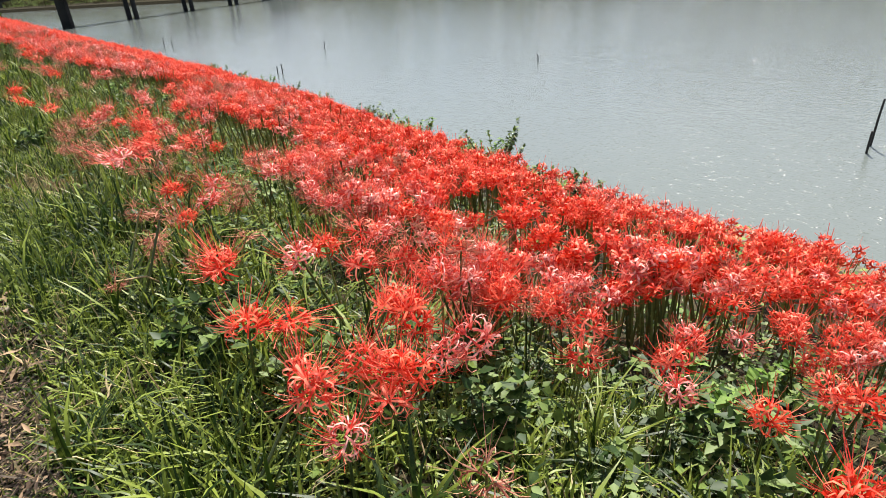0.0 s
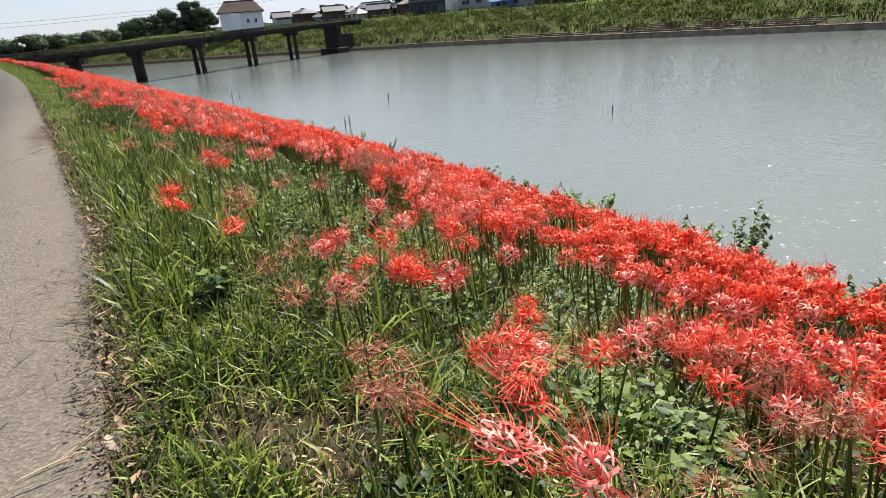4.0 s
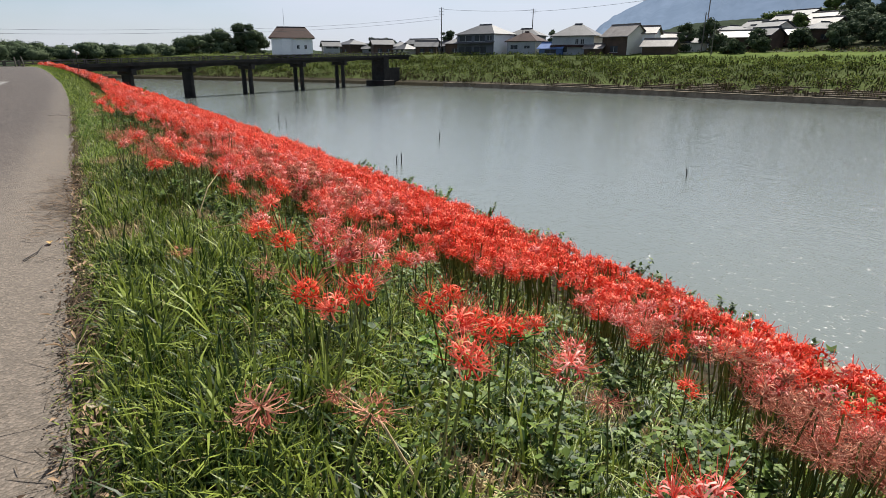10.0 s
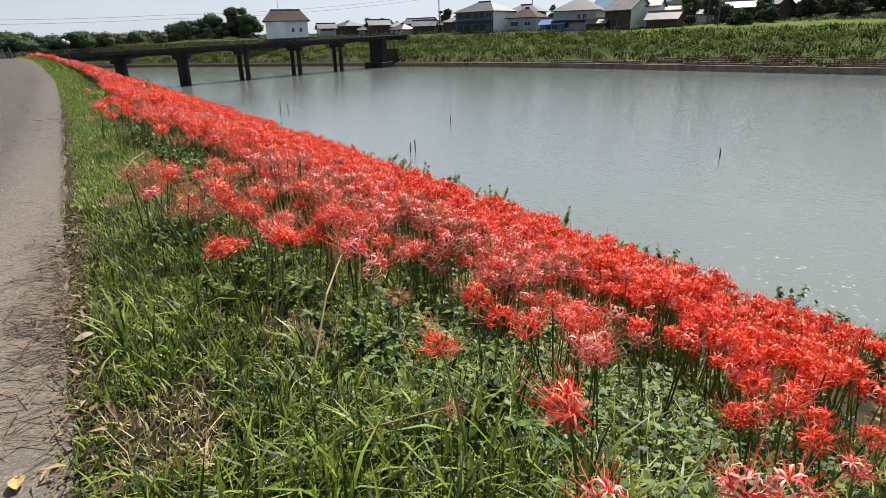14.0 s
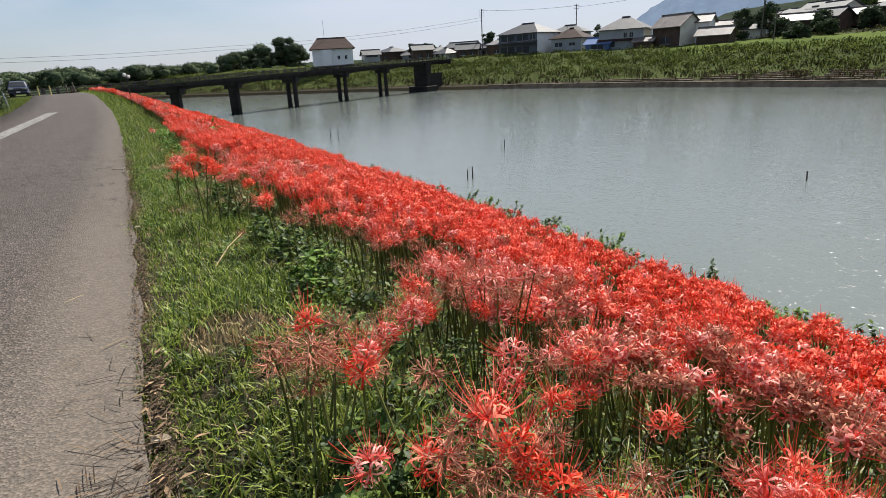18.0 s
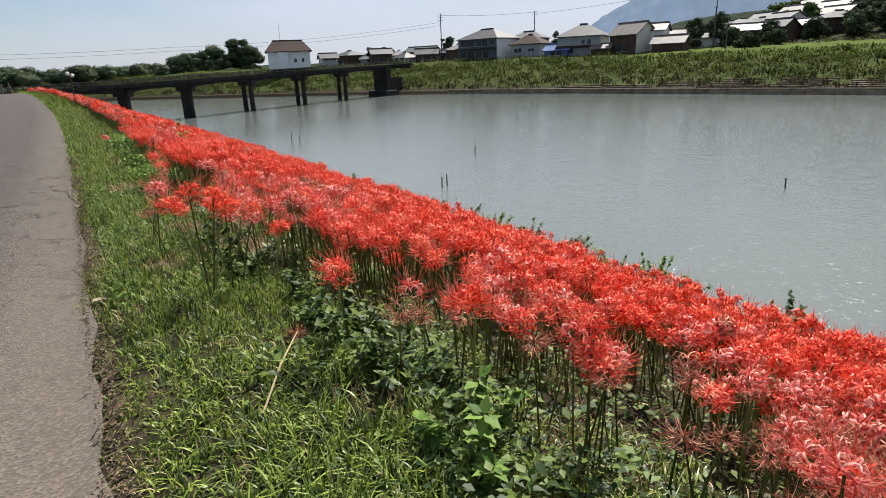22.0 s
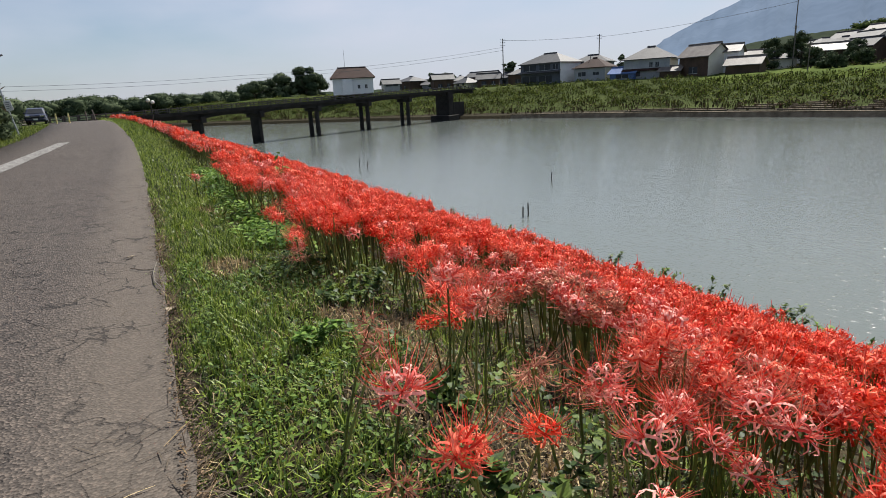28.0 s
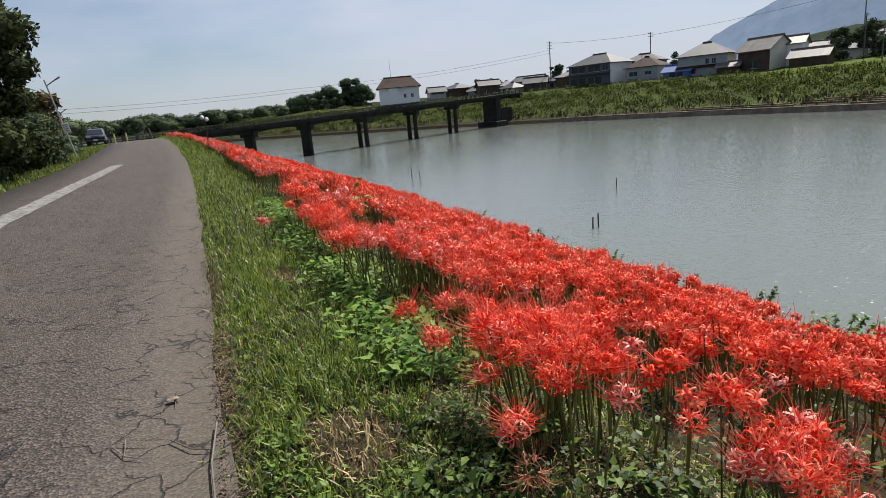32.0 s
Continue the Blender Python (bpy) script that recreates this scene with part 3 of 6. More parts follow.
def bridge():
    root = tagged(new("bridge"), "long dark concrete beam bridge on twin column piers", "bridge")
    root.matrix_world = Matrix(((BD.x, BN.x, 0, BX), (BD.y, BN.y, 0, BY), (0, 0, 1, 0), (0, 0, 0, 1)))
    piers = [-27.0, -13.5, 0.0, 16.2, 33.5, 50.2]

    def slab(name, s0, s1, n0, n1, dz0, dz1, mat):
        bm = bmesh.new()
        q = []
        for s in (s0, s1):
            for n, z in ((n0, dz0), (n1, dz0), (n1, dz1), (n0, dz1)):
                q.append(bm.verts.new((s, n, deck_z(s) + z)))
        bm.faces.new(q[3::-1])
        bm.faces.new(q[4:])
        for i in range(4):
            bm.faces.new((q[i], q[(i + 1) % 4], q[4 + (i + 1) % 4], q[4 + i]))
        return part(name, bm, mat, root)

    ends = [-45.0] + piers[1:] + [69.0, 84.0]
    for a, b in zip(ends, ends[1:]):
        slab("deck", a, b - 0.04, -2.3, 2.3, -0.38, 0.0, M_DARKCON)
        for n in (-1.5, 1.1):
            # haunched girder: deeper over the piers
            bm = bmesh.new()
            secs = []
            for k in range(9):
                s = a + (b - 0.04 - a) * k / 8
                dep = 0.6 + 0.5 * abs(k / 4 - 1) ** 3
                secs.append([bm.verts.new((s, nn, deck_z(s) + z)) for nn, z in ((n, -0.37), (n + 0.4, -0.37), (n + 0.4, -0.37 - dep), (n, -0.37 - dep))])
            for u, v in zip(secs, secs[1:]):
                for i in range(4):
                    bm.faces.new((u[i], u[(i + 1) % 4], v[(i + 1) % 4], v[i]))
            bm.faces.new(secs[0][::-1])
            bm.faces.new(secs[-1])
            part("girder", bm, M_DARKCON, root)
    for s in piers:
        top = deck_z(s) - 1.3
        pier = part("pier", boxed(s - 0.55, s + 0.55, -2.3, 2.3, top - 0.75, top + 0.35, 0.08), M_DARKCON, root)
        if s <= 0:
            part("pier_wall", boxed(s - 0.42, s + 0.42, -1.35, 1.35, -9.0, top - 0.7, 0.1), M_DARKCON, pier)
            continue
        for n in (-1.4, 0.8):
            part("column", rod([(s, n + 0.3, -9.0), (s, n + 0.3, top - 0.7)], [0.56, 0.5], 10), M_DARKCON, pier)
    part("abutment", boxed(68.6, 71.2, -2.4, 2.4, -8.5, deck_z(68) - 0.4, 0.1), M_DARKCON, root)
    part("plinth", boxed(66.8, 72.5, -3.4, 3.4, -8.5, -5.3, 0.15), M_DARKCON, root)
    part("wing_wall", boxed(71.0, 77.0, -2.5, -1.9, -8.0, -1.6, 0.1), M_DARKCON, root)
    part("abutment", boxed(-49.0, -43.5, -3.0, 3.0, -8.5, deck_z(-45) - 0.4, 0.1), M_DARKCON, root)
    # parapets: posts and two rails each side
    for n in (-2.2, 2.2):
        for z0, z1 in ((0.46, 0.54), (0.84, 0.96)):
            slab("rail", -44.5, 83.5, n - 0.07, n + 0.07, z0, z1, M_RAIL)
        slab("kerb", -44.5, 83.5, n - 0.16, n + 0.12, 0.0, 0.16, M_DARKCON)
        s = -44.0
        while s < 83.6:
            part("post", boxed(s - 0.12, s + 0.12, n - 0.11, n + 0.11, deck_z(s), deck_z(s) + 1.06, 0.02), M_RAIL, root)
            s += 2.18


bridge()


def gable_house(x, y, yaw, w, d, h, rise, wall, roof, label, hip=False, over=0.7, windows=(), floors=1, lean=None, base=None, bay=False, flank=None, face=None):
    """A house: w along its front, which faces -y before the turn. windows: (u, z, width, height) on the front; a u of 's..' set goes on the side."""
    z0 = float(far_z(x - float(far_x(y)), y)) - 0.3 if base is None else base
    root = tagged(new("house"), label, "house")
    root.matrix_world = pose(x, y, z0, 0, 0, yaw)
    body = bmesh.new()
    box(body, -w / 2, w / 2, -d / 2, d / 2, 0, h)
    if not hip:
        for sx in (-1, 1):
            q = [body.verts.new((sx * w / 2, -d / 2, h)), body.verts.new((sx * w / 2, d / 2, h)), body.verts.new((sx * w / 2, 0, h + rise))]
            body.faces.new(q if sx > 0 else q[::-1])
    part("wall", body, wall, root)
    # roof: two or four slopes with thickness
    bm = bmesh.new()
    k = rise / (d / 2)
    zo = h - over * k
    X, Y = w / 2 + over, d / 2 + over
    r = X if not hip else max(X - Y * float(hip), 0.3)
    top = [bm.verts.new((-r, 0, h + rise)), bm.verts.new((r, 0, h + rise))]
    eave = [bm.verts.new(c) for c in ((-X, -Y, zo), (X, -Y, zo), (X, Y, zo), (-X, Y, zo))]
    faces = [bm.faces.new((eave[0], eave[1], top[1], top[0])), bm.faces.new((eave[2], eave[3], top[0], top[1]))]
    if hip:
        faces += [bm.faces.new((eave[1], eave[2], top[1])), bm.faces.new((eave[3], eave[0], top[0]))]
    bmesh.ops.recalc_face_normals(bm, faces=bm.faces)
    ext = bmesh.ops.extrude_face_region(bm, geom=list(bm.faces))
    bmesh.ops.translate(bm, verts=[v for v in ext["geom"] if isinstance(v, bmesh.types.BMVert)], vec=(0, 0, 0.22))
    bmesh.ops.recalc_face_normals(bm, faces=bm.faces)
    rf = part("roof", bm, roof, root)
    part("ridge", boxed(-r, r, -0.18, 0.18, h + rise + 0.1, h + rise + 0.5, 0.05), roof, rf)
    for side, u, z, ww, hh in windows:
        if side == "f":
            wn = part("window", boxed(u - ww / 2, u + ww / 2, -d / 2 - 0.05, -d / 2 + 0.05, z, z + hh), M_DARKGLASS, root)
            part("frame", boxed(u - ww / 2 - 0.1, u + ww / 2 + 0.1, -d / 2 - 0.12, -d / 2 - 0.06, z - 0.12, z), M_STEEL, wn)
            part("frame", boxed(u - 0.05, u + 0.05, -d / 2 - 0.1, -d / 2 - 0.06, z, z + hh), M_STEEL, wn)
        else:
            sx = -1 if side == "l" else 1
            wn = part("window", boxed(min(sx * (w / 2 - 0.05), sx * (w / 2 + 0.05)), max(sx * (w / 2 - 0.05), sx * (w / 2 + 0.05)), u - ww / 2, u + ww / 2, z, z + hh), M_DARKGLASS, root)
            part("frame", boxed(min(sx * (w / 2 + 0.06), sx * (w / 2 + 0.12)), max(sx * (w / 2 + 0.06), sx * (w / 2 + 0.12)), u - ww / 2 - 0.1, u + ww / 2 + 0.1, z - 0.12, z), M_STEEL, wn)
    # thin slab that gives the front the darker colour of its shade
    if face:
        part("shaded_front", boxed(-w / 2 + 0.05, w / 2 - 0.05, -d / 2 - 0.04, -d / 2, 0, h - 0.3), face, root)
    if flank:
        bm = boxed(w / 2, w / 2 + 0.07, -d / 2, d / 2, 0, h)
        if not hip:
            tri = [bm.verts.new((w / 2 + 0.07, yy, zz)) for yy, zz in ((-d / 2, h), (d / 2, h), (0, h + rise))]
            bm.faces.new(tri)
        part("end_wall", bm, flank, root)
    if bay:
        part("bay", boxed(-w * 0.27, -w * 0.02, -d / 2 - 1.0, -d / 2 + 0.1, 0, h - 0.75, 0.02), wall, root)
    if lean:
        lz, ld, mat = lean
        bm = bmesh.new()
        q = [(-w / 2 - 0.4, -d / 2 - ld, lz - 0.55), (w / 2 + 0.4, -d / 2 - ld, lz - 0.55), (w / 2 + 0.4, -d / 2, lz), (-w / 2 - 0.4, -d / 2, lz)]
        a = [bm.verts.new(c) for c in q]
        b = [bm.verts.new((c[0], c[1], c[2] + 0.18)) for c in q]
        bm.faces.new(a[::-1])
        bm.faces.new(b)
        for i in range(4):
            bm.faces.new((a[i], a[(i + 1) % 4], b[(i + 1) % 4], b[i]))
        part("lower_roof", bm, mat, root)
    return root


# the row of houses on the far bank, from the bridge outwards
gable_house(75.5, 233, -17, 15.5, 11, 6.6, 3.4, M_WHITE, M_TILE_RED, "tall white rendered building with red-brown tiled roof", hip=0.5, over=1.0, windows=(("f", 2.2, 2.2, 0.9, 1.3), ("f", 5.0, 2.2, 0.9, 1.3)), base=2.4, bay=True)
gable_house(91.5, 233, -10, 6.5, 6, 3.4, 1.6, M_GREYWALL, M_TILE, "low grey house with a dark tiled roof beside the white building", windows=(("f", 0, 2.4, 5, 1.2),))
gable_house(127.8, 174.6, -75, 17, 11.5, 7.0, 2.9, M_WHITE, M_TILE, "two-storey house with shaded front, white end wall and grey hipped roof", hip=True, windows=(("f", -4.4, 4.5, 5.6, 1.9), ("f", 2.2, 4.5, 4.6, 1.9), ("f", 6.6, 4.6, 2.0, 1.6), ("f", -4.6, 0.4, 6.2, 2.3), ("f", 2.4, 0.4, 5.4, 2.3)), lean=(4.2, 2.4, M_TILE), face=M_SHADEWALL, flank=M_WHITE)
# grey face: this cream house's dark side is coloured in too
gable_house(134.6, 159.6, -64, 10.5, 9, 4.6, 2.6, M_CREAM, M_TILE_RED, "small cream rendered house with a brown hipped roof", hip=True, face=M_GREYWALL, flank=M_CREAM, windows=(("f", -2.6, 1.8, 2.6, 1.3), ("f", 2.2, 2.0, 2.0, 0.9)))
gable_house(141.0, 168, -60, 12, 8, 6.5, 2.0, M_GREYWALL, M_TILE, "grey house with a dark hipped roof behind the cream one", hip=True)
gable_house(135.6, 146.6, -68, 8.0, 5.5, 2.3, 1.5, M_TIN_BLUE, M_TIN_BLUE, "low blue metal shed with a bright blue roof", windows=(("f", 0, 0.6, 4, 1.2),))
gable_house(141.9, 142.6, -60, 13.5, 11, 6.0, 3.2, M_GREYWALL, M_TILE, "grey two-storey house with a broad grey hipped roof", hip=True, flank=M_CREAM, windows=(("f", 3.2, 3.3, 1.0, 1.4), ("f", 1.4, 3.3, 0.9, 1.4), ("f", -3.2, 0.8, 3.0, 1.5)), lean=(2.9, 1.0, M_TILE_RED))
gable_house(141.0, 133.5, -64, 5.5, 5, 2.1, 1.1, M_BROWNWALL, M_TILE_SUNLIT, "small brown shed with a bright sunlit roof")
gable_house(146.3, 126.8, -90, 10.0, 8.5, 5.6, 3.0, M_BROWNWALL, M_TILE_SUNLIT, "dark boarded farmhouse with cream end wall and pale sunlit roof", flank=M_CREAM, windows=(("f", 0, 0.8, 3.0, 1.8),))
gable_house(151.0, 124, -64, 9, 7, 6.2, 1.8, M_WHITE, M_TILE_SUNLIT, "white two-storey house with a pale roof", windows=(("f", 0, 3.2, 1.6, 1.3), ("f", 2.6, 3.2, 1.0, 1.3)))
gable_house(148.0, 114.5, -70, 8.5, 6, 2.6, 1.8, M_BROWNWALL, M_TILE_SUNLIT, "low dark shed with a sunlit grey roof")
FAR = [(165, 118, 9, M_CREAM, M_TILE), (172, 108, 10, M_BROWNWALL, M_TILE_SUNLIT), (178, 112, 11, M_WHITE, M_TILE), (185, 100, 12, M_BROWNWALL, M_TILE_SUNLIT), (192, 92, 10, M_BROWNWALL, M_TILE), (188, 105, 9, M_CREAM, M_TILE), (160, 133, 9, M_WHITE, M_TILE), (168, 128, 9, M_GREYWALL, M_TILE_SUNLIT),
       (104, 240, 12, M_BROWNWALL, M_TILE), (112, 232, 11, M_GREYWALL, M_TILE), (118, 222, 10, M_GREYWALL, M_TILE), (124, 213, 12, M_BROWNWALL, M_TILE), (121, 205, 9, M_GREYWALL, M_TILE), (128, 197, 11, M_GREYWALL, M_TILE), (126, 189, 10, M_BROWNWALL, M_TILE), (140, 205, 12, M_BROWNWALL, M_TILE), (150, 190, 12, M_WHITE, M_TILE), (108, 219, 8, M_BROWNWALL, M_TILE), (114, 210, 8, M_CREAM, M_TILE), (117, 198, 8, M_BROWNWALL, M_TILE), (133, 186, 7, M_BROWNWALL, M_TILE_RED)]
for i, (hx, hy, hw, wm, rm) in enumerate(FAR):
    gable_house(hx, hy, -60 + 23 * ((i * 7) % 5 - 2), hw, hw * 0.75, (3.0 if i < 8 else 2.2) + (i % 3) * 0.9, 1.7, wm, rm, "village house with a low tiled roof behind the bank", hip=i % 2 == 0, windows=(("f", -1.5, 1.0, 1.8, 1.2), ("f", 2.0, 1.0, 1.4, 1.2)))

# houses climbing the slope, and the long flat building above them
for i, (hx, hy, hw, wm, rm) in enumerate([(203, 132, 9, M_BROWNWALL, M_TILE_SUNLIT), (212, 124, 10, M_WHITE, M_TILE), (208, 112, 9, M_BROWNWALL, M_TILE_SUNLIT), (220, 138, 11, M_GREYWALL, M_TILE), (216, 104, 10, M_BROWNWALL, M_TILE_SUNLIT), (226, 118, 12, M_BROWNWALL, M_TILE), (198, 118, 8, M_BROWNWALL, M_TILE), (205, 98, 9, M_BROWNWALL, M_TILE_SUNLIT), (176, 100, 8, M_BROWNWALL, M_TILE), (182, 118, 8, M_BROWNWALL, M_TILE), (192, 124, 9, M_GREYWALL, M_TILE), (170, 136, 9, M_BROWNWALL, M_TILE), (184, 136, 9, M_WHITE, M_TILE_SUNLIT)]):
    gable_house(hx, hy, -60 + 19 * ((i * 5) % 5 - 2), hw, hw * 0.7, 2.8 + (i % 3) * 0.7, 1.8, wm, rm, "house with a tiled roof on the slope above the bank", hip=i % 3 == 0, windows=(("f", -1.5, 1.0, 1.8, 1.2), ("f", 2.0, 1.0, 1.4, 1.2)))
gable_house(246, 78, -72, 42, 12, 7.0, 1.2, M_GREYWALL, M_TILE, "long dark flat-roofed building on the wooded slope", windows=tuple(("f", -16 + 5.4 * k, zz, 4.2, 1.6) for k in range(7) for zz in (1.2, 4.3)))


def utility_pole(x, y, h, base, label, arms=2, thin=0.16):
    root = tagged(new("utility_pole"), label, "utility pole")
    root.location = (x, y, base)
    part("pole", rod([(0, 0, -0.3), (0, 0, h)], [thin, thin * 0.7], 8), M_WOOD, root)
    for k in range(arms):
        z = h - 0.5 - k * 1.0
        part("crossarm", boxed(-1.1, 1.1, -0.06, 0.06, z, z + 0.12), M_STEEL, root)
        for u in (-0.9, 0, 0.9):
            part("insulator", rod([(u, 0, z + 0.12), (u, 0, z + 0.36)], [0.06, 0.05], 6), M_LAMPGLASS, root)
    return root


utility_pole(123.5, 198, 17, 2.6, "tall concrete utility pole with crossarms", 3, 0.22)
utility_pole(147, 172, 14.5, 4.0, "concrete utility pole with crossarms behind the houses", 2, 0.2)
utility_pole(133.6, 160.8, 8.2, 2.9, "plain wooden pole on the bank in front of the houses", 0, 0.14)
utility_pole(159.5, 109, 10, 4.0, "wooden utility pole behind the sheds", 1, 0.18)
utility_pole(146.5, 96.5, 7.5, 2.6, "plain dark pole standing in the riverside grass", 0, 0.15)
utility_pole(176, 120, 16, 7.0, "tall utility pole in the village", 1, 0.18)
mast = tagged(new("antenna_mast"), "thin steel antenna mast on the white building", "antenna")
mast.location = (72.8, 233, 12.0)
part("mast", rod([(0, 0, -2.0), (0, 0, 7.3)], [0.09, 0.05], 6), M_STEEL, mast)


def wire(points, r, label):
    bm = bmesh.new()
    for a, b in zip(points, points[1:]):
        a, b = Vector(a), Vector(b)
        pts = [a.lerp(b, k / 12) - Vector((0, 0, (a - b).length * 0.015 * 4 * (k / 12) * (1 - k / 12))) for k in range(13)]
        tube(bm, pts, [r] * 13, 4)
    return tagged(part("power_line", bm, M_WIRE), label, "cable")


for dz in (0.0, 1.1):
    wire([(-90, 175, 9.2 + dz), (30, 208, 8.8 + dz), (123.5, 198, 15.5 + dz)], 0.045, "power line strung across the river")
wire([(123.5, 198, 19), (147, 172, 18)], 0.05, "power line between village poles")
wire([(147, 172, 17.5), (176, 120, 22)], 0.05, "power line between village poles")


# ---- hills ----
def ridge_mesh(name, pts, depth, mat, label, cat, seed):
    """A hill from a skyline given as bearing (deg), elevation (deg) at a distance."""
    rng = np.random.default_rng(seed)
    dist, sky = pts
    V, n = [], 0
    bear = np.arange(sky[0][0], sky[-1][0] + 0.01, 0.35)
    el = np.interp(bear, [s[0] for s in sky], [s[1] for s in sky]) + rng.normal(0, 0.035, len(bear))
    for b, e in zip(bear, el):
        h = max(dist * math.tan(radians(e)), 0.5)
        for k in range(6):
            t = k / 5
            d = dist - depth * (1 - t)
            V.append((d * math.sin(radians(b)), d * math.cos(radians(b)), -8 + (h + 8) * t ** 0.8 * (1 + 0.03 * rng.normal() * (0 < k < 5))))
    i = np.arange(len(bear) * 6).reshape(-1, 6)
    F = np.stack([i[:-1, :-1], i[1:, :-1], i[1:, 1:], i[:-1, 1:]], -1).reshape(-1, 4)
    return tagged(soup(name, V, F, [mat], smooth=True), label, cat, kind="structure")


# the mountain's blue comes from haze painted into its material
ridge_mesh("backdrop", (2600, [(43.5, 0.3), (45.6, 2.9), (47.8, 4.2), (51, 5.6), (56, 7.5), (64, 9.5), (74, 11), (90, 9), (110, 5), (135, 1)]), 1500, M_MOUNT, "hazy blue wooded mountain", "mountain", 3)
ridge_mesh("backdrop", (330, [(47, 0.6), (50, 2.0), (53, 3.0), (56, 3.3), (60, 3.5), (66, 4.0), (78, 4.5), (95, 4.0), (120, 2.0), (150, 1)]), 90, M_HILL, "dark wooded foothill behind the village", "hill", 5)
ridge_mesh("backdrop", (620, [(-150, 1.2), (-100, 1.4), (-60, 1.2), (-30, 0.9), (-14, 1.2), (-6, 0.8), (0, 0.7), (10, 0.75), (24, 0.8), (36, 0.8), (47, 0.8)]), 120, M_HILL, "low dark wooded skyline", "hill", 7)


# ---- trees and bushes ----
def gather(bits):
    V, F, n = [], [], 0
    for v, f in bits:
        V.append(v)
        F.append(f + n)
        n += len(v)
    return np.concatenate(V), np.concatenate(F)


def leaf_cloud(centres, radii, count, size, rng):
    """Small leaf blades scattered in blobs: arrays of places and triangles."""
    centres, radii = np.asarray(centres, float), np.asarray(radii, float)
    vol = radii.prod(1) ** (2 / 3)
    pick = rng.choice(len(centres), count, p=vol / vol.sum())
    d = rng.normal(size=(count, 3))
    d /= np.linalg.norm(d, axis=1)[:, None]
    rad = rng.uniform(0.72, 1.05, count)[:, None]
    pos = centres[pick] + d * radii[pick] * rad
    a = rng.normal(size=(count, 3))
    a /= np.linalg.norm(a, axis=1)[:, None]
    b = np.cross(a, d + 0.3 * rng.normal(size=(count, 3)))
    b /= np.linalg.norm(b, axis=1)[:, None] + 1e-6
    s = size * rng.uniform(0.6, 1.3, count)[:, None]
    V = np.stack([pos - a * s, pos + b * s * 0.55, pos + a * s, pos - b * s * 0.55], 1).reshape(-1, 3)
    i = 4 * np.arange(count)[:, None]
    F = np.concatenate([i + [0, 1, 2], i + [0, 2, 3]])
    return V, F


def tree(x, y, z, h, w, label, seed, mat=None, leaves=1400, size=0.35, low=0.3, cat="tree", tall=False, dome=1.0):
    rng = np.random.default_rng(seed)
    root = tagged(new("tree" if cat == "tree" else "bush"), label, cat)
    root.location = (x, y, z)
    bm = bmesh.new()
    top = h * (0.85 if tall else 0.6)
    tube(bm, [(0, 0, -0.3), (0.03 * h, 0, h * 0.3), (0, 0.02 * h, top)], [0.035 * h, 0.028 * h, 0.01 * h], 7)
    for k in range(5):
        a = k * 2.4 + seed
        z0 = h * rng.uniform(0.25, 0.5)
        tube(bm, [(0, 0, z0), (0.25 * w * math.cos(a), 0.25 * w * math.sin(a), z0 + 0.2 * h), (0.42 * w * math.cos(a), 0.42 * w * math.sin(a), z0 + 0.3 * h)], [0.015 * h, 0.011 * h, 0.005 * h], 5)
    part("trunk", bm, M_BARK, root)
    C, R = [], []
    for k in range(70 if tall else 16):
        f = rng.uniform(low, 0.95)
        prof = (1.02 - f) ** 0.4 if tall else math.sqrt(max(0.05, 1 - ((f - 0.5) / 0.55) ** 2))
        a, r = rng.uniform(0, 6.28), w / 2 * prof * (rng.uniform(0.45, 0.95) if tall else rng.uniform(0.25, 0.85))
        C.append((r * math.cos(a), r * math.sin(a), f * h))
        q = w * rng.uniform(0.13, 0.22) * (0.7 if tall else dome)
        R.append((q, q, q * rng.uniform(0.6, 0.85)))
    V, F = leaf_cloud(C, R, leaves, size, rng)
    # dense leaf mass inside
    bm = bmesh.new()
    bmesh.ops.create_icosphere(bm, subdivisions=2 if w > 9 else 1, radius=0.9)
    bm.verts.ensure_lookup_table()
    cv = np.array([v.co[:] for v in bm.verts])
    cf = np.array([[v.index for v in f.verts] for f in bm.faces])
    bm.free()
    bits = [(V, F)]
    for c, r in zip(C, R):
        bits.append((np.array(c) + cv * np.array(r) * rng.uniform(0.72, 1.04, (len(cv), 1)), cf))
    V, F = gather(bits)
    soup("crown", V, F, [mat or M_TREE], parent=root)
    return root


# wood behind the bridge
GROVE_EAST = [(46.4, 290.4, 10.4, 15.8), (61, 292.8, 11.4, 14.7), (70.8, 290.4, 14.5, 14.7), (76.9, 300.1, 11.4, 13.7), (54.9, 305, 9.3, 14.7), (36.6, 319.6, 3, 16.8), (26.8, 335.5, 4.3, 15.8), (12.2, 353.8, 5.1, 18.9), (19.5, 305, 3, 16.8), (32.9, 302.6, 4.7, 15.8), (40.3, 287.9, 4.3, 12.6), (80.5, 307.4, 10.4, 12.6)]
GROVE_WEST = [(-7.3, 347.7, 3.7, 17.9), (-20.7, 341.6, 6.1, 18.9), (-34.2, 331.8, 3, 18.9), (-43.9, 319.6, 5.1, 18.9), (-52.8, 280.5, 6.5, 18.9), (0, 319.6, 3, 14.7), (-29.3, 298.9, 4.7, 16.8), (-66, 264, 3.3, 18.9), (-14.6, 366, 5.1, 18.9), (6.1, 298.9, 4.6, 16.8), (-17.1, 311.1, 3, 17.9), (-46.2, 264, 4.6, 18.9), (-82.5, 247.5, 8.3, 21), (-57.2, 247.5, 3.7, 16.8), (-99, 236.5, 7.2, 21), (-41.5, 283, 3, 15.8)]
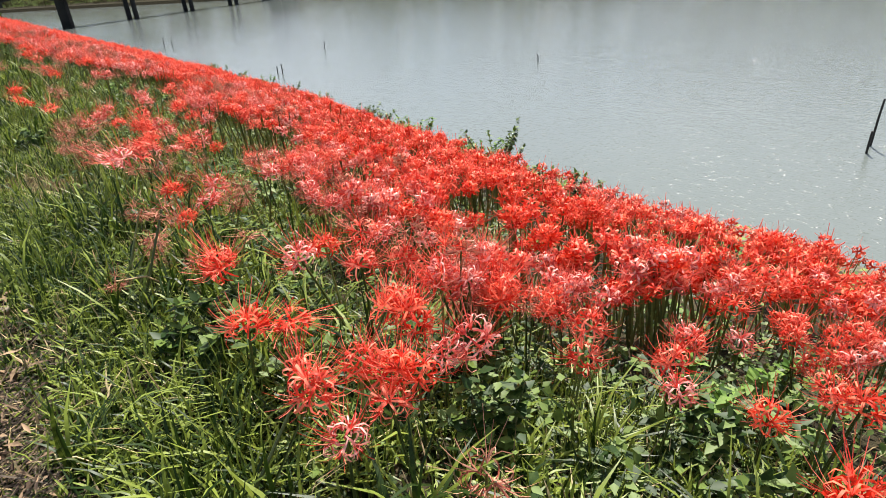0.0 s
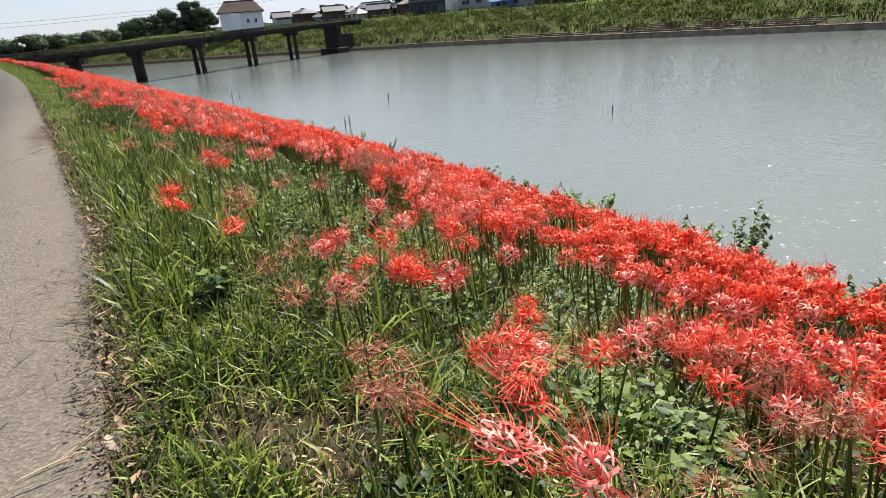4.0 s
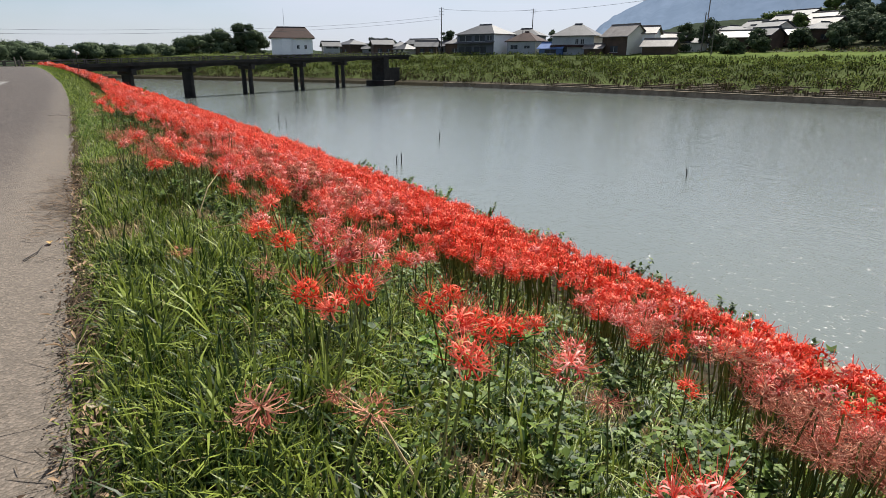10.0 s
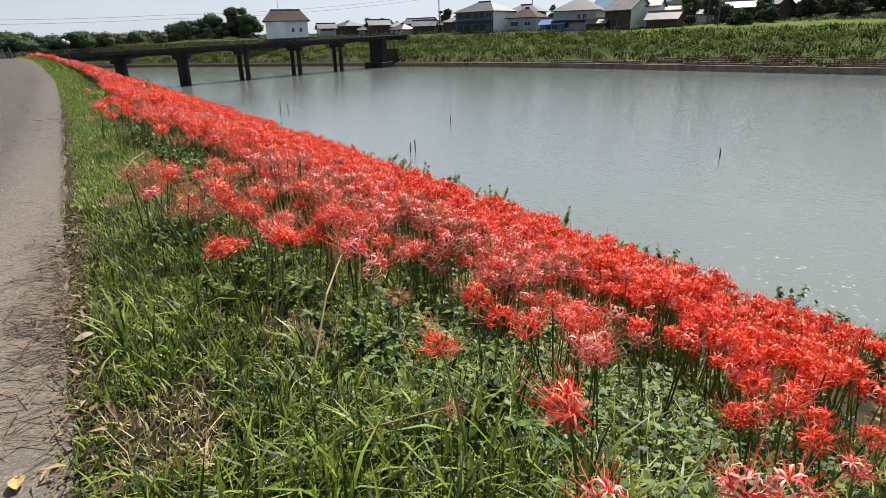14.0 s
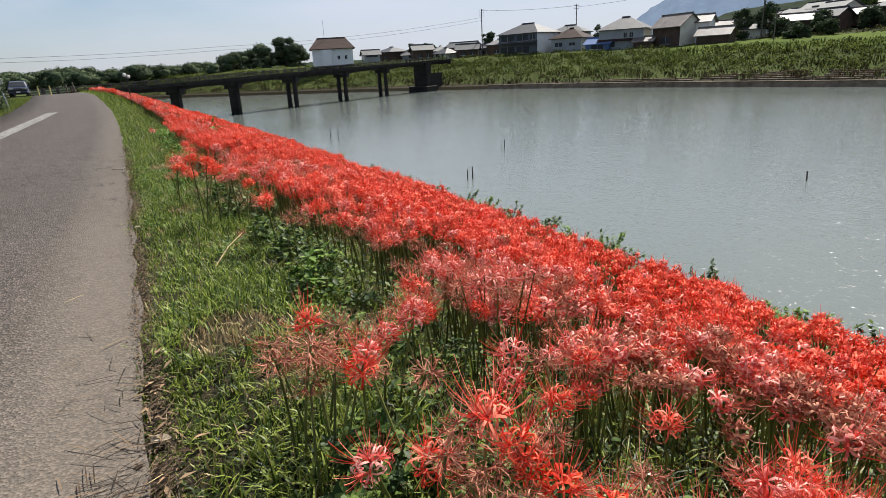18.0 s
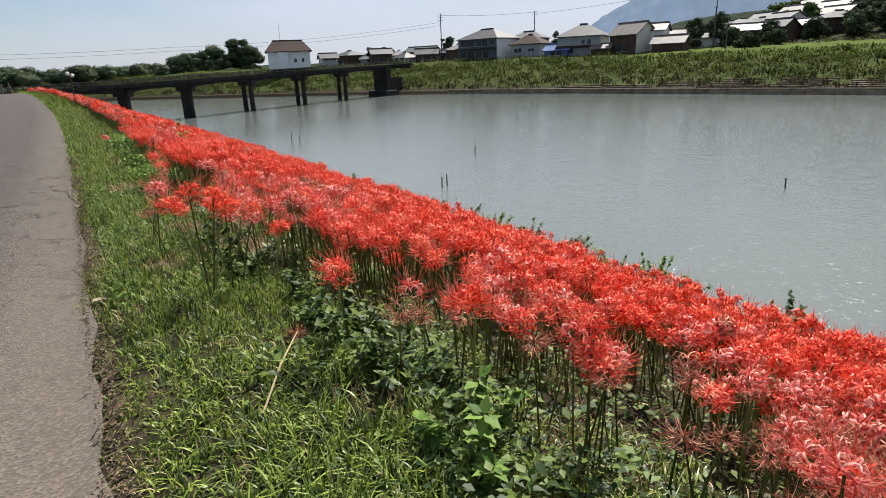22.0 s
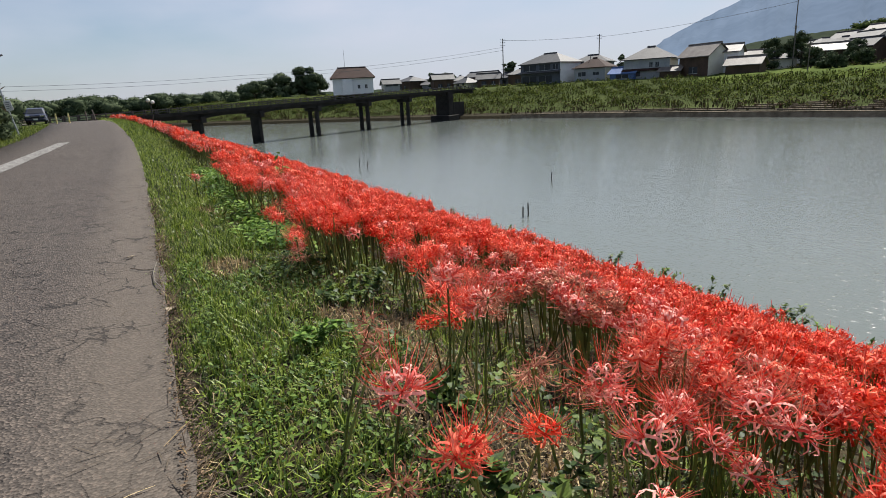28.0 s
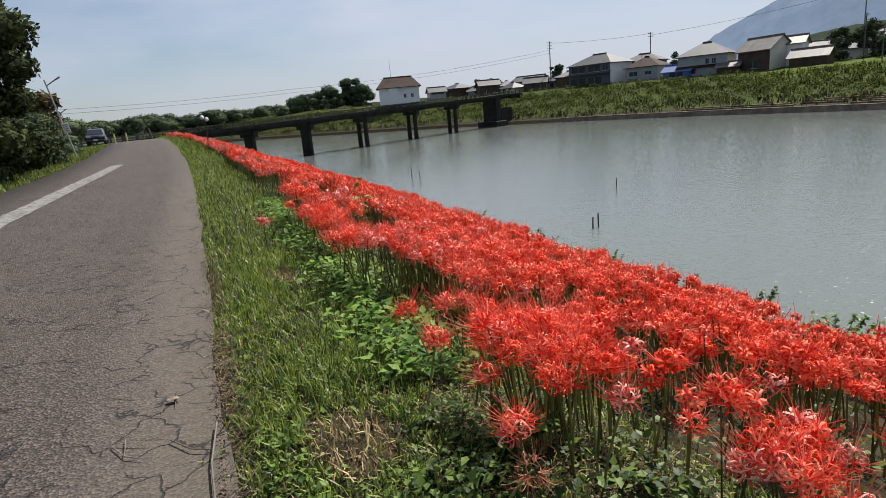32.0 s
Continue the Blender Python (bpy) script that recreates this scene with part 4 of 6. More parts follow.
for i, (tx, ty, th, tw) in enumerate(GROVE_EAST + GROVE_WEST):
    tree(tx, ty, 1.0, th, tw, "broad dark evergreen tree beyond the bridge", 20 + i, leaves=2200, size=0.5, low=0.1, dome=1.2)
for i, (tx, ty, th, tw) in enumerate([(108, 226, 6, 6), (129, 203, 8.5, 7), (118, 232, 6, 7), (146, 158, 8, 6), (161, 116, 8, 7), (166, 111, 9, 8), (158, 103, 5, 6), (171, 99, 6.5, 7), (180, 92, 6, 8), (186, 84, 6.5, 9), (178, 80, 5.5, 8), (192, 78, 7, 9), (184, 70, 6, 9), (195, 66, 7, 10), (200, 88, 7, 9), (176, 118, 7, 6), (156, 98, 3.5, 6), (163, 93, 3.5, 6), (152, 93, 3, 5)]):
    tree(tx, ty, float(far_z(tx - float(far_x(ty)), ty)), th, tw, "dark green garden tree among the village houses", 60 + i, leaves=1200, size=0.35, low=0.15)

# the wooded left side of the road
tree(-7.15, 30.5, -0.6, 17, 6.0, "tall dark conifer standing beside the road", 90, mat=M_CONIFER, leaves=26000, size=0.11, low=0.06, tall=True)
tree(-9.6, 25.0, -0.8, 13, 6.0, "tall dark conifer standing beside the road", 91, mat=M_CONIFER, leaves=9000, size=0.15, low=0.06, tall=True)
for i, (tx, ty, th, tw) in enumerate([(-6.2, 31.5, 1.5, 2.2), (-6.6, 34.5, 2.1, 2.6), (-7.0, 38.0, 2.3, 2.8), (-7.6, 41.5, 2.4, 2.8), (-8.3, 45.5, 2.6, 3.2), (-9.2, 50.0, 3.2, 3.8), (-6.0, 28.2, 1.2, 2.0), (-10.5, 56, 3.6, 4.5), (-11.5, 63, 3.2, 5), (-8.0, 36.0, 3.3, 3.0)]):
    tree(tx, ty, float(ground_z(tx, ty)) - 0.1, th, tw, "dense mixed green bush at the roadside", 100 + i, mat=M_TREE if i % 3 else M_CONIFER, leaves=4000, size=0.08, low=0.08, cat="bush")
tree(-13, 70, -1.0, 6.2, 6, "brownish broad tree behind the parked car", 120, mat=M_TREE3, leaves=2500, size=0.3, low=0.2)
tree(-17, 80, -1.5, 6.5, 7, "broad tree behind the parked car", 121, leaves=2500, size=0.3, low=0.2)

for i, (tx, ty, th, tw) in enumerate([(206, 72, 6.5, 9), (212, 80, 6, 9), (204, 82, 6, 8), (216, 62, 8, 11), (222, 70, 7, 10), (196, 110, 6, 6), (202, 105, 7, 7), (210, 92, 8, 9), (188, 130, 6, 7), (214, 116, 7, 7), (226, 100, 9, 10), (208, 140, 8, 8), (222, 128, 8, 9), (232, 92, 9, 11), (176, 128, 6, 6), (198, 55, 6.5, 10), (190, 48, 6.5, 9), (206, 46, 8, 11), (236, 112, 9, 10), (230, 150, 9, 10)]):
    tree(tx, ty, float(far_z(tx - float(far_x(ty)), ty)) - 0.3, th, tw, "dark evergreen on the village slope", 140 + i, mat=M_TREE if i % 3 else M_TREE2, leaves=1300, size=0.4, low=0.08, dome=1.25)


# ---- verge: spider lilies, grass, weeds ----
RNG = np.random.default_rng(2024)


def strip(path, widths, side):
    """A ribbon along path: places and triangles."""
    path, side = np.asarray(path, float), np.asarray(side, float)
    w = np.asarray(widths, float)[:, None] / 2
    V = np.stack([path - side * w, path + side * w], 1).reshape(-1, 3)
    F = []
    for k in range(len(path) - 1):
        a = 2 * k
        F += [(a, a + 1, a + 3), (a, a + 3, a + 2)]
    return V, np.array(F)


def umbel(rng, florets=6, tepals=6, tseg=4, stamens=6, sseg=3, droop=0.0, thick=1.0, fine=1.0):
    """A flower head about its own centre: florets round the stalk's tip, each with narrow rolled-back tepals and a spray of long stamens that sweep up."""
    bits, fringe = [], []
    up = np.array([0.0, 0.0, 1.0])
    for i in range(florets):
        a = 2 * math.pi * (i + rng.uniform(-0.25, 0.25)) / florets
        lift = (1.1 if i == florets - 1 else rng.uniform(-0.25, 0.5)) - droop
        axis = np.array([math.cos(a) * math.cos(lift), math.sin(a) * math.cos(lift), math.sin(lift)])
        e1 = np.cross(axis, [0.1, 0.2, 1.0])
        e1 /= np.linalg.norm(e1)
        e2 = np.cross(axis, e1)
        base = axis * 0.02
        for k in range(tepals):
            b = 2 * math.pi * (k + rng.uniform(-0.15, 0.15)) / tepals
            out = math.cos(b) * e1 + math.sin(b) * e2
            side = -math.sin(b) * e1 + math.cos(b) * e2
            ln = rng.uniform(0.054, 0.076)
            curl = rng.uniform(2.9, 4.4)
            path, p, ang = [base], base.copy(), 0.2
            for s in range(tseg):
                ang += curl / tseg * (0.35 + 1.3 * s / tseg)
                p = p + ln / tseg * (math.cos(ang) * axis + math.sin(ang) * out)
                path.append(p)
            w = np.interp(np.linspace(0, 1, tseg + 1), [0, 0.4, 1], [0.003, 0.006, 0.0028]) * thick
            bits.append(strip(path, w, side))
            fringe.append(np.zeros(len(bits[-1][1]), int))
        for k in range(stamens):
            b = 2 * math.pi * (k + rng.uniform(-0.3, 0.3)) / max(stamens, 1)
            fan = 0.42 * (math.cos(b) * e1 + math.sin(b) * e2)
            ln = rng.uniform(0.058, 0.084)
            path = []
            for s in range(sseg + 1):
                t = s / sseg
                path.append(base + ln * (axis * (t - 0.12 * t * t) + fan * t ** 1.2 + up * 0.36 * t ** 2.4))
            side = np.cross(axis, fan + 0.4 * up)
            side /= np.linalg.norm(side)
            bits.append(strip(path, np.linspace(0.0019, 0.0013, sseg + 1) * thick * fine, side))
            fringe.append(np.ones(len(bits[-1][1]), int))
    return (*gather(bits), np.concatenate(fringe))


def placed(template, pos, yaw, tilt, scale, tall=None):
    """Copies of one template as joined arrays."""
    V, F = template[:2]
    k = len(pos)
    c, s, ct, st = np.cos(yaw), np.sin(yaw), np.cos(tilt), np.sin(tilt)
    R = np.zeros((k, 3, 3))
    R[:, 0, 0], R[:, 0, 1], R[:, 0, 2] = c, -s * ct, s * st
    R[:, 1, 0], R[:, 1, 1], R[:, 1, 2] = s, c * ct, -c * st
    R[:, 2, 1], R[:, 2, 2] = st, ct
    sc = np.repeat(np.asarray(scale)[:, None], 3, 1) if np.ndim(scale) == 1 else np.asarray(scale)
    out = np.einsum("kij,kvj->kvi", R, V[None] * sc[:, None, :]) + np.asarray(pos)[:, None, :]
    faces = F[None] + (np.arange(k) * len(V))[:, None, None]
    return out.reshape(-1, 3), faces.reshape(-1, 3)


def hash_noise(x, y, f, ph=0.0):
    """Smooth patchy field between about -1 and 1."""
    return (np.sin(f * x * 1.3 + ph) * np.sin(f * y + 2 * ph) + np.sin(f * 0.57 * (x + y) + 1.3 + ph) * np.sin(f * 0.71 * (y - x) - 0.4) + 0.6 * np.sin(f * 2.1 * x - 1.7 * f * y + ph)) / 2.2


EDGE_Y = [-15, -13, -12.3, -11.9, -11.4, -11, -10.5, -9.9, -9.5, -9, -8.4, -8, -7, -6.7, -6.3, -5.8, -5.4, -5.1, -4.3, -3.6, -2.9, -2.5, -2, -1.5, -1, -0.6, 0, 0.8, 1.2, 1.8, 2.4, 2.7, 3.5, 3.9, 4.4, 5, 5.8, 6.4, 7, 7.6, 8.0, 8.3, 8.9, 9.9, 10.5, 11.3, 13.4, 15, 20, 110]
EDGE_U = [2.6, 2.6, 2.2, 1.4, 0.9, 1.0, 1.05, 1.35, 1.6, 1.75, 1.55, 1.3, 1.75, 2.45, 2.6, 2.55, 2.15, 2.25, 2.7, 3.0, 2.4, 1.95, 1.75, 1.7, 1.6, 1.4, 1.15, 1.05, 1.1, 1.45, 1.5, 1.25, 1.0, 1.4, 1.3, 1.12, 1.0, 1.0, 1.28, 1.35, 1.3, 1.0, 0.9, 1.2, 1.08, 0.92, 0.9, 1.1, 1.2, 1.1]


def band_start(y):
    """Where the closed band of flowers begins, counted from the road's edge."""
    return np.interp(y, EDGE_Y, EDGE_U) + 0.06 * hash_noise(y, y * 0.3, 2.6)


def crest_u(y):
    """Where the flowers give way to the fringe above the river wall."""
    return np.interp(y, [-15, -10, -8, -5, -2, 1, 6, 30], [6.0, 5.9, 5.6, 5.5, 6.3, 7.0, 6.9, 6.6])


def lily_sites():
    """Places of the flower stalks: u across from the road's edge, y along, height, tone."""
    U, Y, H = [], [], []
    for y0, y1, dens in ((-15, 1, 62), (1, 14, 60), (14, 30, 38), (30, 60, 14), (60, 118, 6)):
        # bulbs stand in tight clumps with gaps between them
        n = int((y1 - y0) * 8.2 * dens / 7)
        per = RNG.integers(3, 12, n)
        u, y = np.repeat(RNG.uniform(0.35, 8.55, n), per), np.repeat(RNG.uniform(y0, y1, n), per)
        wide = 0.085 if y1 < 31 else 0.2
        tuft = np.repeat(RNG.normal(0, 0.05, n), per)
        n = len(u)
        u, y = u + RNG.normal(0, wide, n), y + RNG.normal(0, wide, n)
        b = band_start(y)
        keep = smooth(b - 0.06, b + 0.12, u) * (1 - smooth(-0.5, 0.3, u - crest_u(y)))
        hole = hash_noise(u, y, 1.5, 0.8)
        keep = keep * np.where(hole < -0.62, 0.15, 1.0) * np.interp(y, [-12.5, -11.8, -9.8, -9, -7, -4, 0], [0.6, 1.0, 1.0, 0.75, 0.9, 0.9, 1.0])
        # strays on the open verge
        stray = smooth(0.4, 0.8, u) * (u < b) * np.where(y < 0.5, 0.02, 0.0) * (hash_noise(u, y, 2.2, 5.5) > -0.1)
        keep = np.maximum(keep, stray)
        ok = RNG.uniform(size=n) < keep
        ok &= u > 0.52
        U.append(u[ok])
        Y.append(y[ok])
        H.append(tuft[ok])
    return np.concatenate(U), np.concatenate(Y), np.concatenate(H)


# single clumps on the open verge
FRESH, CORAL, FADED, WITHERED = 0, 1, 2, 3
CLUMPS = []


def clump(u, y, stalks, spread, height, tone):
    """Stalks from one cluster of bulbs: u across from the road's edge, y along it."""
    CLUMPS.append((u, y, stalks, spread, height, tone))


clump(1.46, -12.87, 2, 0.05, 0.33, FRESH)
clump(1.94, -12.68, 2, 0.05, 0.33, CORAL)
clump(1.66, -12.66, 2, 0.05, 0.33, FRESH)
clump(2.58, -12.46, 4, 0.1, 0.35, CORAL)
clump(0.85, -12.38, 1, 0.04, 0.22, WITHERED)
clump(1.65, -12.28, 1, 0.04, 0.3, FRESH)
clump(1.9, -12.28, 2, 0.07, 0.33, FADED)
clump(1.37, -12.14, 2, 0.07, 0.35, CORAL)
clump(0.64, -12.13, 1, 0.04, 0.22, FADED)
clump(0.81, -12.11, 1, 0.04, 0.3, CORAL)
clump(0.91, -12.09, 2, 0.06, 0.3, FRESH)
clump(0.44, -12, 2, 0.05, 0.3, CORAL)
clump(0.76, -11.98, 2, 0.05, 0.3, CORAL)
clump(1.13, -11.94, 2, 0.05, 0.3, FADED)
clump(2.13, -11.92, 2, 0.08, 0.38, FRESH)
clump(2.66, -11.86, 2, 0.08, 0.38, FRESH)
clump(1.39, -11.83, 2, 0.06, 0.3, CORAL)
clump(0.96, -11.74, 3, 0.08, 0.3, FRESH)
clump(0.78, -11.58, 2, 0.08, 0.3, FRESH)
clump(1.83, -11.51, 4, 0.12, 0.35, FADED)
clump(0.85, -11.2, 2, 0.04, 0.26, FRESH)
clump(1.17, -11.18, 1, 0.04, 0.26, FRESH)
clump(0.82, -10.83, 2, 0.06, 0.2, WITHERED)
clump(0.54, -10.75, 2, 0.08, 0.3, WITHERED)
clump(0.55, -10.68, 2, 0.05, 0.22, WITHERED)
clump(0.92, -10.35, 2, 0.07, 0.3, FRESH)
clump(1.1, -10.25, 2, 0.05, 0.24, WITHERED)
clump(0.95, -10.24, 2, 0.06, 0.26, FADED)
clump(1.14, -9.68, 1, 0.04, 0.25, WITHERED)
clump(0.88, -9.65, 1, 0.04, 0.24, WITHERED)
clump(0.86, -9.44, 2, 0.05, 0.28, FADED)
clump(1.61, -9.4, 1, 0.04, 0.3, CORAL)
clump(1.37, -9.22, 2, 0.08, 0.35, CORAL)
clump(1, -9.16, 2, 0.06, 0.3, CORAL)
clump(1.05, -9.12, 2, 0.06, 0.28, CORAL)
clump(0.72, -9.11, 2, 0.06, 0.3, WITHERED)
clump(2.21, -9.05, 2, 0.06, 0.35, FRESH)
clump(0.6, -9.03, 2, 0.06, 0.3, WITHERED)
clump(0.76, -9.01, 2, 0.1, 0.28, WITHERED)
clump(1.1, -8.92, 2, 0.06, 0.3, FADED)
clump(1.31, -8.86, 1, 0.02, 0.3, FRESH)
clump(1.66, -8.47, 1, 0.03, 0.3, FRESH)
clump(0.8, -8.45, 2, 0.07, 0.32, WITHERED)
clump(1.39, -8.36, 2, 0.07, 0.3, FADED)
clump(1.24, -8.22, 2, 0.06, 0.3, FRESH)
clump(0.76, -8.2, 2, 0.08, 0.3, WITHERED)
clump(1.17, -8.11, 2, 0.06, 0.3, CORAL)
clump(1.19, -8.08, 2, 0.09, 0.28, CORAL)
clump(0.76, -7.81, 2, 0.1, 0.28, WITHERED)
clump(0.95, -7.77, 2, 0.07, 0.3, FADED)
clump(0.65, -7.29, 1, 0.04, 0.3, FRESH)
clump(0.84, -7.11, 3, 0.12, 0.35, WITHERED)
clump(2.36, -6.66, 4, 0.08, 0.5, FRESH)
clump(1.43, -6.58, 2, 0.05, 0.4, WITHERED)
clump(0.43, -6.55, 1, 0.05, 0.3, FRESH)
clump(1.87, -6.46, 1, 0.04, 0.45, CORAL)
clump(0.42, -6.45, 1, 0.05, 0.3, FRESH)
clump(2.14, -6.43, 4, 0.08, 0.57, FRESH)
clump(0.71, -6.41, 2, 0.05, 0.46, FRESH)
clump(0.85, -6.38, 2, 0.07, 0.56, WITHERED)
clump(1.57, -6.17, 7, 0.12, 0.6, FADED)
clump(2.22, -6.08, 1, 0.05, 0.5, FRESH)
clump(1.39, -5.43, 2, 0.05, 0.45, FADED)
clump(0.57, -4.84, 1, 0.05, 0.35, WITHERED)
clump(1.48, -4.76, 2, 0.06, 0.48, CORAL)
clump(0.48, -4.75, 1, 0.05, 0.28, WITHERED)
clump(1.02, -4.73, 2, 0.06, 0.42, CORAL)
clump(2.49, -4.6, 2, 0.06, 0.45, FRESH)
clump(1.51, -4.53, 1, 0.03, 0.45, FRESH)
clump(1.38, -4.51, 2, 0.06, 0.48, FRESH)
clump(0.81, -4.36, 2, 0.07, 0.42, CORAL)
clump(1.85, -4.31, 1, 0.02, 0.48, FRESH)
clump(1.42, -4.2, 2, 0.06, 0.5, FRESH)
clump(0.83, -4.04, 1, 0.04, 0.45, FRESH)
clump(2.64, -3.98, 1, 0.05, 0.42, FRESH)
clump(0.62, -3.82, 1, 0.02, 0.4, WITHERED)
clump(1.18, -3.73, 7, 0.15, 0.5, FADED)
clump(0.94, -3.47, 2, 0.05, 0.45, FRESH)
clump(1.61, -3.45, 3, 0.12, 0.45, CORAL)
clump(1.34, -3.29, 2, 0.1, 0.45, FADED)
clump(0.56, -3.26, 1, 0.05, 0.3, WITHERED)
clump(1.34, -2.85, 4, 0.12, 0.45, FADED)
clump(1.01, -2.63, 1, 0.04, 0.4, FADED)
clump(1.24, -2.46, 1, 0.03, 0.42, FRESH)
clump(1.95, -2.46, 2, 0.07, 0.45, FRESH)
clump(1.04, -2.2, 1, 0.04, 0.45, CORAL)
clump(1.63, -2.14, 2, 0.05, 0.45, FADED)
clump(1.42, -1.75, 2, 0.05, 0.45, FRESH)
clump(1.24, -1.28, 1, 0.04, 0.3, WITHERED)
clump(1.18, -1.04, 2, 0.05, 0.45, FADED)
clump(0.81, -0.9, 3, 0.1, 0.45, CORAL)
clump(0.79, -0.79, 2, 0.06, 0.42, CORAL)
clump(1.37, -0.33, 2, 0.05, 0.45, FRESH)
clump(1.23, -0.29, 2, 0.08, 0.45, FRESH)
clump(1.5, -0.21, 2, 0.06, 0.45, FADED)
clump(1.02, -0.09, 5, 0.15, 0.42, WITHERED)
clump(0.93, -0.08, 4, 0.12, 0.45, FRESH)
clump(0.69, -0.05, 4, 0.12, 0.42, WITHERED)
clump(0.9, -0.03, 3, 0.1, 0.4, WITHERED)
clump(1.19, 0.05, 2, 0.09, 0.42, WITHERED)
clump(0.83, 0.12, 3, 0.1, 0.45, WITHERED)
clump(0.72, 0.24, 2, 0.07, 0.42, CORAL)
clump(0.84, 0.6, 2, 0.09, 0.42, WITHERED)
clump(0.55, 0.64, 2, 0.09, 0.38, WITHERED)
clump(0.68, 0.65, 1, 0.03, 0.46, FRESH)
clump(0.58, 0.76, 4, 0.1, 0.48, WITHERED)
clump(0.62, 0.81, 4, 0.1, 0.45, WITHERED)
clump(0.94, 0.97, 3, 0.1, 0.45, FADED)
clump(1.17, 0.99, 2, 0.05, 0.45, CORAL)
clump(0.7, 1.09, 1, 0.03, 0.35, CORAL)
clump(1.41, 1.22, 3, 0.1, 0.44, WITHERED)
clump(1.15, 1.24, 2, 0.06, 0.44, WITHERED)
clump(1.39, 1.62, 2, 0.05, 0.46, CORAL)
clump(1.1, 3.11, 3, 0.1, 0.4, WITHERED)
clump(1.88, 3.36, 5, 0.16, 0.42, WITHERED)
clump(1.47, 3.38, 2, 0.08, 0.44, FADED)
clump(1.06, 3.67, 2, 0.06, 0.46, CORAL)
clump(0.98, 4.58, 1, 0.02, 0.42, FRESH)
clump(0.62, 4.62, 4, 0.05, 0.56, FRESH)
clump(0.78, 4.68, 2, 0.06, 0.54, FRESH)
clump(0.91, 4.71, 1, 0.03, 0.46, FADED)
clump(0.94, 5.15, 1, 0.04, 0.38, FADED)
clump(0.47, 5.38, 1, 0.03, 0.42, WITHERED)
clump(0.7, 5.38, 3, 0.05, 0.44, CORAL)
clump(0.42, 5.56, 1, 0.03, 0.42, FADED)
clump(0.41, 6, 2, 0.09, 0.45, WITHERED)
clump(1.12, 6.58, 3, 0.05, 0.36, FRESH)
clump(1.16, 6.82, 1, 0.05, 0.38, FRESH)
clump(1.39, 7.26, 1, 0.03, 0.28, CORAL)
clump(1.6, 7.66, 1, 0.03, 0.33, FADED)
clump(0.72, 8.12, 1, 0.02, 0.25, WITHERED)
clump(0.88, 8.13, 1, 0.03, 0.3, CORAL)
clump(0.92, 8.2, 1, 0.03, 0.28, FADED)
clump(0.84, 8.89, 1, 0.03, 0.32, CORAL)
clump(0.99, 9.27, 1, 0.03, 0.35, FRESH)
clump(0.59, 12.53, 1, 0.06, 0.25, FADED)
clump(0.86, 5.06, 1, 0.03, 0.45, FADED)
clump(1.13, 5.38, 2, 0.05, 0.45, FADED)
clump(1.28, 5.23, 3, 0.06, 0.45, FADED)

u_all, y_all, tuft_all = lily_sites()
n_band = len(u_all)
h_all = RNG.normal(0.475, 0.03, n_band) + tuft_all + 0.03 * smooth(0, 4, y_all) - 0.05 * smooth(5.5, 7, y_all) * (u_all < 1.8) - 0.08 * smooth(5.5, 8, u_all) - 0.1 * smooth(8.5, 9.5, -y_all) * (u_all < 2.2)
pale = hash_noise(u_all, y_all, 0.9, 2.0) + RNG.normal(0, 0.45, n_band) + 0.55 - 1.0 * smooth(0.5, 2.4, u_all - band_start(y_all)) + 0.4 * (u_all < band_start(y_all) - 0.1) - 0.3 * smooth(5, 7, y_all) - 0.25 * smooth(10.3, 10.8, -y_all)
tone_all = np.select([pale > 1.0, pale > 0.45, pale > -0.1], [3, 2, 1], 0)
tone_all = np.where((tone_all == 3) & (u_all > 3.5), 1, tone_all)
for cu, cy, k, sp, hh, tn in CLUMPS:
    u_all = np.r_[u_all, np.maximum(cu + RNG.normal(0, sp * 0.6, k), 0.46)]
    y_all = np.r_[y_all, cy + RNG.normal(0, sp * 0.6, k)]
    h_all = np.r_[h_all, hh + RNG.normal(0, 0.03, k)]
    tone_all = np.r_[tone_all, np.where(RNG.uniform(size=k) < 0.8, tn, np.clip(tn + RNG.integers(-1, 2, k), 0, 3))]
x_all = u_all + edge_x(y_all)
z_all = ground_z(x_all, y_all)
lean_all = RNG.normal(0, 0.09, (len(u_all), 2)) + np.array([-0.03, -0.02])
tip_all = np.stack([x_all + lean_all[:, 0] * h_all * 1.3, y_all + lean_all[:, 1] * h_all * 1.3, z_all + h_all], 1)
# none leans over the trodden edge
tip_all[:, 0] = np.maximum(tip_all[:, 0], np.where(np.abs(y_all) < 14, 0.46, edge_x(y_all) + 0.5))
yaw_all = RNG.uniform(0, 6.28, len(u_all))
tilt_all = RNG.normal(0, 0.22, len(u_all))
size_all = RNG.uniform(0.95, 1.25, len(u_all)) * (1 + 0.04 * smooth(2, 6, y_all))
HEADS = [M_RED, M_CORAL, M_PINK, M_DRY]
rng_h = np.random.default_rng(7)
HI = [umbel(rng_h, rng_h.integers(6, 9), tseg=5, stamens=7, sseg=4) for _ in range(6)]
HI_DRY = [umbel(rng_h, 6, tseg=4, droop=0.75, thick=0.6, fine=1.3) for _ in range(4)]
NEAR = [umbel(rng_h, rng_h.integers(6, 8), tseg=4, stamens=6, sseg=3, thick=1.08) for _ in range(6)]
MID = [umbel(rng_h, 6, tepals=5, tseg=3, stamens=2, sseg=2, thick=1.75, fine=1.1) for _ in range(5)]
LO = [umbel(rng_h, 5, tepals=3, tseg=2, stamens=1, sseg=1, thick=2.7, fine=1.1) for _ in range(4)]
FARHEAD = [umbel(rng_h, 5, tepals=3, tseg=1, stamens=0, thick=5.0) for _ in range(3)]

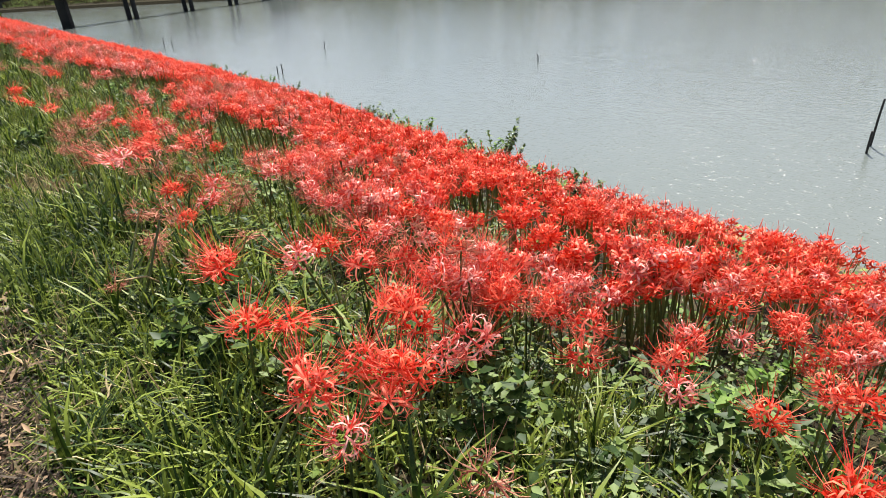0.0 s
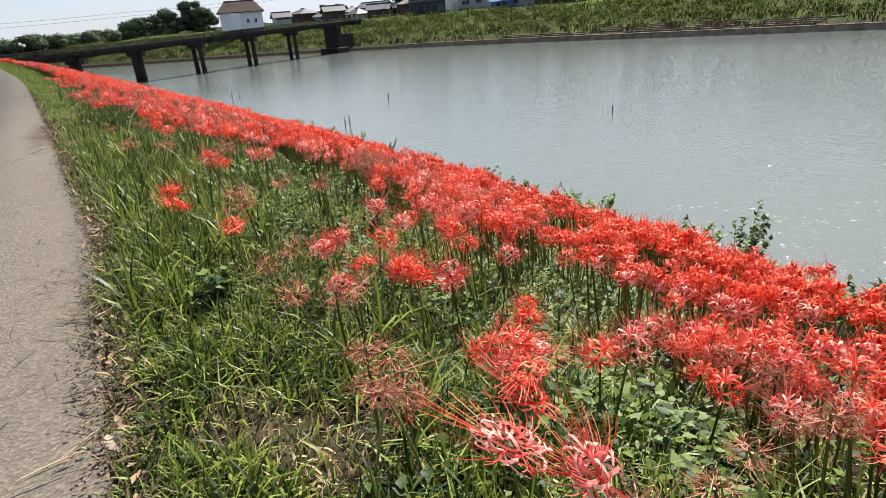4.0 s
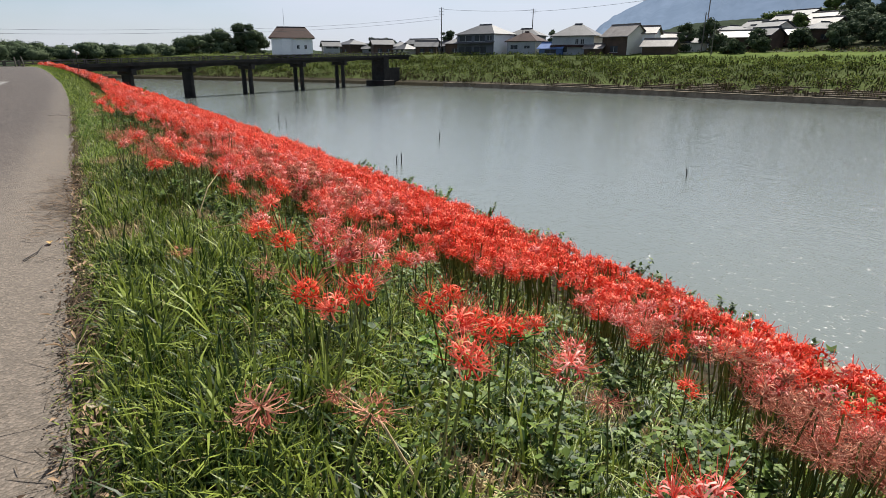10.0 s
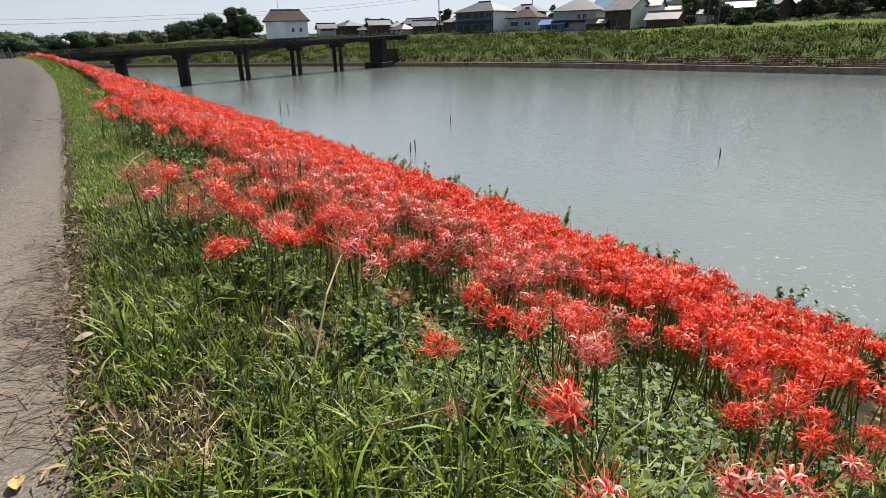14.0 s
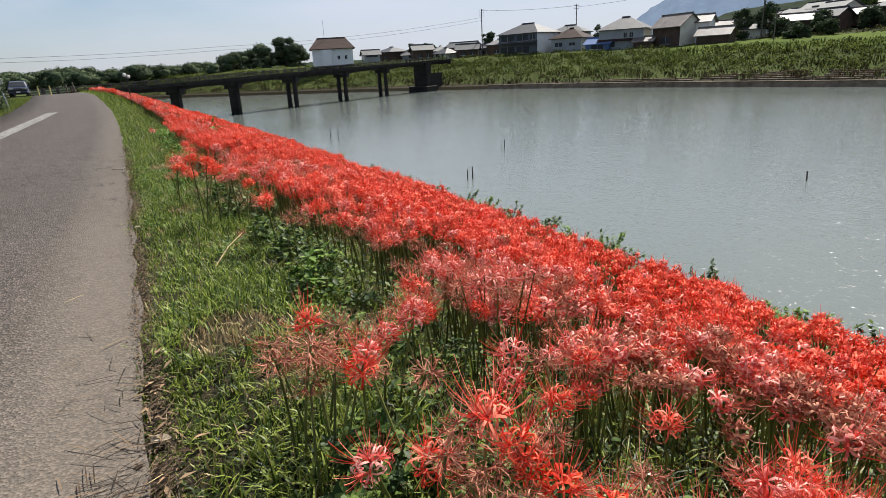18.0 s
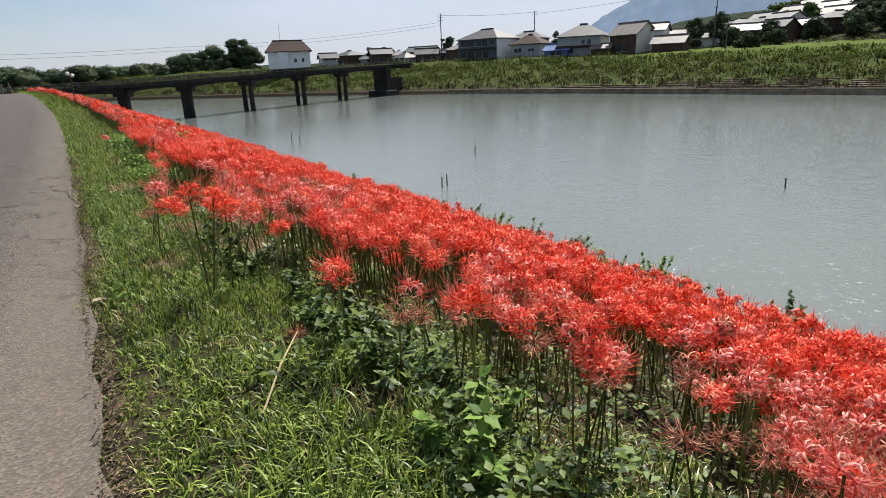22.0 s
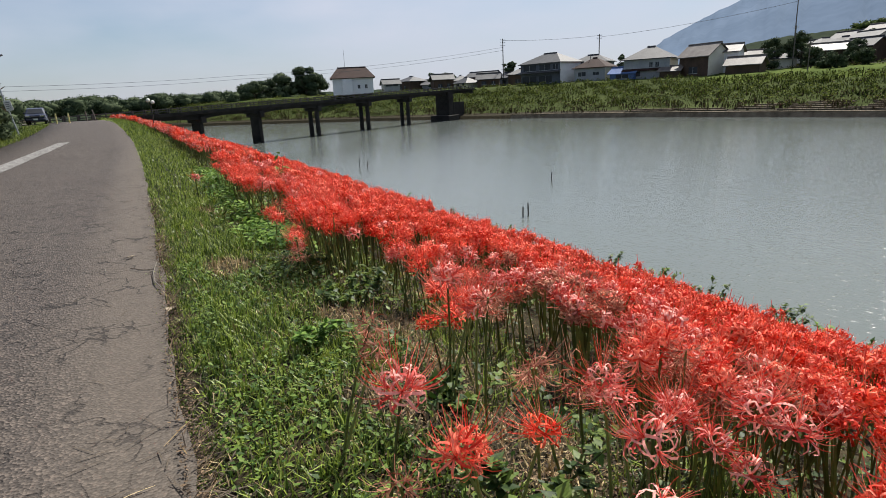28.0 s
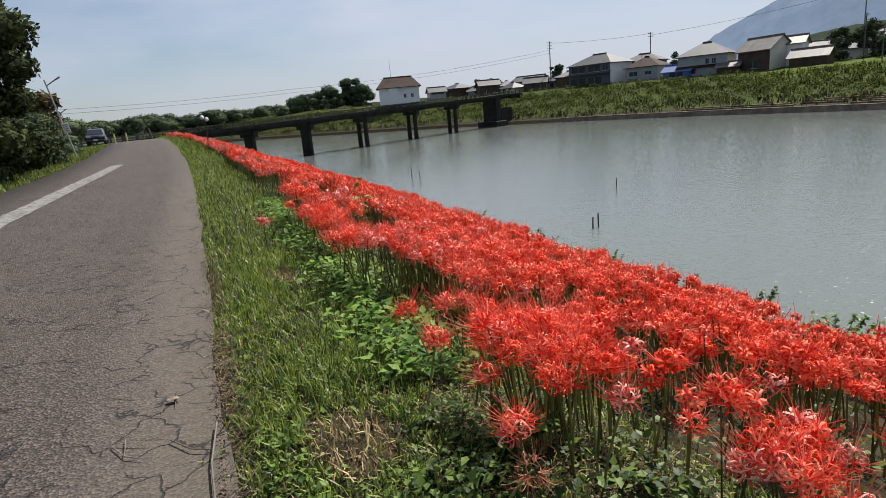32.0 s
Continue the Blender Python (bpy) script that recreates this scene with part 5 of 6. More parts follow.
# the stalks nearest the road are things of their own
order = np.argsort(u_all + np.where((y_all > -12) & (y_all < 12.5), 0, 100))
single = order[:300]
is_single = np.zeros(len(u_all), bool)
is_single[single] = True


def head_mesh(template, mat, name):
    ob = soup(name, template[0], template[1], [mat, mat if mat is M_DRY else M_STAMEN], template[2])
    me = ob.data
    bpy.data.objects.remove(ob)
    return me


head_sets = [[head_mesh(t, m, "flower_head") for t in (HI_DRY if m is M_DRY else HI)] for m in HEADS]
stalk_sets = []
for k in range(4):
    bend = [0.0, 0.08, -0.06, 0.12][k]
    ob = part("spider_lily", rod([(0, 0, -0.05), (bend * 0.25, 0, 0.35), (bend * 0.6, 0, 0.7), (bend, 0, 1.0)], [0.0055, 0.005, 0.0045, 0.004], 6), M_STEM)
    stalk_sets.append((ob.data, bend))
    bpy.data.objects.remove(ob)
WORDS = ["fresh red spider lily on a bare green stalk", "coral-red spider lily on a bare green stalk", "fading pink spider lily on a green stalk", "withered brown spider lily on a bare stalk"]
for i in single:
    me, bend = stalk_sets[i % 4]
    base = Vector((x_all[i], y_all[i], z_all[i]))
    tip = Vector(tip_all[i])
    up = (tip - base)
    ln = up.length
    q = up.to_track_quat("Z", "Y")
    stalk = tagged(new("spider_lily", me), WORDS[tone_all[i]], "flower", "spider lilies along the verge")
    # stretch along the stalk only: the mesh is one metre tall
    stalk.matrix_world = Matrix.LocRotScale(base, q, (1, 1, ln))
    hs = head_sets[tone_all[i]]
    hd = new("flower_head", hs[i % len(hs)])
    hd.parent = stalk
    s = size_all[i]
    hd.matrix_local = Matrix.LocRotScale((bend, 0, 1.0), Euler((tilt_all[i], 0, yaw_all[i])), (s, s, s / ln))

# the rest stand joined, in stretches
rest = ~is_single
lod = np.where((u_all < band_start(y_all) + 0.5) & (y_all < 12) & (y_all > -13), 0, np.where((u_all < 3.6) & (y_all < 14) & (y_all > -13), 1, np.where(y_all < 24, 2, 3)))


def blade_template(segs, lean):
    t = np.linspace(0, 1, segs + 1)
    path = np.stack([0 * t, lean * t ** 1.8, t * (1 - 0.25 * lean * t)], 1)
    w = np.r_[np.linspace(1.0, 0.75, segs), 0.08]
    return strip(path, w, np.array([1.0, 0, 0]))


STEM3 = gather([strip([[0, 0, 0], [0, 0.012, 0.5], [0, 0, 1]], [1, 0.9, 0.8], [1, 0, 0]), strip([[0, 0, 0], [0.012, 0, 0.5], [0, 0, 1]], [1, 0.9, 0.8], [0, 1, 0])])
STEM1 = strip([[0, 0, 0], [0, 0, 1]], [1, 0.8], [0.8, -0.6, 0])


def stems(idx, template, w):
    """Ribbons from the foot of each stalk to its tip."""
    V, F = template
    b = np.stack([x_all[idx], y_all[idx], z_all[idx] - 0.03], 1)
    t = tip_all[idx]
    P = b[:, None, :] + (t - b)[:, None, :] * V[None, :, 2:3]
    P[..., 0] += V[None, :, 0] * w
    P[..., 1] += V[None, :, 1] * w
    return P.reshape(-1, 3), (F[None] + (np.arange(len(idx)) * len(V))[:, None, None]).reshape(-1, 3)


def lily_bed(name, sel, sets, dry, stem, w, grow, label):
    idx = np.where(sel)[0]
    if not len(idx):
        return
    bits, mi = [], []
    for tone in range(4):
        pool = dry if (tone == 3 and dry) else sets
        for k, tpl in enumerate(pool):
            j = idx[(tone_all[idx] == tone) & (idx % len(pool) == k)]
            if len(j):
                b = placed(tpl, tip_all[j], yaw_all[j], tilt_all[j], size_all[j] * grow)
                bits.append(b)
                mi.append(np.where(np.tile(tpl[2], len(j)) > 0, 3 if tone == 3 else 5, tone))
    b = stems(idx, stem, w)
    bits.append(b)
    mi.append(np.full(len(b[1]), 4))
    V, F = gather(bits)
    tagged(soup(name, V, F, HEADS + [M_STEM, M_STAMEN], np.concatenate(mi)), label, "flowers", kind="stuff")


LABEL = "dense bed of red spider lilies on green stalks"
for a, b in ((-15, -6), (-6, 1), (1, 7), (7, 14)):
    lily_bed("lily_bed", rest & (lod == 0) & (y_all >= a) & (y_all < b), NEAR, HI_DRY, STEM3, 0.010, 1.0, LABEL)
    lily_bed("lily_bed", rest & (lod == 1) & (y_all >= a) & (y_all < b + (3 if b == 14 else 0)), MID, None, STEM1, 0.011, 1.0, LABEL)
lily_bed("lily_bed", rest & (lod == 2), LO, None, STEM1, 0.012, 1.05, LABEL)
lily_bed("lily_bed", rest & (lod == 3) & (y_all < 60), FARHEAD, None, STEM1, 0.02, 1.6, LABEL)
lily_bed("lily_bed", rest & (lod == 3) & (y_all >= 60), FARHEAD, None, STEM1, 0.03, 2.6, LABEL)


# ---- grass and weeds ----
def arched(segs, lean, fall):
    """A grass blade of unit height that arches over to its tip."""
    t = np.linspace(0, 1, segs + 1)
    path = np.stack([0.12 * np.sin(3 * t) * lean, lean * t ** 1.6, t - fall * t ** 2.4], 1)
    w = np.interp(t, [0, 0.35, 0.75, 1], [0.75, 1.0, 0.75, 0.06])
    return strip(path, w, np.array([1.0, 0, 0]))


BLADES = [arched(n, l, f) for n, l, f in ((2, 0.3, 0.05), (2, 0.7, 0.3), (3, 1.0, 0.55), (3, 1.2, 0.8))]
BLADES_SHORT = [arched(2, l, f) for l, f in ((0.3, 0.05), (0.7, 0.3), (1.0, 0.5))]
BLADES_LO = [blade_template(1, l) for l in (0.2, 0.6)]


def sward(name, u, y, h, w, mat, label, templates, lean=0.5):
    """Blades at the places given, as one object."""
    x = u + edge_x(y)
    z = ground_z(x, y) - 0.01
    bits = []
    k = np.arange(len(u)) % len(templates)
    yaw, tilt = RNG.uniform(0, 6.28, len(u)), RNG.normal(0, lean, len(u))
    for i, t in enumerate(templates):
        s = k == i
        if s.any():
            bits.append(placed(t, np.stack([x, y, z], 1)[s], yaw[s], tilt[s], np.stack([w[s], h[s], h[s]], 1)))
    V, F = gather(bits)
    return tagged(soup(name, V, F, [mat]), label, "grass", kind="stuff")


def scatter(n, u0, u1, y0, y1):
    return RNG.uniform(u0, u1, n), RNG.uniform(y0, y1, n)


def tufts(k, per, u0, u1, y0, y1, spread):
    """Places of blades that spring from common roots."""
    cu, cy = scatter(k, u0, u1, y0, y1)
    cu, cy = np.repeat(cu, per), np.repeat(cy, per)
    return cu + RNG.normal(0, spread, k * per), cy + RNG.normal(0, spread, k * per), np.repeat(RNG.uniform(0.65, 1.25, k), per)


WORN = [(1.35, -6.9, 0.3), (1.28, -5.25, 0.2), (0.38, -8.6, 0.16), (0.55, -8.85, 0.22), (0.3, -1.49, 0.24), (0.97, -0.9, 0.2), (2.41, -4.33, 0.3), (1.2, -4.9, 0.2), (0.44, 2.05, 0.25),
        (1.17, 2.04, 0.2), (0.83, 6.34, 0.25), (1.09, 5.89, 0.3), (1.1, 7.37, 0.3), (1.15, 6.7, 0.25), (0.7, 13.73, 0.35), (0.56, 11.41, 0.15), (0.46, 8.77, 0.2), (0.45, 5.4, 0.14), (0.9, 3.1, 0.12)]


def bare(u, y):
    """How far the turf is worn down to dead stalks, 0 to 1."""
    wob = 0.35 * hash_noise(u, y, 9.0, 1.4)
    patch = smooth(0.3, 0.62, hash_noise(u, y, 2.9, 5.0)) * np.interp(y, [-13, -10, -8, 0, 2], [0.25, 0.3, 0.3, 0.3, 0.2])
    for cu, cy, r in WORN:
        d = np.hypot(u - cu, (y - cy) * 0.75) / r + wob
        patch = np.maximum(patch, 1 - smooth(0.65, 1.15, d))
    return np.clip(patch, 0, 1)


def verge():
    # lush long grass first, mown short further on
    for y0, y1, dens in ((-13, -6, 5400), (-6, -0.5, 5800), (-0.5, 1.8, 5600), (1.8, 4, 5600), (4, 12.5, 6000)):
        k = int((y1 - y0) * 2.05 * dens / 8)
        u, y, vig = tufts(k, 8, -0.04, 2.0, y0, y1, 0.018 if y0 > -1 else 0.024)
        keep = np.where(u < band_start(y) - 0.05, 1.0, 0.3) * (1 - 0.94 * bare(u, y)) * smooth(-0.1, 0.06, u + 0.06 * hash_noise(y, y, 4.0))
        ok = RNG.uniform(size=len(u)) < keep
        u, y, vig = u[ok], y[ok], vig[ok]
        lush = np.interp(y, [-13, -8, -3, -0.5, 1.5, 12], [1.0, 1.0, 1.0, 0.88, 0.78, 0.74])
        wave = 0.62 + 0.5 * smooth(-0.5, 0.6, hash_noise(u, y, 2.1, 1.9))
        h = RNG.uniform(0.08, 0.17, len(u)) * vig * lush * wave * (0.6 + 0.4 * smooth(0, 0.3, u))
        w = RNG.uniform(0.0045, 0.0092, len(u)) * np.interp(y, [-13, -1, 2, 12], [1.2, 1.2, 0.95, 0.9])
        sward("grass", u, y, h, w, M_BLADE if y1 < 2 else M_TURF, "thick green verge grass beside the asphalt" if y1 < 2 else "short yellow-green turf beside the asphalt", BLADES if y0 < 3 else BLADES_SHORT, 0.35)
    # long grass between the flower stalks down the slope
    u, y, vig = tufts(5200, 6, 1.2, 4.0, -10.5, 1.5, 0.03)
    ok = RNG.uniform(size=len(u)) < (1 - 0.7 * bare(u, y)) * (0.4 + 0.6 * smooth(-9.5, -7.5, y))
    u, y, vig = u[ok], y[ok], vig[ok]
    sward("grass", u, y, RNG.uniform(0.1, 0.22, len(u)) * vig, RNG.uniform(0.006, 0.011, len(u)), M_BLADE, "long green grass between the flower stalks", BLADES, 0.4)
    # coarse long-bladed tufts
    u, y, vig = [np.concatenate(q) for q in zip(tufts(120, 14, 0.15, 1.9, -13, -0.4, 0.03), tufts(120, 14, 0.25, 1.5, -4.4, -1.9, 0.03), tufts(40, 14, 0.45, 1.2, -10.9, -9.6, 0.03), tufts(60, 14, 0.15, 1.0, -7.6, -5.0, 0.03))]
    ok = bare(u, y) < 0.3
    u, y, vig = u[ok], y[ok], vig[ok]
    sward("grass", u, y, RNG.uniform(0.17, 0.32, len(u)) * vig, RNG.uniform(0.008, 0.014, len(u)), M_BLADE, "coarse tufts of long green grass", [arched(3, l, f) for l, f in ((0.4, 0.1), (0.8, 0.4), (1.0, 0.7))], 0.4)
    # further stretches
    n = 64000
    u, y = scatter(n, 0.0, 2.2, 12, 40)
    ok = RNG.uniform(size=n) < np.where(u < band_start(y), 1, 0.3)
    u, y = u[ok], y[ok]
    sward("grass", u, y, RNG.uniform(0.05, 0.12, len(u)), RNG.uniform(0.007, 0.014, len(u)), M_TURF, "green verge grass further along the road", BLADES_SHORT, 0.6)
    n = 16000
    u, y = scatter(n, 0.0, 1.8, 34, 100)
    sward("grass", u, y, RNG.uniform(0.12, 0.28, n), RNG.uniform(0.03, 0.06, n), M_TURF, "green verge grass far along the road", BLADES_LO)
    n = 9000
    u, y = scatter(n, -6.4, -4.35, 8, 60)
    sward("grass", u, y, RNG.uniform(0.1, 0.3, n), RNG.uniform(0.012, 0.03, n), M_BLADE, "grass strip on the landward side of the road", BLADES_LO)
    # rough grass down to the water, behind the start, and on the land side
    for n, u0, u1, y0, y1, hh in ((14000, 8.9, 11.6, -16, 40, 0.3), (15000, 0.0, 4.5, -22, -13, 0.2), (20000, -13.5, -4.7, -20, 60, 0.25)):
        u, y = scatter(n, u0, u1, y0, y1)
        sward("grass", u, y, RNG.uniform(0.4, 1.0, n) * hh, RNG.uniform(0.014, 0.03, n), M_BLADE, "rough uncut grass on the levee slope", BLADES_LO)
    # dead stalks lying in the worn patches
    n = 220000
    u, y = scatter(n, 0.05, 2.6, -13, 12.5)
    ok = RNG.uniform(size=n) < 0.04 + 0.96 * bare(u, y)
    u, y = u[ok], y[ok]
    sward("dry_grass", u, y, RNG.uniform(0.03, 0.1, len(u)), RNG.uniform(0.005, 0.011, len(u)), M_STRAW, "patches of dry straw-coloured grass", [BLADES_LO[0], BLADES_SHORT[1]], 1.2)
    # single dead blades standing in the green
    n = 7500
    u, y = scatter(n, 0.0, 2.6, -13, 12.5)
    sward("dry_grass", u, y, RNG.uniform(0.06, 0.17, n) * np.interp(y, [-1, 2], [1.15, 0.6]), RNG.uniform(0.003, 0.006, n), M_STRAW, "dead straw-coloured blades among the green grass", BLADES_SHORT[1:], 0.55)
    # dark withered runners creeping onto the asphalt
    u, y, vig = tufts(520, 5, -0.03, 0.04, -13, 12.5, 0.02)
    ok = hash_noise(y, y * 0.4, 2.4, 1.0) > -0.35
    u, y = u[ok], y[ok]
    x = u + edge_x(y)
    z = ground_z(x, y) + RNG.uniform(0.008, 0.03, len(u))
    L = RNG.uniform(0.04, 0.15, len(u))
    V, F = placed(arched(3, 0.25, 0.05), np.stack([x, y, z], 1), RNG.normal(1.57, 0.6, len(u)), RNG.uniform(1.2, 1.5, len(u)), np.stack([RNG.uniform(0.003, 0.007, len(u)), L, L], 1))
    tagged(soup("dry_runners", V, F, [M_RUNNER]), "dark withered runners trailing over the asphalt edge", "dry grass", kind="stuff")


verge()


def edge_litter():
    """Dark leaf crumbs and mould along the edge of the asphalt, and brown crumbs on the bare soil under the flowers."""
    n = 26000
    y = -13 + 25.5 * RNG.uniform(size=n) ** 1.7
    wide = np.interp(y, [-13, -9, -5, -1, 2, 12], [0.075, 0.06, 0.045, 0.036, 0.028, 0.025])
    u = RNG.normal(0.03, 1.0, n) * wide + 0.03 + 0.03 * hash_noise(y, y * 0.3, 2.0, 2.0)
    u2, y2 = scatter(26000, 0.6, 1.9, 4.5, 9.5)
    ok = RNG.uniform(size=len(u2)) < 0.12 + 0.88 * np.maximum(bare(u2, y2), smooth(-0.15, 0.05, u2 - band_start(y2)) * 0.6)
    u, y = np.r_[u, u2[ok]], np.r_[y, y2[ok]]
    n = len(u)
    x = u + edge_x(y)
    z = np.where(u < 0, 0.012, 0.02) + RNG.uniform(0, 0.012, n) + ground_z(np.maximum(x, edge_x(y)), y) + np.where(u < 0, 0.03, 0.0)
    crumb = (np.array([[-0.5, 0, 0], [0, -0.22, 0.12], [0.5, 0.05, 0.02], [0.05, 0.25, 0.1]], float), np.array([[0, 1, 2], [0, 2, 3]]))
    V, F = placed(crumb, np.stack([x, y, z], 1), RNG.uniform(0, 6.28, n), RNG.normal(0, 0.35, n), RNG.uniform(0.007, 0.024, n))
    tagged(soup("leaf_litter", V, F, [M_RUNNER]), "dark crumbled leaf litter along the asphalt edge", "litter", kind="stuff")


edge_litter()
LEAF = (np.array([[0, 0, 0], [0.32, 0.35, 0.05], [0, 0.4, -0.02], [-0.32, 0.35, 0.05], [0.24, 0.72, 0.02], [-0.24, 0.72, 0.02], [0, 1, -0.08]], float),
        np.array([[0, 1, 2], [0, 2, 3], [1, 6, 2], [2, 6, 3]]))
LEAF_LO = (np.array([[0, 0, 0], [0.33, 0.5, 0.05], [0, 1, -0.05], [-0.33, 0.5, 0.05]], float), np.array([[0, 1, 2], [0, 2, 3]]))


def leafage(name, u, y, lift, size, mat, label, template):
    ok = RNG.uniform(size=len(u)) > 0.9 * bare(u, y)
    u, y, lift, size = u[ok], y[ok], lift[ok], size[ok]
    x = u + edge_x(y)
    z = ground_z(x, y) + lift
    n = len(u)
    V, F = placed(template, np.stack([x, y, z], 1), RNG.uniform(0, 6.28, n), RNG.normal(-0.1, 0.45, n), size)
    return tagged(soup(name, V, F, [mat]), label, "weeds", kind="stuff")


def weeds():
    # leafy mounds
    for y0, y1, k in ((-13, -3, 170), (-3, 4, 110), (4, 14, 50)):
        cu, cy = scatter(k, 0.9, 3.6, y0, y1)
        near = RNG.uniform(size=k) < 0.3
        cu = np.where(near, np.maximum(band_start(cy) - RNG.uniform(-0.3, 0.35, k), 0.7), cu)
        r = RNG.uniform(0.1, 0.26, k)
        per = 70
        i = np.repeat(np.arange(k), per)
        a, f = RNG.uniform(0, 6.28, k * per), np.sqrt(RNG.uniform(0, 1, k * per))
        u, y = cu[i] + r[i] * f * np.cos(a), cy[i] + r[i] * f * np.sin(a)
        lift = r[i] * 0.95 * np.sqrt(np.maximum(0.02, 1 - f * f)) * RNG.uniform(0.45, 1.0, k * per)
        leafage("weeds", u, y, lift, RNG.uniform(0.028, 0.06, k * per), M_LEAF, "mounds of dark broad-leaved weeds among the flowers", LEAF)
    for y0, y1 in ((-13, -3), (-3, 5), (5, 14)):
        n = int((y1 - y0) * 1500)
        u, y = scatter(n, 0.35, 3.6, y0, y1)
        f = hash_noise(u, y, 1.9, 7.0)
        want = 0.25 + 0.75 * smooth(-0.1, 0.4, f) + 0.6 * smooth(-0.5, 0.1, u - band_start(y))
        ok = RNG.uniform(size=n) < want * 0.62 * smooth(0.3, 0.8, u) * np.interp(y, [2, 5], [1.0, 0.75])
        u, y, f = u[ok], y[ok], f[ok]
        lift = RNG.uniform(0.0, 1.0, len(u)) ** 1.3 * (0.08 + 0.14 * smooth(-0.2, 0.6, f)) * np.interp(y, [2, 5], [1.0, 0.45])
        leafage("weeds", u, y, lift, RNG.uniform(0.02, 0.048, len(u)) * np.interp(y, [2, 5], [1.0, 0.6]), M_LEAF, "low broad-leaved weeds among the flowers", LEAF)
    n = 15000
    u, y = scatter(n, 0.9, 8.0, -13, 34)
    ok = u > band_start(y) + 0.1
    u, y, n = u[ok], y[ok], int(ok.sum())
    leafage("weeds", u, y, RNG.uniform(0.0, 0.16, n), RNG.uniform(0.04, 0.075, n), M_LEAF, "low broad-leaved weeds under the flowers", LEAF_LO)
    # creeping vine patch
    n = 5200
    y = RNG.uniform(9.1, 16.2, n)
    u = np.interp(y, [9.1, 10, 11.4, 13.6, 16], [0.95, 1.02, 1.08, 1.05, 1.2]) + RNG.normal(0, 0.15, n)
    leafage("vine_leaves", u, y, RNG.uniform(0.02, 0.13, n), RNG.uniform(0.045, 0.085, n), M_LEAF2, "creeping bright green vine leaves over the verge", LEAF)
    # small-leaved clover and plantain in the turf
    n = 9000
    u, y = scatter(n, 0.12, 1.05, 4.6, 9.0)
    ok = (RNG.uniform(size=n) < 0.25 + 0.75 * smooth(-0.25, 0.25, hash_noise(u, y, 3.1, 2.2))) & (u < band_start(y) + 0.1)
    u, y = u[ok], y[ok]
    leafage("weeds", u, y, RNG.uniform(0.01, 0.08, len(u)), RNG.uniform(0.016, 0.034, len(u)), M_LEAF3, "small-leaved clover growing through the turf", LEAF)
    # fringe along the crest above the water
    n = 26000
    u, y = scatter(n, -0.1, 1.75, -14, 40)
    thick = smooth(-0.3, 0.5, hash_noise(u * 0.3, y, 1.3, 3.0))
    ok = RNG.uniform(size=n) < 0.2 + 0.8 * thick
    u, y, thick = (u + crest_u(y))[ok], y[ok], thick[ok]
    leafage("weeds", u, y, RNG.uniform(0.0, 1.0, len(u)) * (0.08 + 0.28 * thick), RNG.uniform(0.05, 0.11, len(u)), M_LEAF2, "weedy fringe at the top of the river wall", LEAF_LO)


weeds()


def leafy_plant(u, y, h, spread, leaves, size, label, seed, mat=None, stalks=5):
    rng = np.random.default_rng(seed)
    x = u + float(edge_x(y))
    root = tagged(new("weed_plant"), label, "plant")
    root.location = (x, y, float(ground_z(x, y)))
    P = []
    for k in range(stalks):
        a = rng.uniform(0, 6.28)
        hh, r = h * rng.uniform(0.55, 1.0), spread * rng.uniform(0.3, 1.0)
        pts = [Vector((r * t * math.cos(a), r * t * math.sin(a), hh * t - 0.02)) for t in (0, 0.4, 0.75, 1.0)]
        bm = bmesh.new()
        tube(bm, pts, [0.006, 0.005, 0.004, 0.002], 4)
        part("stem", bm, M_STEM, root)
        for _ in range(leaves // stalks):
            t = rng.uniform(0.25, 1.0)
            P.append((r * t * math.cos(a), r * t * math.sin(a), hh * t))
    V, F = placed(LEAF, np.array(P), rng.uniform(0, 6.28, len(P)), rng.normal(0.1, 0.45, len(P)), size * rng.uniform(0.6, 1.15, len(P)))
    soup("foliage", V, F, [mat or M_LEAF2], parent=root)
    return root


for i, (pu, py, ph) in enumerate([(8.8, 7.67, 0.65), (8.4, 10.7, 0.6), (8.2, 6.8, 0.55), (6.3, -4.89, 0.75), (6.2, -7.1, 0.85), (5.3, -5.64, 0.4), (8.6, 3.5, 0.5), (8.4, 0.4, 0.45), (8.7, 13.5, 0.5), (8.5, 17, 0.5), (7.2, -2.2, 0.5), (7.8, -0.8, 0.5), (8.8, 8.6, 0.6), (8.6, 5.2, 0.55), (8.5, 9.6, 0.6), (8.3, 11.8, 0.6), (8.6, 15.2, 0.5), (8.2, 19.5, 0.5), (8.0, 23, 0.5), (7.9, 2.2, 0.5), (6.0, -8.6, 0.5), (6.4, -6.2, 0.5), (5.9, -3.6, 0.5), (7.0, -1.4, 0.4)]):
    leafy_plant(pu - 0.3, py, ph * 1.15, 0.6, 620, 0.085, "tall leafy green weed at the crest of the bank", 300 + i, M_LEAF if i % 3 else M_LEAF2, 12)
leafy_plant(1.02, 2.6, 0.28, 0.24, 150, 0.07, "leafy broad-leaved weed on the verge", 330)
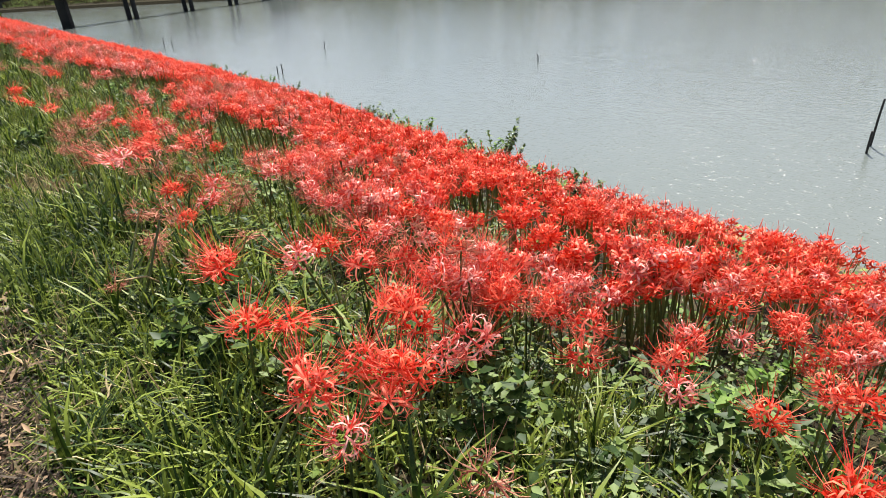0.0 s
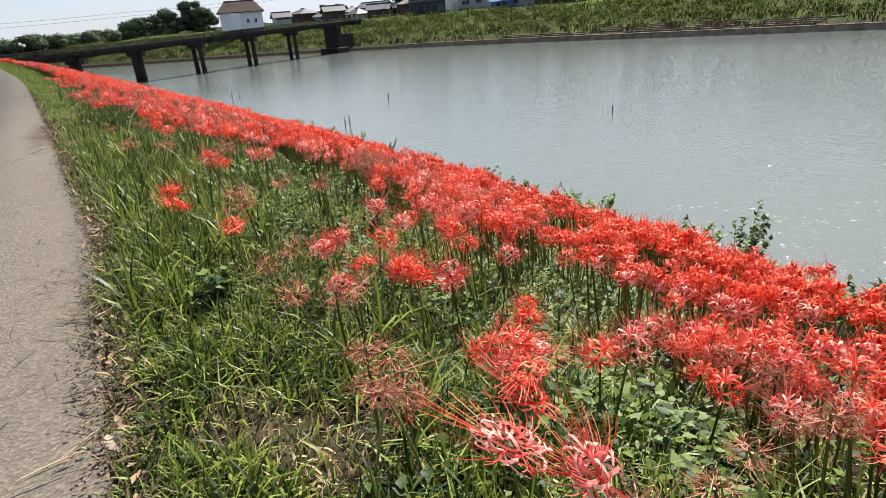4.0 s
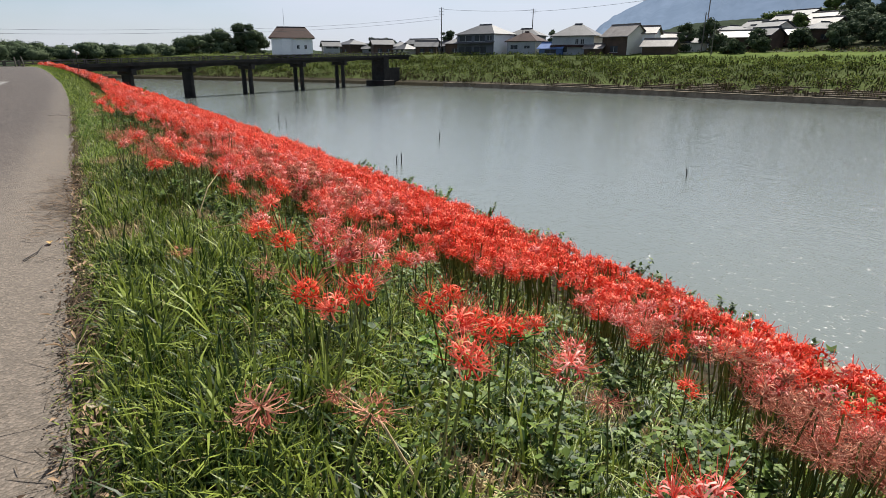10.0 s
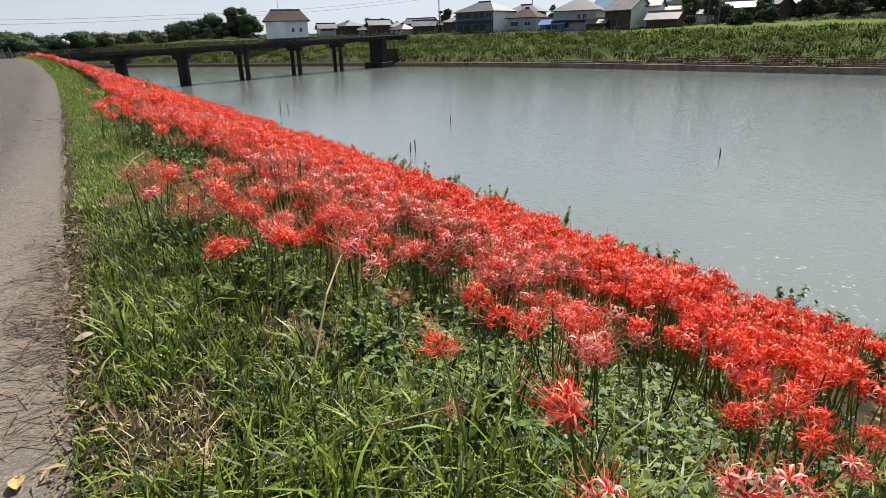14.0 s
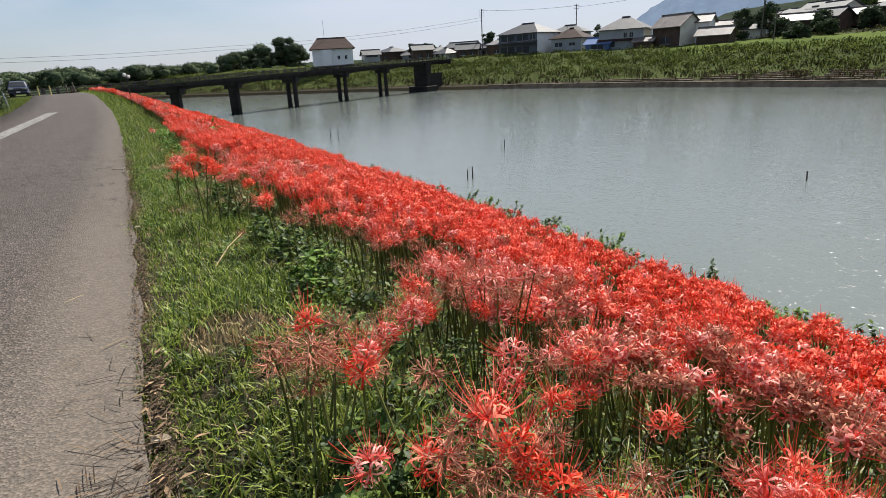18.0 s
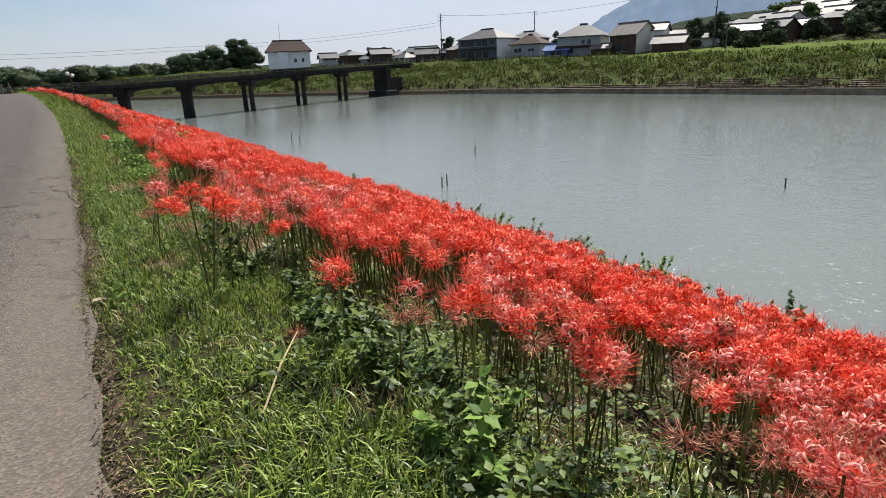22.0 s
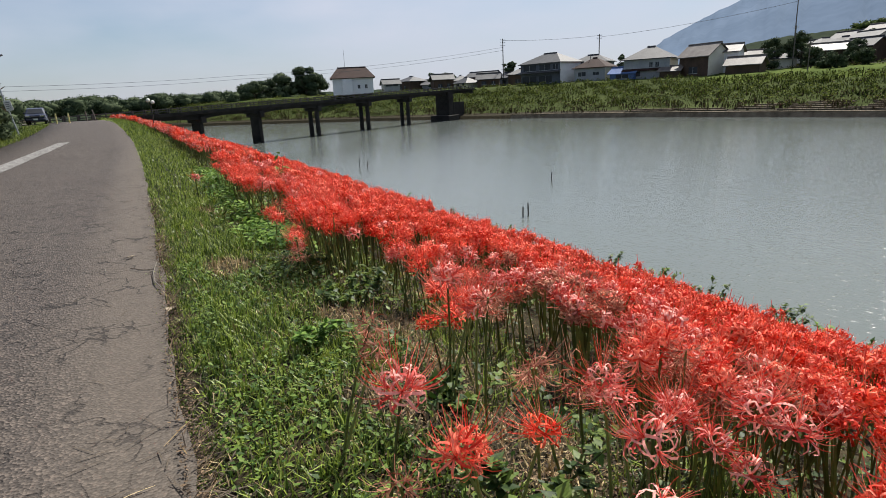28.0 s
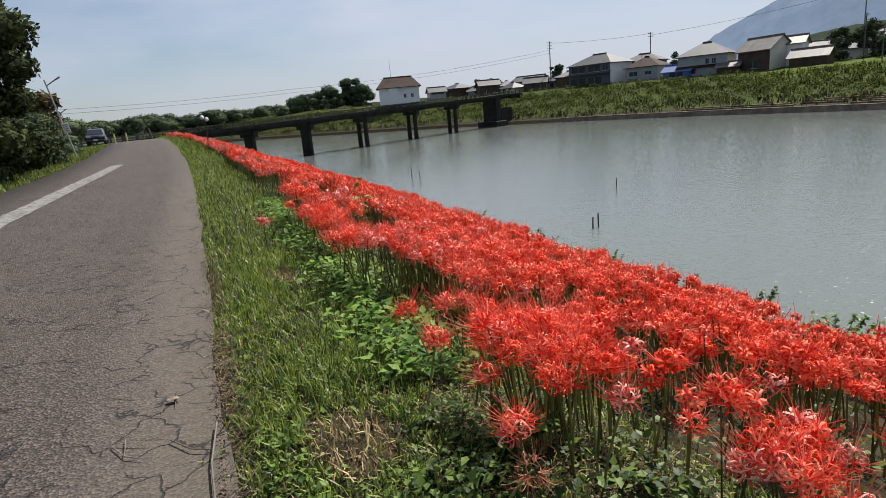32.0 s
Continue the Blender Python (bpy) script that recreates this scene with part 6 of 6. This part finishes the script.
for i, (pu, py, ph, sp) in enumerate([(0.86, 5.55, 0.26, 0.26), (1.02, 5.3, 0.24, 0.22), (1.05, 6.3, 0.22, 0.22), (1.0, 7.7, 0.22, 0.2), (1.0, 3.2, 0.24, 0.22), (1.25, 1.7, 0.22, 0.22), (0.98, 8.5, 0.2, 0.2), (1.1, 4.4, 0.22, 0.2), (0.95, 4.0, 0.22, 0.24), (1.0, 3.6, 0.24, 0.24), (1.15, 3.3, 0.2, 0.22), (0.85, 4.9, 0.2, 0.2), (1.2, 2.95, 0.22, 0.22)]):
    leafy_plant(pu, py, ph, sp, 150, 0.06, "dark leafy weed at the foot of the flowers", 340 + i, M_LEAF)
for i, (pu, py, ph, sp, bright) in enumerate([(0.54, -11.33, 0.2, 0.2, 0), (0.75, -11.2, 0.2, 0.2, 0), (1.08, -12.2, 0.24, 0.26, 0), (1.5, -12.5, 0.24, 0.28, 0), (1.85, -12.3, 0.26, 0.3, 1), (2.6, -12.3, 0.26, 0.35, 1), (3.1, -11.9, 0.24, 0.35, 1),
                                              (1.62, -6.74, 0.26, 0.26, 0), (0.52, -7.7, 0.2, 0.2, 0), (1.91, -3.41, 0.26, 0.28, 1), (1.6, -3.9, 0.26, 0.26, 1), (2.2, -5.23, 0.28, 0.3, 0), (1.95, -4.7, 0.24, 0.26, 0)]):
    leafy_plant(pu, py, ph, sp, 210, 0.055, "leafy broad-leaved weed among the lily stalks", 360 + i, M_LEAF2 if bright else M_LEAF)
for i, (pu, py, ph, sp, bright) in enumerate([(2.6, -4.2, 0.26, 0.3, 0), (3.1, -3.8, 0.28, 0.32, 0), (0.9, -0.66, 0.24, 0.26, 0), (0.7, -0.5, 0.22, 0.2, 0), (1.1, -1.2, 0.24, 0.26, 0), (1.4, -2.0, 0.24, 0.28, 0), (0.64, 0.5, 0.2, 0.24, 0), (0.95, 0.45, 0.2, 0.22, 0),
                                              (1.12, 3.81, 0.22, 0.26, 0), (1.2, 7.91, 0.24, 0.26, 0), (0.64, 7.02, 0.14, 0.2, 1), (2.3, -3.4, 0.22, 0.3, 1)]):
    leafy_plant(pu, py, ph, sp, 210, 0.052, "leafy broad-leaved weed among the lily stalks", 380 + i, M_LEAF2 if bright else M_LEAF)
leafy_plant(2.05, 14.4, 0.85, 0.12, 30, 0.16, "tall leafy weed standing above the flowers", 331)

# far bank growth
def far_growth():
    n = 18000
    y = RNG.uniform(26, 325, n)
    s = RNG.uniform(2.4, 30, n)
    x = far_x(y) + s
    z = far_z(s, y) - 0.1
    clumpy = hash_noise(s, y, 0.55, 1.0) + 0.5 * hash_noise(s, y, 1.7, 3.0)
    h = RNG.uniform(0.4, 0.9, n) * np.clip(0.85 + 0.65 * clumpy, 0.25, 1.9)
    tpl = gather([placed(blade_template(1, 0.5), np.zeros((5, 3)), np.arange(5) * 1.256, np.array([0.3, 0.5, 0.2, 0.6, 0.4]), np.array([[0.3, 1, 1]] * 5))])
    V, F = placed(tpl, np.stack([x, y, z], 1), RNG.uniform(0, 6.28, n), RNG.normal(0, 0.15, n), h)
    dry = np.repeat(RNG.uniform(size=n) < np.interp(s, [1, 7, 12, 30], [0.95, 0.75, 0.22, 0.1]), len(tpl[1]))
    tagged(soup("bank_growth", V, F, [M_BANK, M_BANKDRY], dry.astype(int)), "rank green weeds covering the far river bank", "weeds", kind="stuff")


far_growth()


def far_scrub():
    rng = np.random.default_rng(77)
    n = 3000
    y = rng.uniform(26, 320, n)
    s = np.where(rng.uniform(size=n) < 0.8, 5.0 + 24 * rng.uniform(size=n) ** 0.8, np.where(y < 120, rng.uniform(50, 62, n), rng.uniform(28, 44, n)))
    keep = (hash_noise(s, y, 0.4, 2.0) > -0.35) | (s > 45)
    y, s = y[keep], s[keep]
    n = len(y)
    r = rng.uniform(0.5, 1.5, n)
    C = np.stack([far_x(y) + s, y, far_z(s, y) + 0.15], 1)
    V, F = leaf_cloud(C, np.stack([r, r, r * 0.7], 1), 80000, 0.23, rng)
    s_of = V[0::4, 0] - far_x(V[0::4, 1])
    brown = rng.uniform(size=len(s_of)) < np.where(s_of > 48, 0.6, np.interp(s_of, [4, 9, 15], [0.8, 0.35, 0.06]))
    tagged(soup("bank_scrub", V, F, [M_BANK, M_BANKDRY], np.tile(brown, 2).astype(int)), "tangled green scrub on the far river bank", "shrubs", kind="stuff")


far_scrub()


# ---- small things ----
def stake(x, y, top, lean, label):
    ob = part("stake", rod([(0, 0, -8.6 - WATER_Z), (lean * 0.5, 0, top * 0.6), (lean, 0, top)], [0.05, 0.045, 0.04], 7), M_STICK)
    ob.location = (x, y, WATER_Z)
    return tagged(ob, label, "stake", "stakes in the river")


stake(21.0, 35.2, 0.72, 0.03, "dark wooden stake standing in the water")
stake(21.5, 35.3, 0.88, -0.02, "dark wooden stake standing in the water")
stake(36.9, 20.2, 0.6, -0.1, "dark crooked stake standing in the water")
stake(31.7, 46.4, 0.75, 0.06, "thin dark stake standing in the water")
stake(27.0, -6.2, 0.9, 0.05, "dark wooden stake standing in the water")
stake(28.0, -6.0, 1.9, 0.3, "tall leaning stake standing in the water")
stake(21.3, 68.8, 1.3, 0.05, "thin dark stake standing in the water")
stake(22.3, 68.9, 0.9, 0.0, "thin dark stake standing in the water")


def coping():
    """Concrete kerb along the top of the near river wall, in lengths."""
    root = tagged(new("coping"), "pale concrete kerb stones at the top of the river wall", "kerb", kind="structure")
    for y0 in np.arange(-24, 40, 2.0):
        bm = bmesh.new()
        r = []
        for y in (y0, y0 + 1.97):
            u = float(crest_u(y)) + 2.05
            x, z = u + float(edge_x(y)), float(near_z(u, y))
            r.append([bm.verts.new((x + dx, y, z + dz)) for dx, dz in ((-0.15, -0.35), (0.2, -0.35), (0.2, 0.1), (0.17, 0.13), (-0.12, 0.13), (-0.15, 0.1))])
        for i in range(6):
            bm.faces.new((r[0][i], r[0][(i + 1) % 6], r[1][(i + 1) % 6], r[1][i]))
        bm.faces.new(r[0][::-1])
        bm.faces.new(r[1])
        part("kerb_stone", bm, M_CONCRETE, root)


coping()


def parked_car(x, y, z, yaw):
    root = tagged(new("car"), "dark blue hatchback parked at the roadside, facing this way", "car")
    root.matrix_world = pose(x, y, z, 0, 0, yaw)
    W = 0.8
    # body: side outline drawn out across the width, pinched at the roof
    side = [(-1.85, 0.32), (-1.9, 0.62), (-1.78, 0.84), (-0.95, 0.98), (-0.45, 1.42), (0.2, 1.52), (1.2, 1.48), (1.62, 1.02), (1.85, 0.9), (1.86, 0.34)]
    bm = bmesh.new()
    rings = []
    for sx in (-1, -0.86, 0.86, 1):
        ring = []
        for (yy, zz) in side:
            k = 1.0 if zz < 1.0 else 0.82
            inset = 0.04 if abs(sx) == 1 else 0.0
            ring.append(bm.verts.new((sx * W * k, yy * (1 - inset * 0.4), zz - inset * (zz > 0.5))))
        rings.append(ring)
    n = len(side)
    for a, b in zip(rings, rings[1:]):
        for i in range(n):
            bm.faces.new((a[i], a[(i + 1) % n], b[(i + 1) % n], b[i]))
    bm.faces.new(rings[0][::-1])
    bm.faces.new(rings[-1])
    bmesh.ops.recalc_face_normals(bm, faces=bm.faces)
    part("body", bm, M_CAR, root)

    def pane(name, q, mat):
        bm = bmesh.new()
        f = bm.faces.new([bm.verts.new(c) for c in q])
        ext = bmesh.ops.extrude_face_region(bm, geom=[f])
        nrm = (Vector(q[1]) - Vector(q[0])).cross(Vector(q[2]) - Vector(q[0])).normalized()
        bmesh.ops.translate(bm, verts=[v for v in ext["geom"] if isinstance(v, bmesh.types.BMVert)], vec=nrm * 0.015)
        return part(name, bm, mat, root)

    pane("windscreen", [(-0.62, -0.93, 1.0), (0.62, -0.93, 1.0), (0.52, -0.5, 1.39), (-0.52, -0.5, 1.39)], M_DARKGLASS)
    for sx in (-1, 1):
        q = [(sx * 0.668, -0.75, 1.03), (sx * 0.668, 1.45, 1.03), (sx * 0.66, 1.15, 1.4), (sx * 0.66, -0.35, 1.4)]
        pane("side_window", q if sx > 0 else q[::-1], M_DARKGLASS)
        part("headlight", boxed(sx * 0.55 - 0.18, sx * 0.55 + 0.18, -1.9, -1.78, 0.66, 0.83, 0.03), M_CHROME, root)
        part("door_mirror", boxed(sx * 0.86 - 0.09, sx * 0.86 + 0.09, -0.72, -0.62, 0.98, 1.12, 0.03), M_CAR, root)
        for yy in (-1.2, 1.2):
            wh = part("wheel", rod([(sx * 0.62, yy, 0.3), (sx * 0.81, yy, 0.3)], [0.3, 0.3], 18), M_BLACK, root)
            part("rim", rod([(sx * 0.8, yy, 0.3), (sx * 0.825, yy, 0.3)], [0.19, 0.17], 14), M_CHROME, wh)
    part("grille", boxed(-0.32, 0.32, -1.93, -1.86, 0.62, 0.76, 0.02), M_BLACK, root)
    part("bumper", boxed(-0.76, 0.76, -1.96, -1.8, 0.3, 0.52, 0.05), M_CAR, root)
    part("number_plate", boxed(-0.17, 0.17, -1.98, -1.955, 0.4, 0.55), M_REDLAMP, root)


parked_car(-9.1, 72.0, float(crest(60)) - 0.03, 4)


def globe_lamp(x, y, z, h):
    root = tagged(new("street_lamp"), "low dark lamp post with two white globes", "street lamp")
    root.location = (x, y, z)
    part("post", rod([(0, 0, -0.3), (0, 0, h - 0.1)], [0.035, 0.03], 8), M_STICK, root)
    part("arm", rod([(-0.16, 0, h - 0.12), (0, 0, h - 0.16), (0.16, 0, h - 0.12)], [0.02] * 3, 6), M_STICK, root)
    for sx, dz in ((-0.09, 0.05), (0.1, -0.05)):
        bm = bmesh.new()
        bmesh.ops.create_uvsphere(bm, u_segments=14, v_segments=9, radius=0.1, matrix=Matrix.Translation((sx, 0, h + dz)))
        for f in bm.faces:
            f.smooth = True
        part("globe", bm, M_LAMPGLASS, root)


globe_lamp(0.42, 37.8, float(ground_z(0.42, 37.8)), 1.66)


def guide_post(x, y, h, mat, label, lean=0.0):
    ob = part("guide_post", rod([(0, 0, -0.2), (lean * 0.6, 0, h * 0.7), (lean, 0, h)], [0.07, 0.07, 0.05], 8), mat)
    ob.location = (x, y, float(ground_z(x, y)))
    return tagged(ob, label, "post", "posts at the bend")


guide_post(-6.9, 66.0, 0.9, M_YELLOW, "short yellow guide post at the bend")
guide_post(-6.0, 66.5, 0.9, M_YELLOW, "short yellow guide post at the bend")
guide_post(-4.9, 70.0, 1.0, M_WOOD, "weathered grey post at the bend")
guide_post(-4.2, 70.5, 1.1, M_WOOD, "leaning weathered grey post at the bend", -0.18)


def sign_post(x, y, z):
    root = tagged(new("sign_post"), "leaning steel lamp pole with a pale notice board", "sign post")
    root.matrix_world = pose(x, y, z, 0, -9, 0)
    part("pole", rod([(0, 0, -0.5), (0, 0, 4.2)], [0.05, 0.04], 8), M_STEEL, root)
    part("lamp_arm", rod([(0, 0, 3.9), (0.35, 0, 4.05), (0.75, 0, 4.2)], [0.03, 0.03, 0.05], 6), M_STEEL, root)
    bd = part("board", boxed(-0.08, 0.26, -0.09, -0.06, 1.35, 1.9, 0.01), M_SIGN, root)
    for k in range(4):
        part("lettering", boxed(-0.03, 0.2 - 0.04 * (k % 2), -0.094, -0.09, 1.78 - 0.1 * k, 1.81 - 0.1 * k), M_WIRE, bd)


sign_post(-6.3, 44.0, float(ground_z(-6.3, 44.0)))


# ---- litter on the road's edge ----
def litter():
    rng = np.random.default_rng(55)
    # dark dry stalks lying on the asphalt and along the margin
    n = 5200
    y = rng.uniform(-13, 13, n)
    u = rng.normal(0.05, 0.07, n) - (rng.uniform(size=n) < 0.12) * rng.uniform(0, 0.5, n)
    keep = hash_noise(u, y, 1.1, 0.5) + rng.normal(0, 0.3, n) > np.interp(y, [-6, -3, 2], [-0.35, 0.25, 0.45])
    u, y = u[keep], y[keep]
    x = u + edge_x(y)
    z = np.where(u < 0.0, 0.014, ground_z(x, y) + 0.02)
    tpl = strip([[0, 0, 0], [0.08, 0.33, 0.04], [0.02, 0.66, 0.05], [-0.1, 1, 0.0]], [0.5, 1, 1, 0.4], [1, 0, 0])
    ln = rng.uniform(0.04, 0.2, len(u))
    V, F = placed(tpl, np.stack([x, y, z], 1), rng.uniform(0, 6.28, len(u)), rng.normal(0, 0.03, len(u)), np.stack([rng.uniform(0.002, 0.006, len(u)), ln, ln * 0.4], 1))
    dark = rng.uniform(size=len(u)) < np.where(u < -0.02, 0.97, 0.8)
    tagged(soup("litter", V, F, [M_BARK, M_STRAW], np.repeat(dark.astype(int) * -1 + 1, 6)), "dry stalks and straw littering the road's edge", "litter", kind="stuff")


litter()


def dry_leaf(u, y, size, yaw, mat, label):
    bm = bmesh.new()
    rows = []
    for k in range(5):
        t = k / 4
        w = math.sin(math.pi * (0.12 + 0.82 * t)) * 0.32
        rows.append([bm.verts.new(((s * w) * size, (t - 0.5) * size, (0.10 * abs(s) + 0.06 * math.sin(5 * t)) * size)) for s in (-1, 0, 1)])
    for a, b in zip(rows, rows[1:]):
        for i in range(2):
            bm.faces.new((a[i], a[i + 1], b[i + 1], b[i]))
    ob = part("fallen_leaf", bm, mat)
    x = u + float(edge_x(y))
    ob.matrix_world = pose(x, y, 0.02 if u < 0 else float(ground_z(x, y)) + 0.03, 0, 0, yaw)
    return tagged(ob, label, "leaf", "fallen leaves")


M_YLEAF = surf("yellow_leaf", (0.26, 0.16, 0.055), (0.44, 0.3, 0.12), 20, 0.7)
M_PALELEAF = surf("bleached_leaf", (0.16, 0.125, 0.085), (0.3, 0.245, 0.175), 20, 0.8)
for i, (lu, ly, ls, mat) in enumerate([(-0.12, -1.55, 0.07, M_YLEAF), (0.0, -2.41, 0.06, M_PALELEAF), (-0.38, -2.22, 0.05, M_PALELEAF), (0.07, -0.6, 0.09, M_PALELEAF), (0.04, -5.9, 0.09, M_PALELEAF), (0.02, -8.4, 0.1, M_PALELEAF),
                                       (0.1, -9.3, 0.09, M_YLEAF), (0.05, 1.2, 0.08, M_PALELEAF), (0.06, 4.9, 0.09, M_PALELEAF), (0.03, 8.0, 0.09, M_PALELEAF), (0.08, -3.9, 0.1, M_PALELEAF), (0.1, -10.4, 0.09, M_PALELEAF), (-0.2, 9.5, 0.06, M_PALELEAF)]):
    dry_leaf(lu, ly, ls, 37 * i, mat, "curled dry leaf lying at the road's edge")


def dry_stalk(u, y, length, yaw, rise, label):
    """A withered flower stalk that has fallen over, with its shrivelled head."""
    x = u + float(edge_x(y))
    root = tagged(new("fallen_stalk"), label, "dry stalk")
    root.matrix_world = pose(x, y, float(ground_z(x, y)) + 0.03, 0, 0, yaw)
    part("stalk", rod([(0, 0, 0), (0, length * 0.5, rise * 0.7), (0, length, rise)], [0.0045, 0.004, 0.003], 6), M_STRAW, root)
    tpl = HI_DRY[0]
    hd = soup("withered_head", tpl[0] * 0.75, tpl[1], [M_DRY], parent=root)
    hd.location = (0, length, rise)


dry_stalk(0.5, 3.16, 0.43, -37, 0.12, "bleached dry lily stalk leaning over the grass")
dry_stalk(0.98, 1.22, 0.36, 122, 0.33, "pale lily stalk leaning out over the turf")
dry_stalk(0.83, -1.4, 0.42, -42, 0.34, "thick straw-coloured stalk leaning in the weeds")
dry_stalk(0.65, -1.9, 0.45, -110, 0.1, "bent dry stalk lying in the grass")
dry_stalk(0.9, -4.9, 0.24, 60, 0.36, "dry brown stalk leaning out of the grass")
dry_stalk(0.68, -10.74, 0.28, 130, 0.2, "dry brown stalk leaning out of the grass")


# ---- twigs and dead leaves at the road's edge ----
def twig(points, r, mat, label):
    pts = [(u + float(edge_x(y)), y, z) for u, y, z in points]
    c = Vector(pts[0])
    ob = part("twig", rod([Vector(p) - c for p in pts], [r] * (len(pts) - 1) + [r * 0.5], 6), mat)
    ob.location = c
    return tagged(ob, label, "twig", "twigs on the asphalt")


twig([(-0.02, 9.15, 0.03), (-0.05, 8.85, 0.025), (-0.045, 8.6, 0.025), (0.0, 8.35, 0.03)], 0.004, M_WOOD, "long pale bent stick along the asphalt edge")
twig([(-0.42, 9.2, 0.02), (-0.36, 9.08, 0.022), (-0.28, 9.02, 0.02)], 0.0025, M_WOOD, "thin grey forked twig lying on the asphalt")
twig([(-0.37, 9.22, 0.022), (-0.36, 9.08, 0.024)], 0.0025, M_WOOD, "thin grey forked twig lying on the asphalt")
twig([(-0.2, 9.12, 0.02), (-0.12, 9.0, 0.022), (-0.04, 8.95, 0.022)], 0.003, M_BARK, "thin brown twig lying on the asphalt")
twig([(-0.25, -1.9, 0.02), (-0.18, -1.75, 0.022), (-0.16, -1.6, 0.02)], 0.004, M_STICK, "thin dark twig lying on the asphalt")


def dead_growth():
    rng = np.random.default_rng(91)
    # withered stems swept onto the asphalt
    n = 520
    y = np.where(rng.uniform(size=n) < 0.7, rng.normal(0.1, 0.75, n), rng.normal(-0.7, 0.4, n))
    u = 0.05 - np.abs(rng.normal(0, 0.14, n))
    tpl = strip([[0, 0, 0], [0.08, 0.33, 0.04], [0.02, 0.66, 0.05], [-0.1, 1, 0.0]], [0.5, 1, 1, 0.4], [1, 0, 0])
    ln = rng.uniform(0.06, 0.2, n)
    V, F = placed(tpl, np.stack([u + edge_x(y), y, np.full(n, 0.022)], 1), rng.normal(1.4, 0.8, n), rng.normal(0, 0.05, n), np.stack([rng.uniform(0.003, 0.006, n), ln, ln * 0.5], 1))
    tagged(soup("dry_stems", V, F, [M_RUNNER]), "withered brown stems swept onto the asphalt", "litter", kind="stuff")
    # curled brown leaves in the margin
    n = 900
    y = -12.5 + 14.5 * rng.uniform(size=n)
    u = rng.normal(0.05, 0.05, n)
    x = u + edge_x(y)
    V, F = placed(LEAF, np.stack([x, y, ground_z(np.maximum(x, edge_x(y)), y) + rng.uniform(0.035, 0.06, n)], 1), rng.uniform(0, 6.28, n), rng.normal(0, 0.5, n), np.stack([rng.uniform(0.012, 0.04, n), rng.uniform(0.03, 0.09, n), rng.uniform(0.03, 0.12, n)], 1))
    tagged(soup("dead_leaves", V, F, [M_DEADLEAF]), "curled brown leaves gathered along the asphalt edge", "litter", kind="stuff")


M_DEADLEAF = surf("dead_leaf", (0.05, 0.032, 0.02), (0.3, 0.205, 0.125), 8, 0.8, island=0.9, trans=0.1, spec=0.15)
dead_growth()
